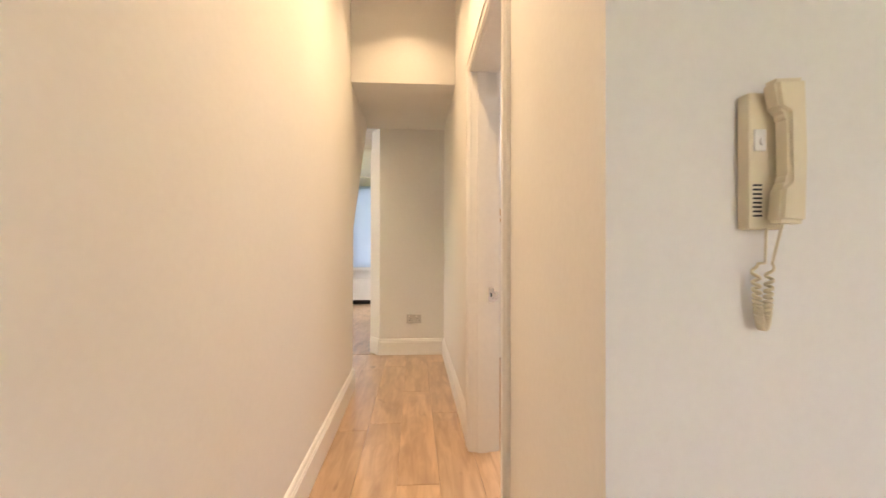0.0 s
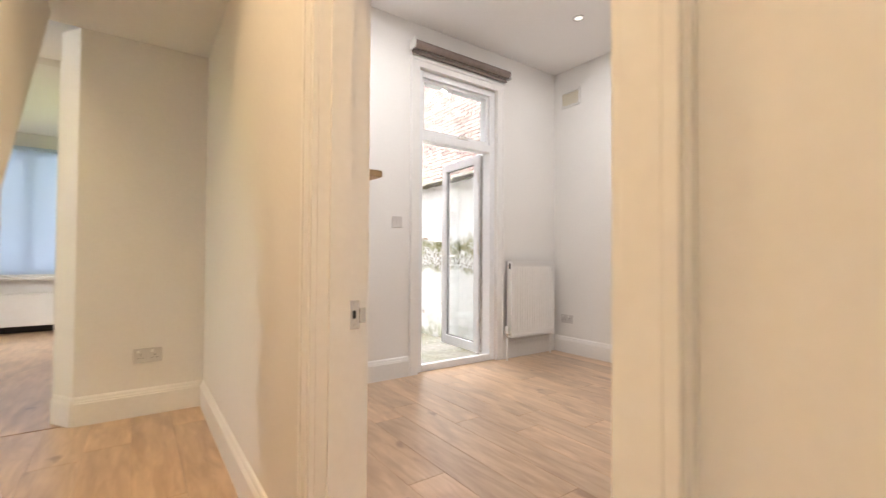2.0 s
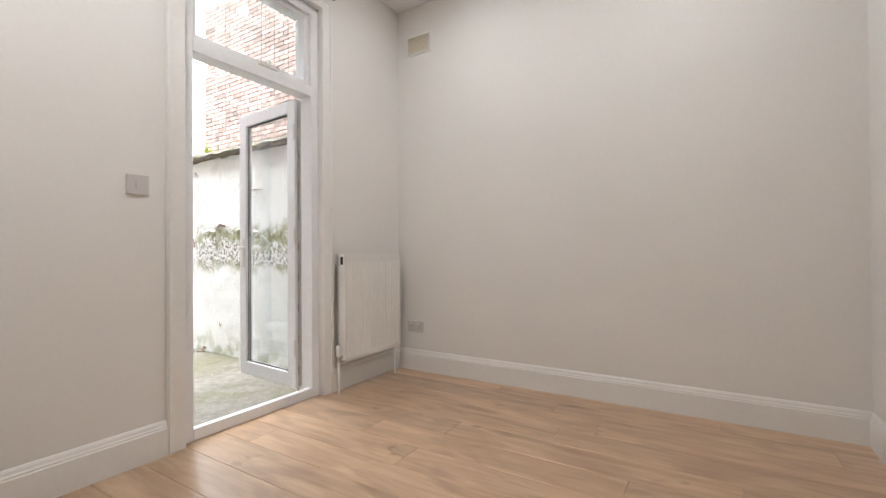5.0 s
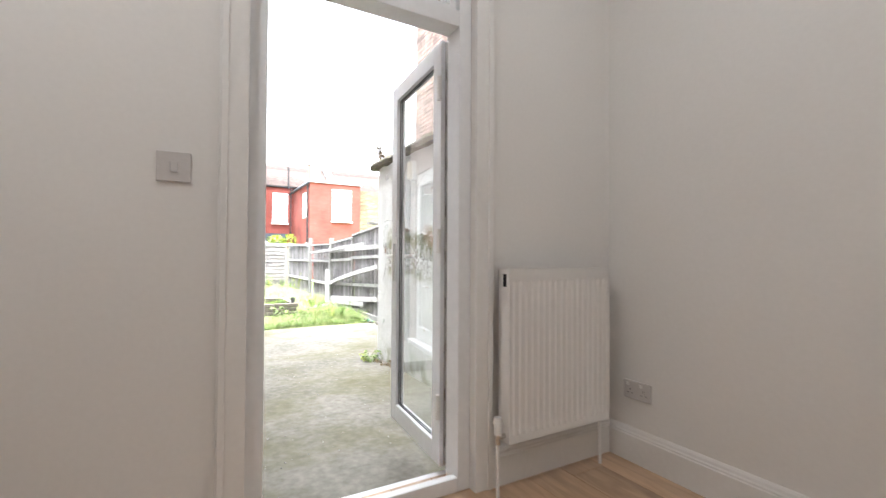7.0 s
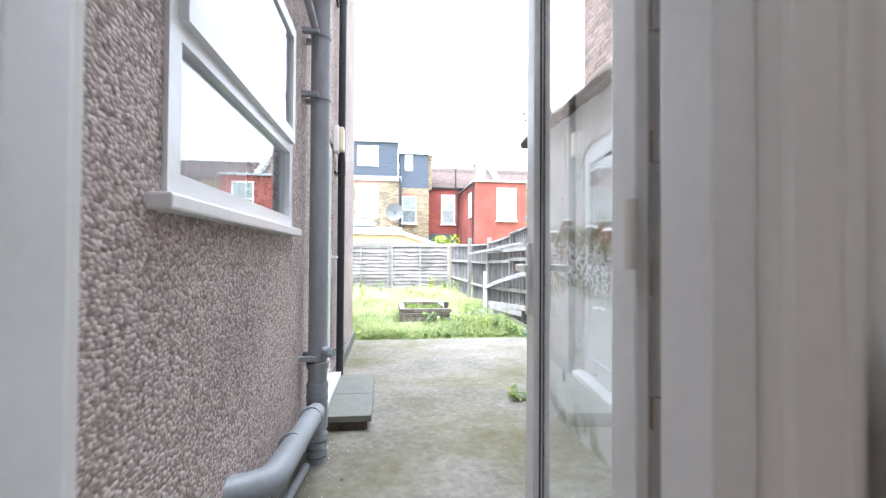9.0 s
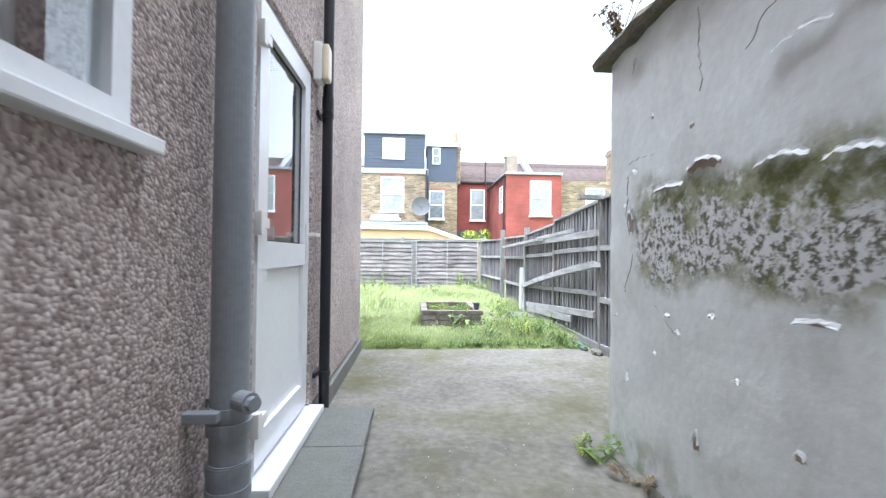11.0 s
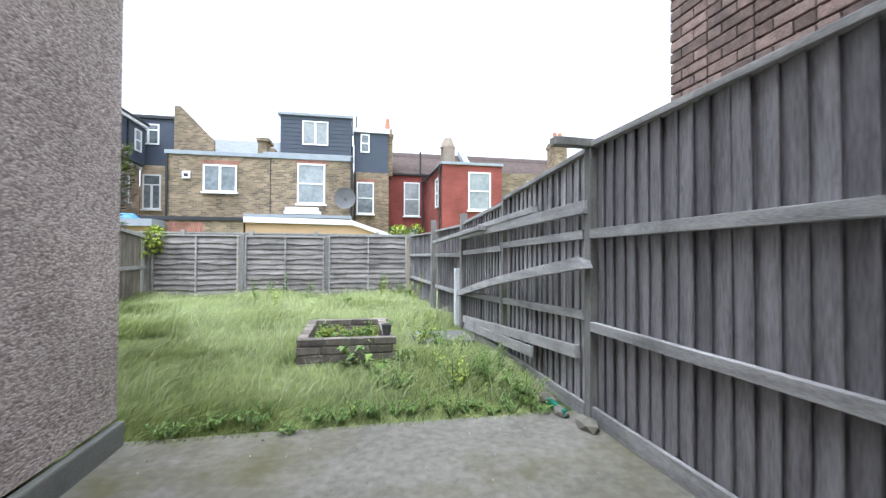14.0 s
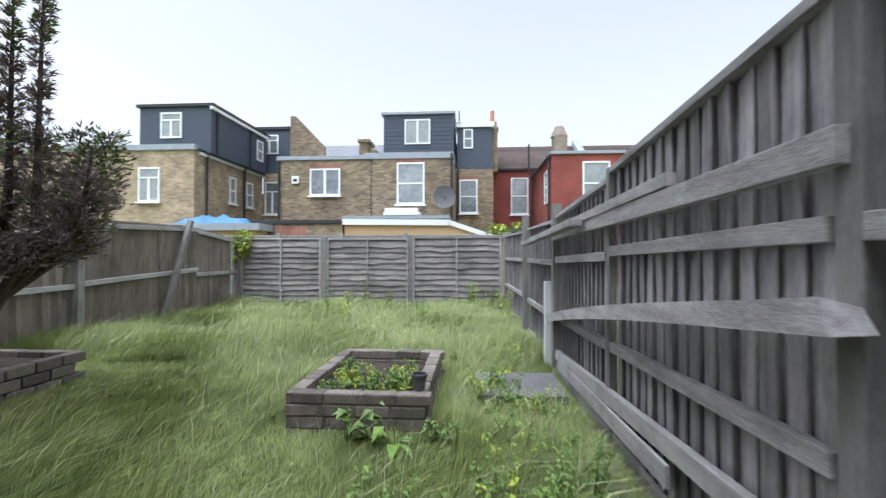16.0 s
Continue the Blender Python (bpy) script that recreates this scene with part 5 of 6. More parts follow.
part("strip", boxes((FX - 0.2, 9.62, GROUND, FX - 0.17, 9.9, GROUND + 0.05), bevel=0.004), mat("green_plastic", (0.01, 0.16, 0.1), (0.015, 0.2, 0.13), 0.4), gt)


def lap_panel(x0, x1, y, z0, z1, seed, label):
    p = thing("waney_lap_fence", label, "fence", "back fence panels", pose(0, 0, 0))
    rnd = random.Random(seed)
    n = 12
    w = x1 - x0
    for i in range(n):
        z = z0 + (z1 - z0 - 0.04) * i / n
        h = (z1 - z0) / n * 1.25
        bm = bmesh.new()
        ph, am = rnd.uniform(0, 6), rnd.uniform(0.004, 0.013)
        cols2 = []
        for k in range(19):
            x = x0 + 0.03 + (w - 0.06) * k / 18
            wv = am * math.sin(ph + k * 0.45) + am * 0.8 * math.sin(ph * 2 + k * 1.1)
            ragged = rnd.uniform(-0.004, 0.004)
            cols2.append([bm.verts.new(q) for q in ((x, y - 0.026 - abs(wv), z + wv + ragged), (x, y - 0.014, z + wv + ragged), (x, y + 0.012, z + h), (x, y + 0.004, z + h))])
        for a, b in zip(cols2, cols2[1:]):
            for q in range(4):
                bm.faces.new((a[q], a[(q + 1) % 4], b[(q + 1) % 4], b[q]))
        bm.faces.new(cols2[0])
        bm.faces.new(cols2[-1][::-1])
        part("slat", bm, LAPM, p)
    for x in (x0 + 0.02, (x0 + x1) / 2, x1 - 0.02):
        part("batten", boxes((x - 0.02, y - 0.06, z0, x + 0.02, y - 0.03, z1), bevel=0.003), M["rail"], p)
    part("cap", boxes((x0, y - 0.04, z1, x1, y + 0.03, z1 + 0.025), bevel=0.004), M["rail"], p)
    return p


BY = 18.0
for k, (a, b, z) in enumerate(((-1.52, 0.32, 1.27), (0.46, 2.28, 1.26), (2.38, 4.3, 1.3))):
    lap_panel(a, b, BY, -0.22, z, k + 20, "warped grey waney-lap panel of the back fence")
for x, z in ((-1.62, 1.3), (0.39, 1.33), (2.33, 1.3)):
    fence_post(x, BY + 0.02, -0.25, z, 0.1, "squared grey post of the back fence")
fb = thing("rear_fence", "brown panel fence behind the back fence", "fence")
part("panel", boxes((-7.0, 20.0, -0.3, 5.5, 20.03, 1.42)), mat("brown_fence_wood", (0.2, 0.15, 0.11), (0.32, 0.25, 0.19), 0.85, 4, 50, 0.4, stretch=(0.6, 6, 6)), fb)
part("rail", boxes((-7.0, 19.96, 1.36, 5.5, 20.0, 1.4), (-7.0, 19.96, 1.42, 5.5, 20.05, 1.46)), M["rail"], fb)
for i in range(8):
    part("post", boxes((-6.9 + i * 1.75, 19.93, -0.3, -6.8 + i * 1.75, 20.0, 1.52), bevel=0.005), M["rail"], fb)

# leaning fence on the far side of the lawn
LX = -1.72


def left_bay(y0, y1, ztop0, ztop1, seed, lean, tilt=3):
    p = thing("close_board_fence", "leaning weathered fence bay with loose boards", "fence", "leaning side fence", pose(LX, 0, GROUND, 0, lean, 0))
    rnd = random.Random(seed)
    hs = [board_mesh(max(ztop0, ztop1), seed * 7 + k, material=BROWNF) for k in range(3)]
    n = int((y1 - y0) / 0.1)
    for i in range(n):
        u = i / n
        share("board", rnd.choice(hs), p, pose(0, y0 + (y1 - y0) * u, (ztop0 + (ztop1 - ztop0) * u) - max(ztop0, ztop1), rnd.uniform(-1.5, 1.5) - 2 - tilt * u, 0, 180 + rnd.uniform(-1, 1)))
    for za, zb in ((0.95 * ztop0, 0.95 * ztop1), (0.45 * ztop0, 0.5 * ztop1), (0.04, 0.04)):
        rail_between("rail", (0.055, y0, za), (0.055, y1, zb), 0.07, 0.05, PALEW, p)
    return p


left_bay(10.2, 14.08, 1.4, 1.4, 31, 2)
left_bay(14.04, 16.55, 1.62, 1.7, 32, 4, 8)
left_bay(16.55, 17.95, 1.66, 1.5, 33, 2)
fence_post(LX + 0.1, 14.06, -0.25, 1.12, 0.1)
fence_post(LX + 0.14, 15.6, -0.25, 1.62, 0.08, "leaning grey post of the side fence", (-15, 5, 0))
fence_post(LX + 0.05, 17.9, -0.25, 1.35, 0.1)

# ---------------------------------------------------------------- brick planters
PBRICK = mat("weathered_planter_brick", (0.115, 0.098, 0.086), (0.23, 0.195, 0.17), 0.92, 14, 80, 0.6, vary=0.3, stain=(0.1, 0.11, 0.06), stain_scale=6, stain_amount=0.6)
SOIL = mat("dark_soil", (0.03, 0.022, 0.016), (0.07, 0.05, 0.035), 0.95, 20, 90, 1.0, depth=0.02)


def brick_mesh(l, d, h, seed, material, bev=0.006):
    rnd = random.Random(seed)
    bm = bmesh.new()
    box(bm, -l / 2, -d / 2, 0, l / 2, d / 2, h)
    bmesh.ops.bevel(bm, geom=list(bm.edges), offset=bev, segments=1, affect="EDGES")
    for v in bm.verts:
        v.co += Vector((rnd.uniform(-1, 1), rnd.uniform(-1, 1), rnd.uniform(-1, 1))) * 0.002
    bmesh.ops.recalc_face_normals(bm, faces=bm.faces)
    me = bpy.data.meshes.new("brick")
    bm.to_mesh(me)
    bm.free()
    me.materials.append(material)
    return me


rbed = thing("raised_bed", "rectangular brick raised bed filled with weeds", "planter", m=pose(2.5, 11.3, 0))
bms = [brick_mesh(0.216, 0.1, 0.068, k, PBRICK) for k in range(4)]
rnd = random.Random(5)
BW, BD = 0.92, 1.32
for c in range(4):
    z = -0.26 + c * 0.078
    off = 0.11 if c % 2 else 0.0
    for side in range(2):
        for i in range(4):
            share("brick", rnd.choice(bms), rbed, pose(0.115 + i * 0.23 + rnd.uniform(-0.004, 0.004) + (off * 0.3), side * BD - (0.05 if side else -0.05), z, 0, 0, rnd.uniform(-1.5, 1.5)))
        for i in range(5):
            y = 0.2 + i * 0.232
            share("brick", rnd.choice(bms), rbed, pose(side * BW - (0.05 if side else -0.05), y + rnd.uniform(-0.004, 0.004), z, 0, 0, 90 + rnd.uniform(-1.5, 1.5)))
part("mortar", boxes((0.008, 0.012, -0.3, BW - 0.008, 0.092, 0.036), (0.008, BD - 0.092, -0.3, BW - 0.008, BD - 0.012, 0.036), (0.012, 0.092, -0.3, 0.09, BD - 0.092, 0.036), (BW - 0.09, 0.092, -0.3, BW - 0.012, BD - 0.092, 0.036)), M["concrete"], rbed, "weathered grey mortar")
part("soil", boxes((0.09, 0.09, -0.3, BW - 0.09, BD - 0.09, -0.06)), SOIL, rbed, "dark soil")
for k in range(24):
    r = random.Random(100 + k)
    plant("bed_weed", "bright green weeds in the raised bed", 2.5 + r.uniform(0.15, 0.75), 11.3 + r.uniform(0.15, 0.9), -0.06, r.uniform(0.08, 0.18), 0.1, 60, 0.06, 200 + k, YELLOWG if k % 3 == 0 else GREEN, 6, "weeds in the raised bed")
pot = thing("plant_pot", "small grey plastic plant pot on the bed corner", "plant pot", m=pose(3.36, 11.42, 0.045))
bm = bmesh.new()
prof = [(0.035, 0.0), (0.05, 0.09), (0.055, 0.09), (0.055, 0.105), (0.047, 0.105), (0.042, 0.03)]
rings3 = [[bm.verts.new((r * math.cos(k * math.pi / 10), r * math.sin(k * math.pi / 10), h)) for k in range(20)] for r, h in prof]
for r0, r1 in zip(rings3, rings3[1:]):
    for k in range(20):
        bm.faces.new((r0[k], r0[(k + 1) % 20], r1[(k + 1) % 20], r1[k]))
bm.faces.new(rings3[0]), bm.faces.new(rings3[-1])
part("pot", bm, mat("grey_pot_plastic", (0.08, 0.085, 0.09), (0.11, 0.115, 0.12), 0.5), pot)
slab = thing("paving_slab", "grey slate slab lying in the grass", "slab")
part("slab", boxes((3.74, 11.92, -0.2, 4.43, 12.58, -0.14), bevel=0.008), mat("dark_slate", (0.1, 0.098, 0.1), (0.17, 0.165, 0.165), 0.8, 5, 60, 0.4, stain=(0.2, 0.19, 0.18), stain_scale=6, stain_amount=0.4), slab)

pl = thing("brick_planter", "low brick planter at the lawn's edge", "planter", m=pose(0.07, 12.38, 0))
for c in range(3):
    for i in range(9):
        share("brick", rnd.choice(bms), pl, pose(0, -0.12 - i * 0.232 - (0.11 if c % 2 else 0), -0.24 + c * 0.095, 0, 0, 90 + rnd.uniform(-1.5, 1.5))).scale = (1, 1.1, 1.25)
    for i in range(7):
        share("brick", rnd.choice(bms), pl, pose(-0.17 - i * 0.232, -0.05, -0.24 + c * 0.095, 0, 0, rnd.uniform(-1.5, 1.5))).scale = (1, 1, 1.25)
part("soil", boxes((-1.7, -2.3, -0.3, -0.06, -0.1, -0.02)), SOIL, pl, "dark soil")
for k in range(12):
    r = random.Random(300 + k)
    plant("planter_weed", "green ground weeds in the brick planter", r.uniform(-1.4, -0.1), r.uniform(10.6, 12.2), -0.02, 0.1, 0.14, 50, 0.07, 320 + k, GREEN, 5, "weeds in the planter")

# ---------------------------------------------------------------- dark conifer with several leaders
def conifer(x, y, z, seed):
    rnd = random.Random(seed)
    t = thing("conifer_tree", "dark browning conifer with green tips and two spires", "tree", m=pose(x, y, z))
    BARK = mat("conifer_bark", (0.045, 0.035, 0.03), (0.1, 0.08, 0.065), 0.95, 10, 60, 0.8, stretch=(4, 4, 1))
    DEAD = mat("brown_conifer_sprays", (0.14, 0.115, 0.108), (0.32, 0.265, 0.24), 0.8, 6, 40, 0.1, vary=0.35)
    TIPS = mat("green_conifer_tips", (0.07, 0.11, 0.02), (0.16, 0.22, 0.035), 0.7, 6, 40, 0.1, vary=0.35)
    bm = bmesh.new()
    leaders = [((0.68, -0.15), 3.05, 0.11), ((0.4, -0.12), 2.98, 0.1), ((0.8, 0.3), 1.95, 0.2), ((0.9, 0.05), 1.8, 0.2), ((0.1, 0.4), 2.05, 0.34), ((0.5, -0.5), 1.95, 0.32), ((-0.5, -0.2), 2.2, 0.4), ((-0.1, -0.5), 2.1, 0.36), ((0.55, 0.3), 2.0, 0.3)]
    rod(bm, (0, 0, -0.1), (0.03, 0, 0.5), 0.075, 0.06, seg=10)
    dv, df, gv, gf = [], [], [], []

    def spray(p, d, L, green):
        v, f = (gv, gf) if green else (dv, df)
        for q in range(3):
            e = (d + Vector((rnd.uniform(-1, 1), rnd.uniform(-1, 1), rnd.uniform(-0.5, 0.9))) * 0.8).normalized()
            s = e.cross(Vector((rnd.uniform(-1, 1), rnd.uniform(-1, 1), rnd.uniform(-1, 1)))).normalized() * L * rnd.uniform(0.05, 0.12)
            i0 = len(v)
            m1 = p + e * L * 0.45
            v.extend([tuple(p), tuple(m1 + s), tuple(p + e * L * rnd.uniform(0.7, 1.1)), tuple(m1 - s)])
            f.append((i0, i0 + 1, i0 + 2, i0 + 3))

    for (lx, ly), top, spread in leaders:
        base = Vector((0.03, 0, 0.3 + 0.25 * rnd.random()))
        mid = Vector((lx * 0.9, ly * 0.9, 0.9 + 0.5 * rnd.random()))
        tip = Vector((lx, ly, top))
        rod(bm, base, mid, 0.045, 0.03, seg=7)
        rod(bm, mid, tip, 0.03, 0.006, seg=6)
        for k in range(int(85 * (top - 0.6))):
            h = rnd.uniform(0.62, top)
            u = (h - 0.62) / (top - 0.62)
            axis = base.lerp(mid, min(1, h / mid.z)) if h < mid.z else mid.lerp(tip, (h - mid.z) / (tip.z - mid.z))
            a = rnd.uniform(0, 6.28)
            R = (spread * (1 - u) ** 0.7 * (0.8 + 0.3 * math.sin(h * 5 + lx * 9)) + (0.02 if top > 2.9 else 0.1)) * rnd.uniform(0.5, 1.15)
            end = axis + Vector((math.cos(a) * R, math.sin(a) * R, R * rnd.uniform(0.1, 0.75)))
            if rnd.random() < 0.3:
                rod(bm, axis, end, 0.007, 0.003, seg=4)
            d = (end - axis).normalized()
            ns = 6 + int(R * 32)
            for s in range(ns):
                w = rnd.uniform(0.3, 1.05)
                g = w > 0.7 and (u > 0.8 or (rnd.random() < 0.35 and math.sin(a * 2 + lx * 5 + h * 2) > 0.35))
                spray(axis.lerp(end, w) + Vector((rnd.uniform(-1, 1), rnd.uniform(-1, 1), rnd.uniform(-1, 1))) * (0.025 if top > 2.9 else 0.05), d, rnd.uniform(0.045, 0.075) if top > 2.9 else rnd.uniform(0.045, 0.085), g)
    part("trunk", bm, BARK, t)
    mesh_from_arrays("crown", dv, df, DEAD, t, "dark brown sprays")
    mesh_from_arrays("tip_foliage", gv, gf, TIPS, t, "fresh green tips")
    return t


conifer(-0.2, 11.75, -0.05, 9)


def shrub(name, label, x, y, z, r, n, material, seed):
    rnd = random.Random(seed)
    p = thing(name, label, "bush", m=pose(x, y, z))
    verts, faces = [], []
    lumps = [(Vector((rnd.uniform(-0.6, 0.6), rnd.uniform(-0.5, 0.5), rnd.uniform(-0.4, 0.5))) * r, rnd.uniform(0.3, 0.6) * r) for _ in range(7)]
    for k in range(n):
        c, q = rnd.choice(lumps)
        d = Vector((rnd.gauss(0, 1), rnd.gauss(0, 1), rnd.gauss(0, 1))).normalized()
        leaf_geo(verts, faces, c + d * q * rnd.uniform(0.6, 1.0), d + Vector((0, 0, 0.2)), 0.14 * r ** 0.5, 0.07 * r ** 0.5, rnd.uniform(0, 0.8), rnd)
    bm = bmesh.new()
    for c, q in lumps:
        rod(bm, (0, 0, -z - 0.35), c, 0.02, 0.008, seg=5)
    part("stems", bm, DRY, p)
    mesh_from_arrays("leaves", verts, faces, material, p)


shrub("ivy_bush", "yellow-green climbing bush on the fence corner", -1.6, 18.05, 1.15, 0.42, 900, YELLOWG, 41)
shrub("garden_bush", "round lime-green bush beyond the back fence", 4.75, 21.0, 1.3, 0.75, 1500, YELLOWG, 42)
for k in range(26):
    r = random.Random(500 + k)
    near = k < 14
    x, y = (r.uniform(3.3, 4.35), r.uniform(9.95, 13.5)) if near else (r.uniform(0.8, 4.3), r.uniform(15.5, 17.7))
    plant("tall_weed", "leafy green weed standing in the grass", x, y, GROUND, r.uniform(0.14, 0.28) if near else r.uniform(0.45, 0.75), 0.2 if near else 0.16, 60, 0.075 if near else 0.09, 520 + k, GREEN if k % 4 else YELLOWG, 5, "weeds in the lawn")
for k in range(16):
    r = random.Random(700 + k)
    plant("tall_weed", "leafy green weed crowding the fence foot", r.uniform(3.75, 4.36), r.uniform(9.9, 11.9), GROUND, r.uniform(0.18, 0.34), 0.22, 90, 0.055, 720 + k, GREEN if k % 6 else YELLOWG, 6, "weeds in the lawn")
for k in range(24):
    r = random.Random(900 + k)
    plant("low_weed", "low leafy weed at the patio's edge", 1.95 + k * 0.1 + r.uniform(-0.04, 0.04), r.uniform(9.72, 9.95), GROUND, r.uniform(0.05, 0.14), 0.13, 60, 0.045, 920 + k, GREEN, 6, "weeds along the patio edge")
for k in range(3):
    plant("dock_plant", "broad-leaved grey-green dock beside the raised bed", 2.95 + k * 0.16, 11.18 - 0.05 * k, GROUND, 0.26, 0.12, 9, 0.17, 560 + k, GREEN, 3, "dock plants")


# ---------------------------------------------------------------- long grass, uncountable
def grass(name, n, x0, x1, y0, y1, hmin, hmax, seed, material, label):
    rg = np.random.default_rng(seed)
    x, y = rg.uniform(x0, x1, n), rg.uniform(y0, y1, n)
    keep = ~((x > 2.49) & (x < 3.43) & (y > 11.29) & (y < 12.63)) & ~((x < 0.12) & (y < 12.45)) & ~((x > 3.72) & (x < 4.44) & (y > 11.85) & (y < 12.62)) & ~((x < 1.82) & (y < 9.78))
    x, y = x[keep], y[keep]
    n = len(x)
    patch = 0.5 + 0.25 * np.sin(x * 2.3 + 1.1 * np.sin(y * 1.7)) + 0.25 * np.sin(y * 2.9 + 1.3 * np.sin(x * 2.1))
    h = (hmin + (hmax - hmin) * patch) * rg.uniform(0.5, 1.15, n) * np.clip((y - 9.6) * 2.0, 0.45, 1.0) * np.where((x > 2.3) & (x < 3.6) & (y > 10.5) & (y < 11.4), 0.45, 1.0) * np.where((x < 0.9) & (y > 10.3) & (y < 12.9), 0.4, 1.0)
    a = rg.uniform(0, 6.283, n)
    wind = 0.45 * np.sin(x * 3.1 + y * 1.7) + 0.4 * np.sin(y * 2.7 - x * 1.3) + 0.9
    lean = rg.uniform(0.25, 1.15, n)
    dx, dy = np.cos(a) * 0.7 + np.cos(wind) * 0.8, np.sin(a) * 0.7 + np.sin(wind) * 0.8
    w = rg.uniform(0.0017, 0.0038, n) * (1 + (y - 9.7) * 0.06)
    sx, sy = -np.sin(a + 1.3) * w, np.cos(a + 1.3) * w
    z0 = np.full(n, GROUND - 0.04)
    V = np.empty((n, 5, 3))
    for k, (u, ww) in enumerate(((0.0, 1.0), (0.0, -1.0), (0.55, 0.8), (0.55, -0.8), (1.0, 0.0))):
        V[:, k, 0] = x + dx * lean * h * u * u * 1.2 + sx * ww
        V[:, k, 1] = y + dy * lean * h * u * u * 1.2 + sy * ww
        V[:, k, 2] = z0 + h * (u - 0.25 * lean * u * u)
    base = (np.arange(n) * 5)[:, None]
    tri = np.concatenate([base + np.array([[0, 1, 3]]), base + np.array([[0, 3, 2]]), base + np.array([[2, 3, 4]])], axis=1).reshape(-1)
    me = bpy.data.meshes.new(name)
    me.vertices.add(n * 5)
    me.vertices.foreach_set("co", V.reshape(-1))
    me.loops.add(len(tri))
    me.loops.foreach_set("vertex_index", tri.astype(np.int32))
    me.polygons.add(len(tri) // 3)
    me.polygons.foreach_set("loop_start", np.arange(0, len(tri), 3, dtype=np.int32))
    me.update(calc_edges=True)
    me.materials.append(material)
    return tagged(new(name, me), label, "grass", kind="stuff")


LAWN = mat("long_lawn_grass", (0.132, 0.175, 0.042), (0.3, 0.35, 0.11), 0.5, 1.6, 9, 0.0, vary=0.4)
grass("grass", 240000, -1.75, 4.45, 9.68, 13.2, 0.08, 0.23, 1, LAWN, "long unmown green garden grass")
grass("far_grass", 110000, -1.75, 4.45, 13.2, 17.95, 0.12, 0.32, 2, LAWN, "long unmown green garden grass near the back fence")
STRAW = mat("pale_seed_stalks", (0.26, 0.3, 0.13), (0.38, 0.41, 0.22), 0.6, 3, 20, 0.0, vary=0.2)
grass("seed_stalks", 5000, -1.7, 4.4, 9.8, 17.9, 0.3, 0.5, 3, STRAW, "pale grass seed stalks above the lawn")

# ---------------------------------------------------------------- houses beyond the garden
def brick_mat(name, c1, c2, mortar, bw=0.225, bh=0.075, scale_noise=2.0):
    m = bpy.data.materials.new(name)
    m.use_nodes = True
    nt = m.node_tree
    bsdf = nt.nodes["Principled BSDF"]
    geo = nt.nodes.new("ShaderNodeNewGeometry")
    sep = nt.nodes.new("ShaderNodeSeparateXYZ")
    nt.links.new(geo.outputs["Position"], sep.inputs[0])
    add = nt.nodes.new("ShaderNodeMath")
    nt.links.new(sep.outputs["X"], add.inputs[0])
    nt.links.new(sep.outputs["Y"], add.inputs[1])
    comb = nt.nodes.new("ShaderNodeCombineXYZ")
    nt.links.new(add.outputs[0], comb.inputs["X"])
    nt.links.new(sep.outputs["Z"], comb.inputs["Y"])
    br = nt.nodes.new("ShaderNodeTexBrick")
    br.inputs["Scale"].default_value = 1.0
    br.inputs["Brick Width"].default_value, br.inputs["Row Height"].default_value = bw, bh
    br.inputs["Mortar Size"].default_value = 0.008
    br.inputs["Color1"].default_value, br.inputs["Color2"].default_value, br.inputs["Mortar"].default_value = (*c1, 1), (*c2, 1), (*mortar, 1)
    nt.links.new(comb.outputs[0], br.inputs["Vector"])
    nz = nt.nodes.new("ShaderNodeTexNoise")
    nz.inputs["Scale"].default_value, nz.inputs["Detail"].default_value = scale_noise, 6
    nt.links.new(geo.outputs["Position"], nz.inputs["Vector"])
    mr = nt.nodes.new("ShaderNodeMapRange")
    mr.inputs["From Min"].default_value, mr.inputs["From Max"].default_value = 0.3, 0.7
    mr.inputs["To Min"].default_value, mr.inputs["To Max"].default_value = 0.72, 1.25
    nt.links.new(nz.outputs[0], mr.inputs["Value"])
    hs = nt.nodes.new("ShaderNodeHueSaturation")
    nt.links.new(br.outputs["Color"], hs.inputs["Color"])
    nt.links.new(mr.outputs[0], hs.inputs["Value"])
    nt.links.new(hs.outputs[0], bsdf.inputs["Base Color"])
    bsdf.inputs["Roughness"].default_value = 0.88
    bp = nt.nodes.new("ShaderNodeBump")
    bp.inputs["Strength"].default_value, bp.inputs["Distance"].default_value = 0.6, 0.01
    inv = nt.nodes.new("ShaderNodeMath")
    inv.operation = "SUBTRACT"
    inv.inputs[0].default_value = 1.0
    nt.links.new(br.outputs["Fac"], inv.inputs[1])
    nt.links.new(inv.outputs[0], bp.inputs["Height"])
    nt.links.new(bp.outputs[0], bsdf.inputs["Normal"])
    return m


STOCK = brick_mat("london_stock_brick", (0.33, 0.245, 0.15), (0.14, 0.105, 0.07), (0.27, 0.235, 0.18))
STOCK2 = brick_mat("pale_stock_brick", (0.47, 0.355, 0.225), (0.28, 0.205, 0.13), (0.4, 0.35, 0.28))
REDB = brick_mat("red_painted_brick", (0.3, 0.08, 0.062), (0.26, 0.067, 0.053), (0.22, 0.062, 0.053), scale_noise=1.0)
REDTRIM = brick_mat("red_brick_arch", (0.36, 0.15, 0.1), (0.25, 0.1, 0.075), (0.3, 0.22, 0.18), 0.075, 0.3)
CLAD = M["slate"]
LEAD = mat("lead_flashing", (0.27, 0.3, 0.34), (0.36, 0.39, 0.43), 0.5, 3, 30, 0.2)
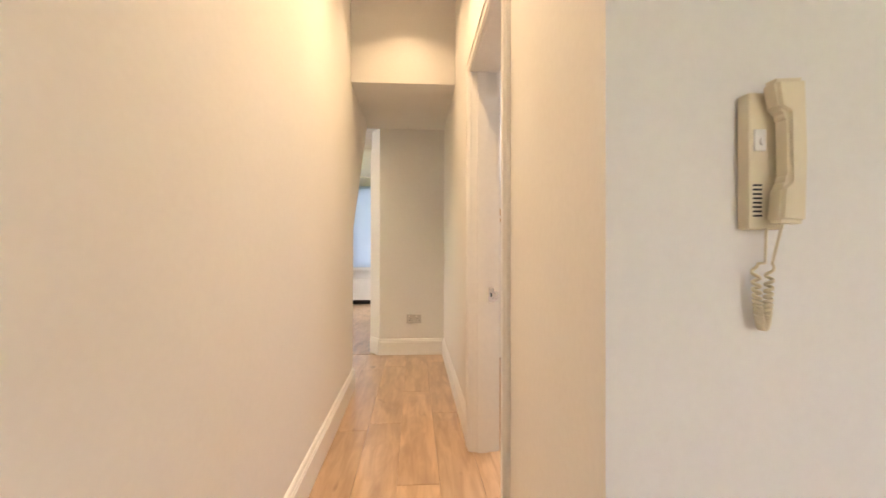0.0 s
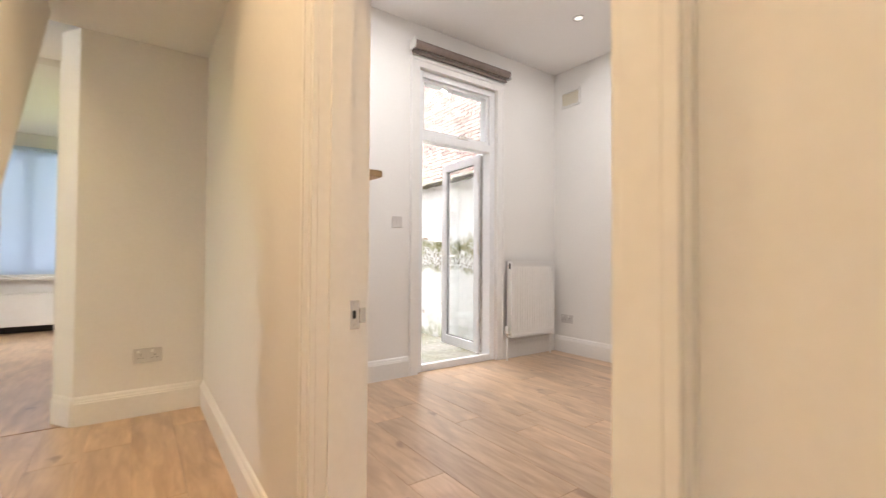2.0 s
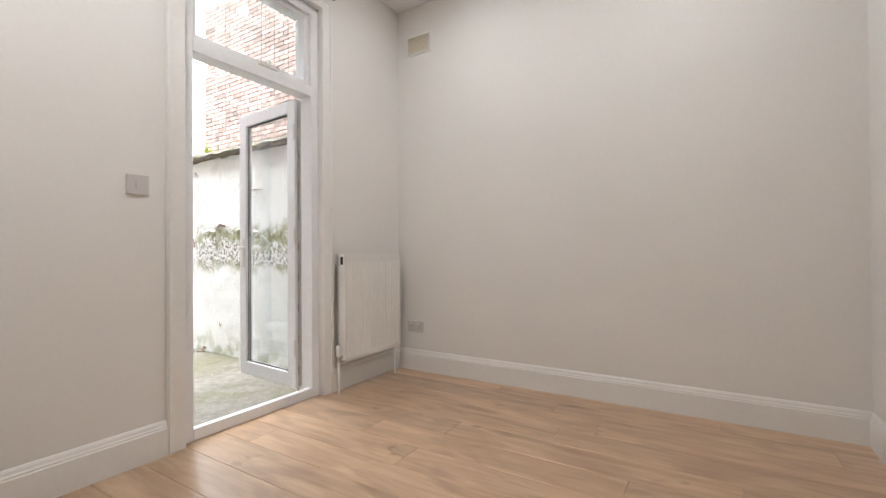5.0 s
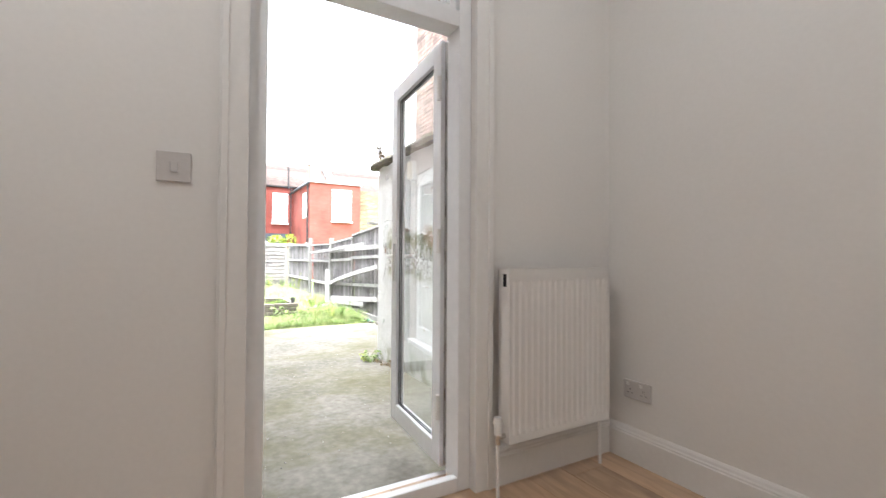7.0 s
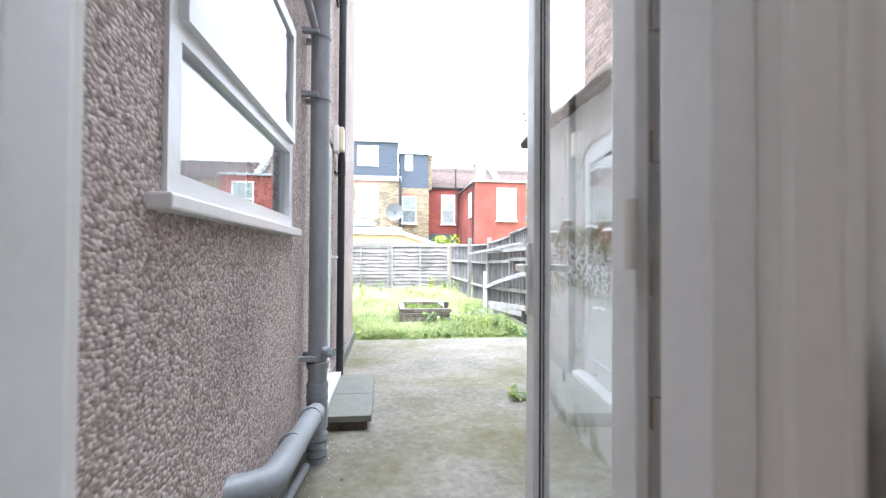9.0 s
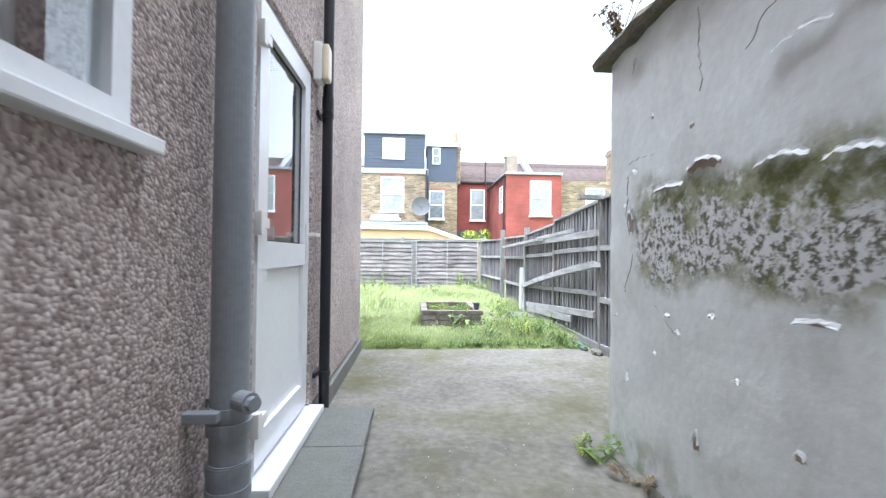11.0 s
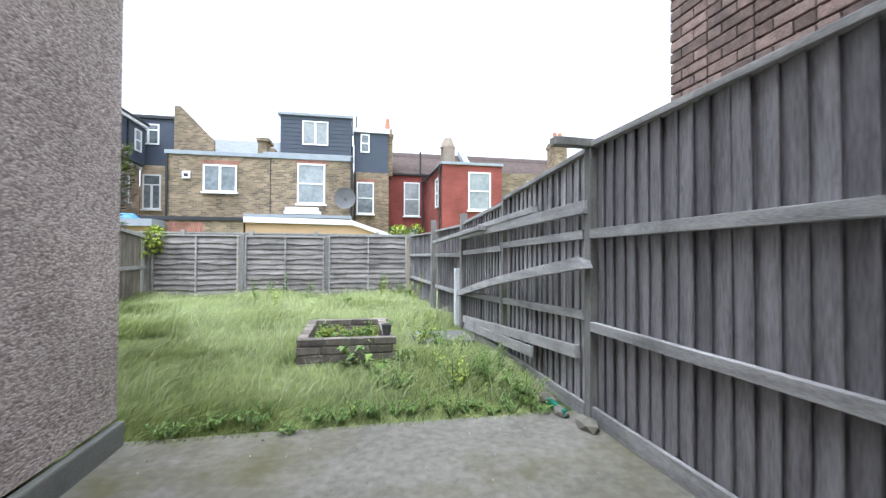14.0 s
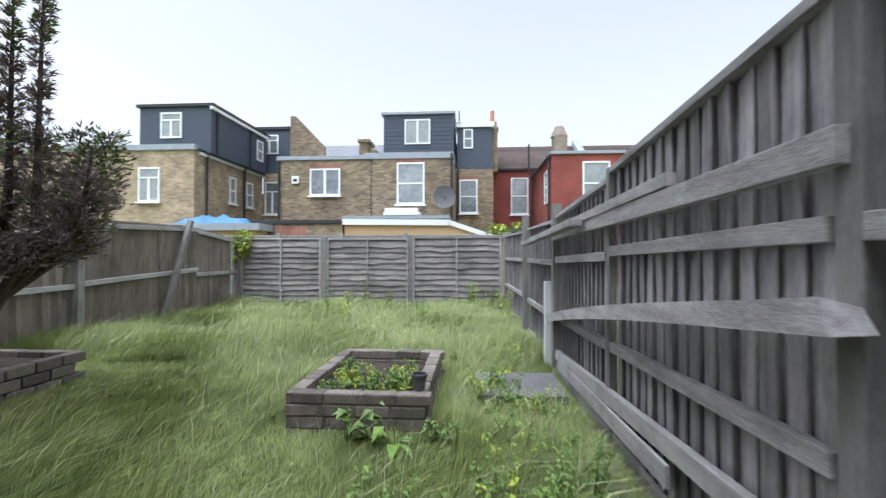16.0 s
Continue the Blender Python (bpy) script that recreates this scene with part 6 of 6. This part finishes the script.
WPANE = mat("curtained_window_glass", (0.2, 0.225, 0.235), (0.36, 0.385, 0.39), 0.08, 1.2, 6, 0.0, coat=1.0)
DPANE = mat("dark_window_glass", (0.1, 0.12, 0.13), (0.22, 0.25, 0.27), 0.06, 1.5, 6, 0.0, coat=1.0)
ORANGE = mat("tan_render", (0.5, 0.34, 0.19), (0.58, 0.4, 0.24), 0.85, 1, 20, 0.2)
BLUE = mat("blue_tarpaulin", (0.03, 0.14, 0.3), (0.07, 0.22, 0.4), 0.5, 3, 20, 0.5)
POTM = mat("terracotta_pot", (0.4, 0.17, 0.1), (0.5, 0.23, 0.14), 0.85)
GUTTER = mat("black_gutter", (0.02, 0.02, 0.022), (0.035, 0.035, 0.04), 0.5)


def window(parent, x0, x1, z0, z1, m, style="sash", pane=None, sill=True, arch=False):
    """A window facing local -y at y=0, set on a wall by the pose m."""
    pane = pane or WPANE
    w = 0.07
    if style == "sash":
        zm = (z0 + z1) / 2
        ops = [(x0 + w, x1 - w, z0 + w, zm - 0.03), (x0 + w, x1 - w, zm + 0.03, z1 - w)]
    elif style == "double":
        xm = (x0 + x1) / 2
        ops = [(x0 + w, xm - 0.05, z0 + w, z1 - w), (xm + 0.05, x1 - w, z0 + w, z1 - w)]
    else:
        xm, zt = (x0 + x1) / 2, z1 - (z1 - z0) * 0.3
        ops = [(x0 + w, xm - 0.05, z0 + w, zt - 0.03), (xm + 0.05, x1 - w, z0 + w, zt - 0.03), (x0 + w, x1 - w, zt + 0.03, z1 - w)]
    fr = part("window", wall_mesh("x", x0, x1, -0.05, 0.03, z0, z1, ops), M["upvc"], parent)
    fr.matrix_basis = m
    for a, b, c, d in ops:
        part("pane", boxes((a - 0.01, -0.02, c - 0.01, b + 0.01, -0.008, d + 0.01)), pane, fr)
    if sill:
        part("sill", boxes((x0 - 0.06, -0.13, z0 - 0.07, x1 + 0.06, 0.0, z0), bevel=0.008), M["upvc"], fr)
    if arch:
        part("lintel", boxes((x0 - 0.08, -0.012, z1, x1 + 0.08, 0.004, z1 + 0.17)), REDTRIM, fr)
    return fr


def pipe_part(name, parent, a, b, r=0.045, material=None):
    bm = bmesh.new()
    rod(bm, a, b, r, seg=10)
    return part(name, bm, material or GUTTER, parent)


# centre pair in yellow stock brick
hy = thing("terraced_house", "yellow brick terraced house with dark clad loft dormers", "house", "terraced houses")
part("wall", boxes((-4.35, 25.8, -0.3, 2.86, 32.0, 4.82)), STOCK, hy)
part("wall", boxes((2.86, 29.0, -0.3, 4.62, 33.0, 5.0)), STOCK, hy)
part("parapet", boxes((-4.4, 25.74, 4.82, -0.75, 26.1, 4.98), (-0.75, 25.74, 4.82, 2.9, 26.1, 5.07), bevel=0.01), LEAD, hy, "grey lead-capped parapet")
bm = bmesh.new()
vs = [bm.verts.new(p) for p in ((-5.0, 28.0, 4.9), (2.8, 28.0, 4.9), (2.8, 32.0, 7.0), (-5.0, 32.0, 7.0), (2.8, 36.0, 4.9), (-5.0, 36.0, 4.9))]
bm.faces.new((vs[0], vs[1], vs[2], vs[3])), bm.faces.new((vs[3], vs[2], vs[4], vs[5]))
bm.faces.new((vs[1], vs[4], vs[2])), bm.faces.new((vs[0], vs[3], vs[5])), bm.faces.new((vs[0], vs[5], vs[4], vs[1]))
part("roof", bm, mat("grey_slate_roof", (0.14, 0.15, 0.16), (0.22, 0.23, 0.25), 0.7, 4, 30, 0.3), hy, "grey slate roof")
dm = part("dormer", boxes((-0.6, 28.9, 5.0, 2.75, 32.0, 7.62)), CLAD, hy, "dark blue clad loft dormer")
for i in range(12):
    part("cladding_joint", boxes((-0.6, 28.892, 5.2 + i * 0.2, 2.75, 28.9, 5.212 + i * 0.2)), GUTTER, dm)
part("dormer_edge", boxes((-0.72, 28.8, 7.62, 2.82, 32.0, 7.74), bevel=0.01), LEAD, dm)
window(hy, 0.41, 1.64, 6.2, 7.39, pose(0, 28.9, 0), "double", sill=False)
d2 = part("dormer", boxes((2.9, 29.4, 4.95, 4.6, 32.0, 7.1)), CLAD, hy)
part("dormer_edge", boxes((2.85, 29.3, 7.1, 4.68, 32.0, 7.35), bevel=0.01), M["upvc"], d2, "white fascia")
window(hy, 3.2, 3.66, 6.08, 7.03, pose(0, 29.4, 0), "sash", DPANE, sill=False)
window(hy, -3.0, -1.73, 3.35, 4.46, pose(0, 25.8, 0), "double", DPANE, arch=True)
window(hy, 0.6, 1.73, 2.97, 4.66, pose(0, 25.8, 0), "sash", WPANE, arch=True)
window(hy, 3.02, 3.88, 2.9, 4.5, pose(0, 29.0, 0), "sash", DPANE, arch=True)
part("ledge", boxes((0.15, 25.3, 2.5, 1.6, 25.8, 2.62), (0.2, 25.35, 2.62, 1.5, 25.8, 2.78), bevel=0.02), M["upvc"], hy, "white stepped ledge")
part("vent_box", boxes((-3.75, 25.72, 3.85, -3.45, 25.8, 4.15), bevel=0.01), M["upvc"], hy)
part("vent_hole", boxes((-3.68, 25.715, 3.93, -3.52, 25.725, 4.05)), GUTTER, hy)
pipe_part("downpipe", hy, (-4.3, 25.74, 0), (-4.3, 25.74, 4.8))
pipe_part("downpipe", hy, (2.82, 25.72, 0), (2.82, 25.72, 5.0), 0.05)
pipe_part("downpipe", hy, (2.95, 28.9, 2.6), (2.95, 28.9, 5.0))
pipe_part("vent_pipe", hy, (3.0, 29.2, 7.3), (3.0, 29.2, 7.85), 0.03)
pipe_part("cable", hy, (-0.45, 25.77, 2.4), (-0.45, 25.77, 4.8), 0.012)
bm = boxes((-0.95, 25.78, 4.98, -0.6, 26.6, 5.5))
box(bm, -1.0, 25.7, 5.5, -0.5, 26.7, 5.62)
box(bm, -0.6, 25.9, 5.0, -0.3, 26.4, 5.25)
part("parapet_stub", bm, STOCK, hy)
ch = part("chimney", boxes((4.35, 29.6, 5.0, 4.85, 31.0, 7.2), (4.3, 29.55, 7.0, 4.9, 31.05, 7.15), (4.38, 29.65, 7.2, 4.82, 30.9, 7.45)), STOCK, hy)
for y, h in ((29.8, 0.55), (30.4, 0.45)):
    bm = bmesh.new()
    rod(bm, (4.6, y, 7.4), (4.6, y, 7.45 + h), 0.11, 0.09, seg=12)
    part("chimney_pot", bm, POTM, ch)
bm = bmesh.new()
for k in range(9):
    r0, r1 = 0.05 * k, 0.05 * (k + 1)
    for s in range(20):
        a0, a1 = s * math.pi / 10, (s + 1) * math.pi / 10
        q = [(r0 * math.cos(a0), 0.5 * r0 * r0, r0 * math.sin(a0)), (r1 * math.cos(a0), 0.5 * r1 * r1, r1 * math.sin(a0)), (r1 * math.cos(a1), 0.5 * r1 * r1, r1 * math.sin(a1)), (r0 * math.cos(a1), 0.5 * r0 * r0, r0 * math.sin(a1))]
        vv = [bm.verts.new(Vector((2.55, 25.5, 3.22)) + Vector((p[0], 0.08 - p[1], p[2]))) for p in (q if k else [q[0], q[1], q[2]])]
        bm.faces.new(vv)
bmesh.ops.remove_doubles(bm, verts=bm.verts, dist=1e-4)
dish = part("satellite_dish", bm, mat("grey_dish", (0.1, 0.1, 0.105), (0.16, 0.16, 0.165), 0.6), hy, "grey satellite dish")
pipe_part("dish_arm", dish, (2.55, 25.55, 3.22), (2.6, 25.15, 3.05), 0.02)
pipe_part("dish_bracket", dish, (2.55, 25.55, 3.22), (2.7, 25.8, 3.2), 0.025)
# single-storey extension with a white fascia, and the low brick wall beside it
ex = thing("house_extension", "tan rendered extension with white sloping fascia", "extension")
bm = bmesh.new()
out = [(-0.85, -0.3), (4.2, -0.3), (4.2, 1.5), (2.85, 2.0), (-0.85, 2.05)]
f0 = [bm.verts.new((x, 23.5, z)) for x, z in out]
f1 = [bm.verts.new((x, 25.3, z)) for x, z in out]
bm.faces.new(f0), bm.faces.new(f1[::-1])
for i in range(5):
    bm.faces.new((f0[i], f0[(i + 1) % 5], f1[(i + 1) % 5], f1[i]))
part("wall", bm, ORANGE, ex)
rail_between("fascia", (-0.9, 23.42, 2.09), (2.88, 23.42, 2.05), 0.2, 0.06, M["upvc"], ex)
rail_between("fascia", (2.84, 23.42, 2.06), (4.5, 23.42, 1.5), 0.16, 0.06, M["upvc"], ex)
part("roof_edge", boxes((-0.9, 23.4, 2.19, 2.85, 25.6, 2.3)), LEAD, ex)
lw = thing("garden_wall", "low brick wall with dark coping", "wall")
part("wall", boxes((-6.0, 23.4, -0.3, -0.9, 23.7, 2.02)), STOCK, lw)
part("coping", boxes((-6.0, 23.35, 2.02, -0.92, 23.75, 2.16), bevel=0.01), GUTTER, lw)
part("brick_arch", boxes((-3.3, 23.388, 1.4, -2.2, 23.4, 1.95)), REDTRIM, lw, "red brick blind arch")

# red painted pair
hr = thing("terraced_house", "red painted brick house under brown tiled roof", "house", "terraced houses")
part("wall", boxes((6.8, 26.0, -0.3, 9.6, 31.0, 4.95)), REDB, hr)
part("wall", boxes((4.62, 31.0, -0.3, 6.8, 33.0, 5.3)), REDB, hr)
part("wall", boxes((9.6, 26.4, -0.3, 15.0, 31.0, 4.75)), STOCK, hr)
part("coping", boxes((6.74, 25.92, 4.95, 9.66, 31.0, 5.07), bevel=0.01), LEAD, hr)
window(hr, 8.0, 9.07, 2.9, 4.65, pose(0, 26.0, 0), "sash", WPANE)
window(hr, 5.6, 6.5, 3.02, 4.92, pose(0, 31.0, 0), "sash", WPANE)
window(hr, 26.8, 27.6, 3.1, 4.5, pose(6.8, 54.4, 0, 0, 0, -90), "sash", WPANE, sill=False)
window(hr, 11.0, 12.0, 2.9, 4.4, pose(0, 26.4, 0), "sash", WPANE)
part("porch", boxes((4.7, 30.4, -0.3, 6.4, 31.0, 2.35)), CLAD, hr)
pipe_part("downpipe", hr, (6.72, 26.2, 0), (6.72, 26.2, 4.9))
pipe_part("downpipe", hr, (6.62, 30.6, 0), (6.62, 30.6, 5.2))
pipe_part("gutter", hr, (6.72, 26.0, 4.9), (6.62, 31.0, 4.9), 0.06)
pipe_part("gutter", hr, (4.62, 30.9, 5.32), (6.8, 30.9, 5.32), 0.06)
pipe_part("vent_pipe", hr, (6.5, 30.8, 5.2), (6.5, 30.8, 6.6), 0.05)
rf = part("roof", boxes((4.62, 30.9, 5.3, 16.0, 31.0, 5.32)), M["tile"], hr, "brown concrete tiled roof")
for i in range(9):
    bm = bmesh.new()
    box(bm, 4.62, 0, 0, 18.0, 0.42, 0.035, turn=pose(0, 30.85 + i * 0.3, 5.35 + i * 0.195, 33))
    part("tile_course", bm, M["tile"], rf)
part("roof_back", boxes((4.62, 33.4, 5.3, 18.0, 36.5, 7.0)), M["tile"], hr)
bm = bmesh.new()
box(bm, 7.5, 29.2, 5.0, 8.1, 30.0, 6.6)
rod(bm, (7.8, 29.6, 6.6), (7.8, 29.6, 7.1), 0.42, 0.2, seg=12)
part("chimney", bm, mat("rendered_chimney", (0.2, 0.16, 0.12), (0.3, 0.25, 0.2), 0.9, 3, 20, 0.4), hr, "tan rendered chimney stump")
rail_between("party_wall", (9.4, 30.9, 5.7), (9.4, 33.4, 7.3), 0.3, 0.35, LEAD, hr)
for x, y in ((13.2, 28.0), (15.0, 32.0)):
    c2 = part("chimney", boxes((x, y, 4.8, x + 0.7, y + 0.9, 6.9), (x - 0.06, y - 0.06, 6.6, x + 0.76, y + 0.96, 6.75)), STOCK, hr)
    for k in range(2):
        bm = bmesh.new()
        rod(bm, (x + 0.2 + k * 0.3, y + 0.4, 6.85), (x + 0.2 + k * 0.3, y + 0.4, 7.4), 0.12, 0.1, seg=12)
        part("chimney_pot", bm, POTM, c2)

# left house with the big loft conversion
hl = thing("terraced_house", "pale brick house with large dark loft conversion", "house", "terraced houses")
part("wall", boxes((-16.0, 24.5, -0.3, -7.1, 29.9, 5.0)), STOCK2, hl)
part("wall", boxes((-7.1, 30.0, -0.3, -4.5, 33.0, 5.1)), STOCK2, hl)
part("parapet", boxes((-16.0, 24.42, 5.0, -7.05, 24.75, 5.22), bevel=0.01), LEAD, hl)
part("loft", boxes((-9.75, 25.0, 5.0, -6.75, 29.6, 6.85)), CLAD, hl, "dark blue clad loft")
part("loft_edge", boxes((-9.85, 24.9, 6.85, -6.6, 29.7, 6.97), bevel=0.01), GUTTER, hl)
part("fascia", boxes((-6.74, 24.9, 6.72, -6.62, 29.6, 6.84)), M["upvc"], hl)
part("loft", boxes((-7.7, 30.0, 5.1, -5.6, 33.0, 7.35)), CLAD, hl)
part("loft_edge", boxes((-7.8, 29.9, 7.35, -5.5, 33.0, 7.5), bevel=0.01), GUTTER, hl)
window(hl, -8.85, -7.95, 5.6, 6.64, pose(0, 25.0, 0), "top", WPANE, sill=False)
window(hl, -9.36, -8.47, 2.99, 4.33, pose(0, 24.5, 0), "top", WPANE)
window(hl, -7.25, -6.3, 6.1, 7.1, pose(0, 30.0, 0), "top", DPANE, sill=False)
window(hl, -7.0, -6.2, 2.99, 4.67, pose(0, 30.0, 0), "top", DPANE)
mside = Matrix.Translation((-7.1, 0, 0)) @ pose(0, 0, 0, 0, 0, 90)
window(hl, 28.3, 28.9, 3.2, 4.4, mside, "sash", WPANE)
window(hl, 26.9, 27.4, 3.2, 4.4, mside, "sash", WPANE)
window(hl, 28.6, 29.2, 5.5, 6.5, Matrix.Translation((-6.75, 0, 0)) @ pose(0, 0, 0, 0, 0, 90), "sash", WPANE, sill=False)
part("fascia", boxes((-7.1, 24.7, 4.86, -6.98, 29.9, 5.0)), M["upvc"], hl)
pipe_part("gutter", hl, (-7.0, 24.6, 5.03), (-7.0, 29.9, 5.03), 0.06)
pipe_part("downpipe", hl, (-7.02, 25.2, 0), (-7.02, 25.2, 5.0))
pipe_part("downpipe", hl, (-7.0, 28.0, 0), (-7.0, 28.0, 5.0), 0.06)
pipe_part("downpipe", hl, (-6.7, 25.4, 5.0), (-6.7, 25.4, 6.8))
pipe_part("downpipe", hl, (-6.7, 28.0, 5.0), (-6.7, 28.0, 6.9))
bm = bmesh.new()
out = [(-5.55, 5.0), (-3.8, 5.0), (-3.8, 6.4), (-5.3, 7.95), (-5.55, 7.95)]
f0 = [bm.verts.new((x, 29.7, z)) for x, z in out]
f1 = [bm.verts.new((x, 29.93, z)) for x, z in out]
bm.faces.new(f0), bm.faces.new(f1[::-1])
for i in range(5):
    bm.faces.new((f0[i], f0[(i + 1) % 5], f1[(i + 1) % 5], f1[i]))
part("gable_wall", bm, STOCK, hl, "sloping brick gable end")
sh2 = thing("shed", "low shed roof with blue tarpaulin", "shed")
part("roof", boxes((-7.2, 22.4, 1.75, -3.4, 24.2, 1.98)), LEAD, sh2)
part("wall", boxes((-7.0, 22.6, -0.3, -3.6, 24.0, 1.75)), ORANGE, sh2)
tp = thing("tarpaulin", "crumpled blue tarpaulin on the shed roof", "tarpaulin")
bm = bmesh.new()
bmesh.ops.create_grid(bm, x_segments=30, y_segments=16, size=0.5)
for v in bm.verts:
    e = max(0.0, 1 - (2 * v.co.x) ** 4) * max(0.0, 1 - (2 * v.co.y) ** 4)
    v.co = Vector((-5.35 + v.co.x * 2.6, 23.2 + v.co.y * 1.2, 1.985 + e * (0.26 + 0.16 * noise.noise(Vector((v.co.x * 6, v.co.y * 6, 0))) + 0.08 * noise.noise(Vector((v.co.x * 16, v.co.y * 12, 4))))))
part("sheet", bm, BLUE, tp)

# distant roofs closing the skyline
bk = tagged(mesh_ob("backdrop_roofs", boxes((-45, 38, -0.3, 45, 44, 5.2)), M["tile"]), "plain distant roofs behind the terrace", "backdrop", kind="structure")

# ---------------------------------------------------------------- neighbour's brick wing
NB = mat("old_red_brick", (0.17, 0.12, 0.105), (0.36, 0.255, 0.22), 0.9, 14, 80, 0.5, vary=0.4, stain=(0.07, 0.065, 0.065), stain_scale=4, stain_amount=0.6)
MORTAR = mat("lime_mortar", (0.4, 0.38, 0.35), (0.52, 0.5, 0.46), 0.95, 20, 80, 0.4)
nw = thing("neighbour_house", "tall dark red brick rear wing next door", "house")
part("wall", boxes((5.31, 4.2, -0.3, 9.0, 9.78, 6.0)), MORTAR, nw)
part("roof", boxes((5.2, 4.1, 6.0, 9.1, 9.9, 6.2)), M["tile"], nw)

# grit and small stones on the patio, uncountable
rnd = random.Random(61)
bm = bmesh.new()
for k in range(420):
    x, y = (rnd.uniform(1.86, 4.3), rnd.uniform(4.5, 9.7)) if k % 3 else (WING_X + 0.04 + abs(rnd.gauss(0, 0.12)), rnd.uniform(4.5, 6.4))
    if x > 3.5 and y < 7.3:
        continue
    r = rnd.uniform(0.002, 0.007)
    rod(bm, (x, y, GROUND - 0.001), (x + rnd.uniform(-r, r), y + rnd.uniform(-r, r), GROUND + r), r, r * 0.5, seg=5)
tagged(mesh_ob("patio_grit", bm, mat("pale_grit", (0.2, 0.19, 0.17), (0.5, 0.48, 0.44), 0.9, 10, 60, 0.0, vary=0.5)), "scattered grit and tiny stones on the patio", "grit", kind="stuff")

# ---------------------------------------------------------------- floor boards, bricks: pieces last
rnd = random.Random(77)


def plank_mesh(w, l):
    bm = bmesh.new()
    box(bm, 0.0006, 0.0006, -0.008, w - 0.0006, l - 0.0006, 0)
    top = [e for e in bm.edges if all(v.co.z > -0.001 for v in e.verts)]
    bmesh.ops.bevel(bm, geom=top, offset=0.0012, segments=1, affect="EDGES")
    bmesh.ops.recalc_face_normals(bm, faces=bm.faces)
    me = bpy.data.meshes.new("plank")
    bm.to_mesh(me)
    bm.free()
    me.materials.append(M["laminate"])
    return me


planks = {}
for i in range(22):
    x = -0.63 + i * 0.192
    y = -2.5 - rnd.uniform(0, 1.2)
    while y < OUT_Y - 0.07:
        a, b = max(y, -2.5), min(y + 1.28, OUT_Y - 0.07)
        L = round(b - a, 3)
        if L > 0.02:
            if L not in planks:
                planks[L] = plank_mesh(0.192, L)
            share("plank", planks[L], FLOOR, pose(x, a, 0))
        y += 1.28

nbm = [brick_mesh(l, 0.05, 0.065, k, NB, 0.004) for k, l in enumerate((0.215, 0.102, 0.215, 0.102))]
count = 0
far = bmesh.new()
for c in range(58):
    z = 1.1 + c * 0.076
    y = 9.775
    head = c % 2
    while y > 6.6:
        l = 0.102 if head else 0.215
        if z < 3.35 and y > 7.6 and count < 300:
            share("brick", nbm[(1 if head else 0) + rnd.choice((0, 2))], nw, pose(5.31, y - l / 2, z, 0, 0, 90))
            count += 1
        else:
            box(far, 5.286, y - l, z, 5.325, y, z + 0.065)
        y -= l + 0.011
        head = 1 - head
ob = part("bricks", far, NB, nw)
ob["kind"] = "stuff"

for ob in bpy.data.objects:
    if ob.name.split(".")[0] == "pane" and M["glass"].name in ob.data.materials:
        ob.visible_shadow = False
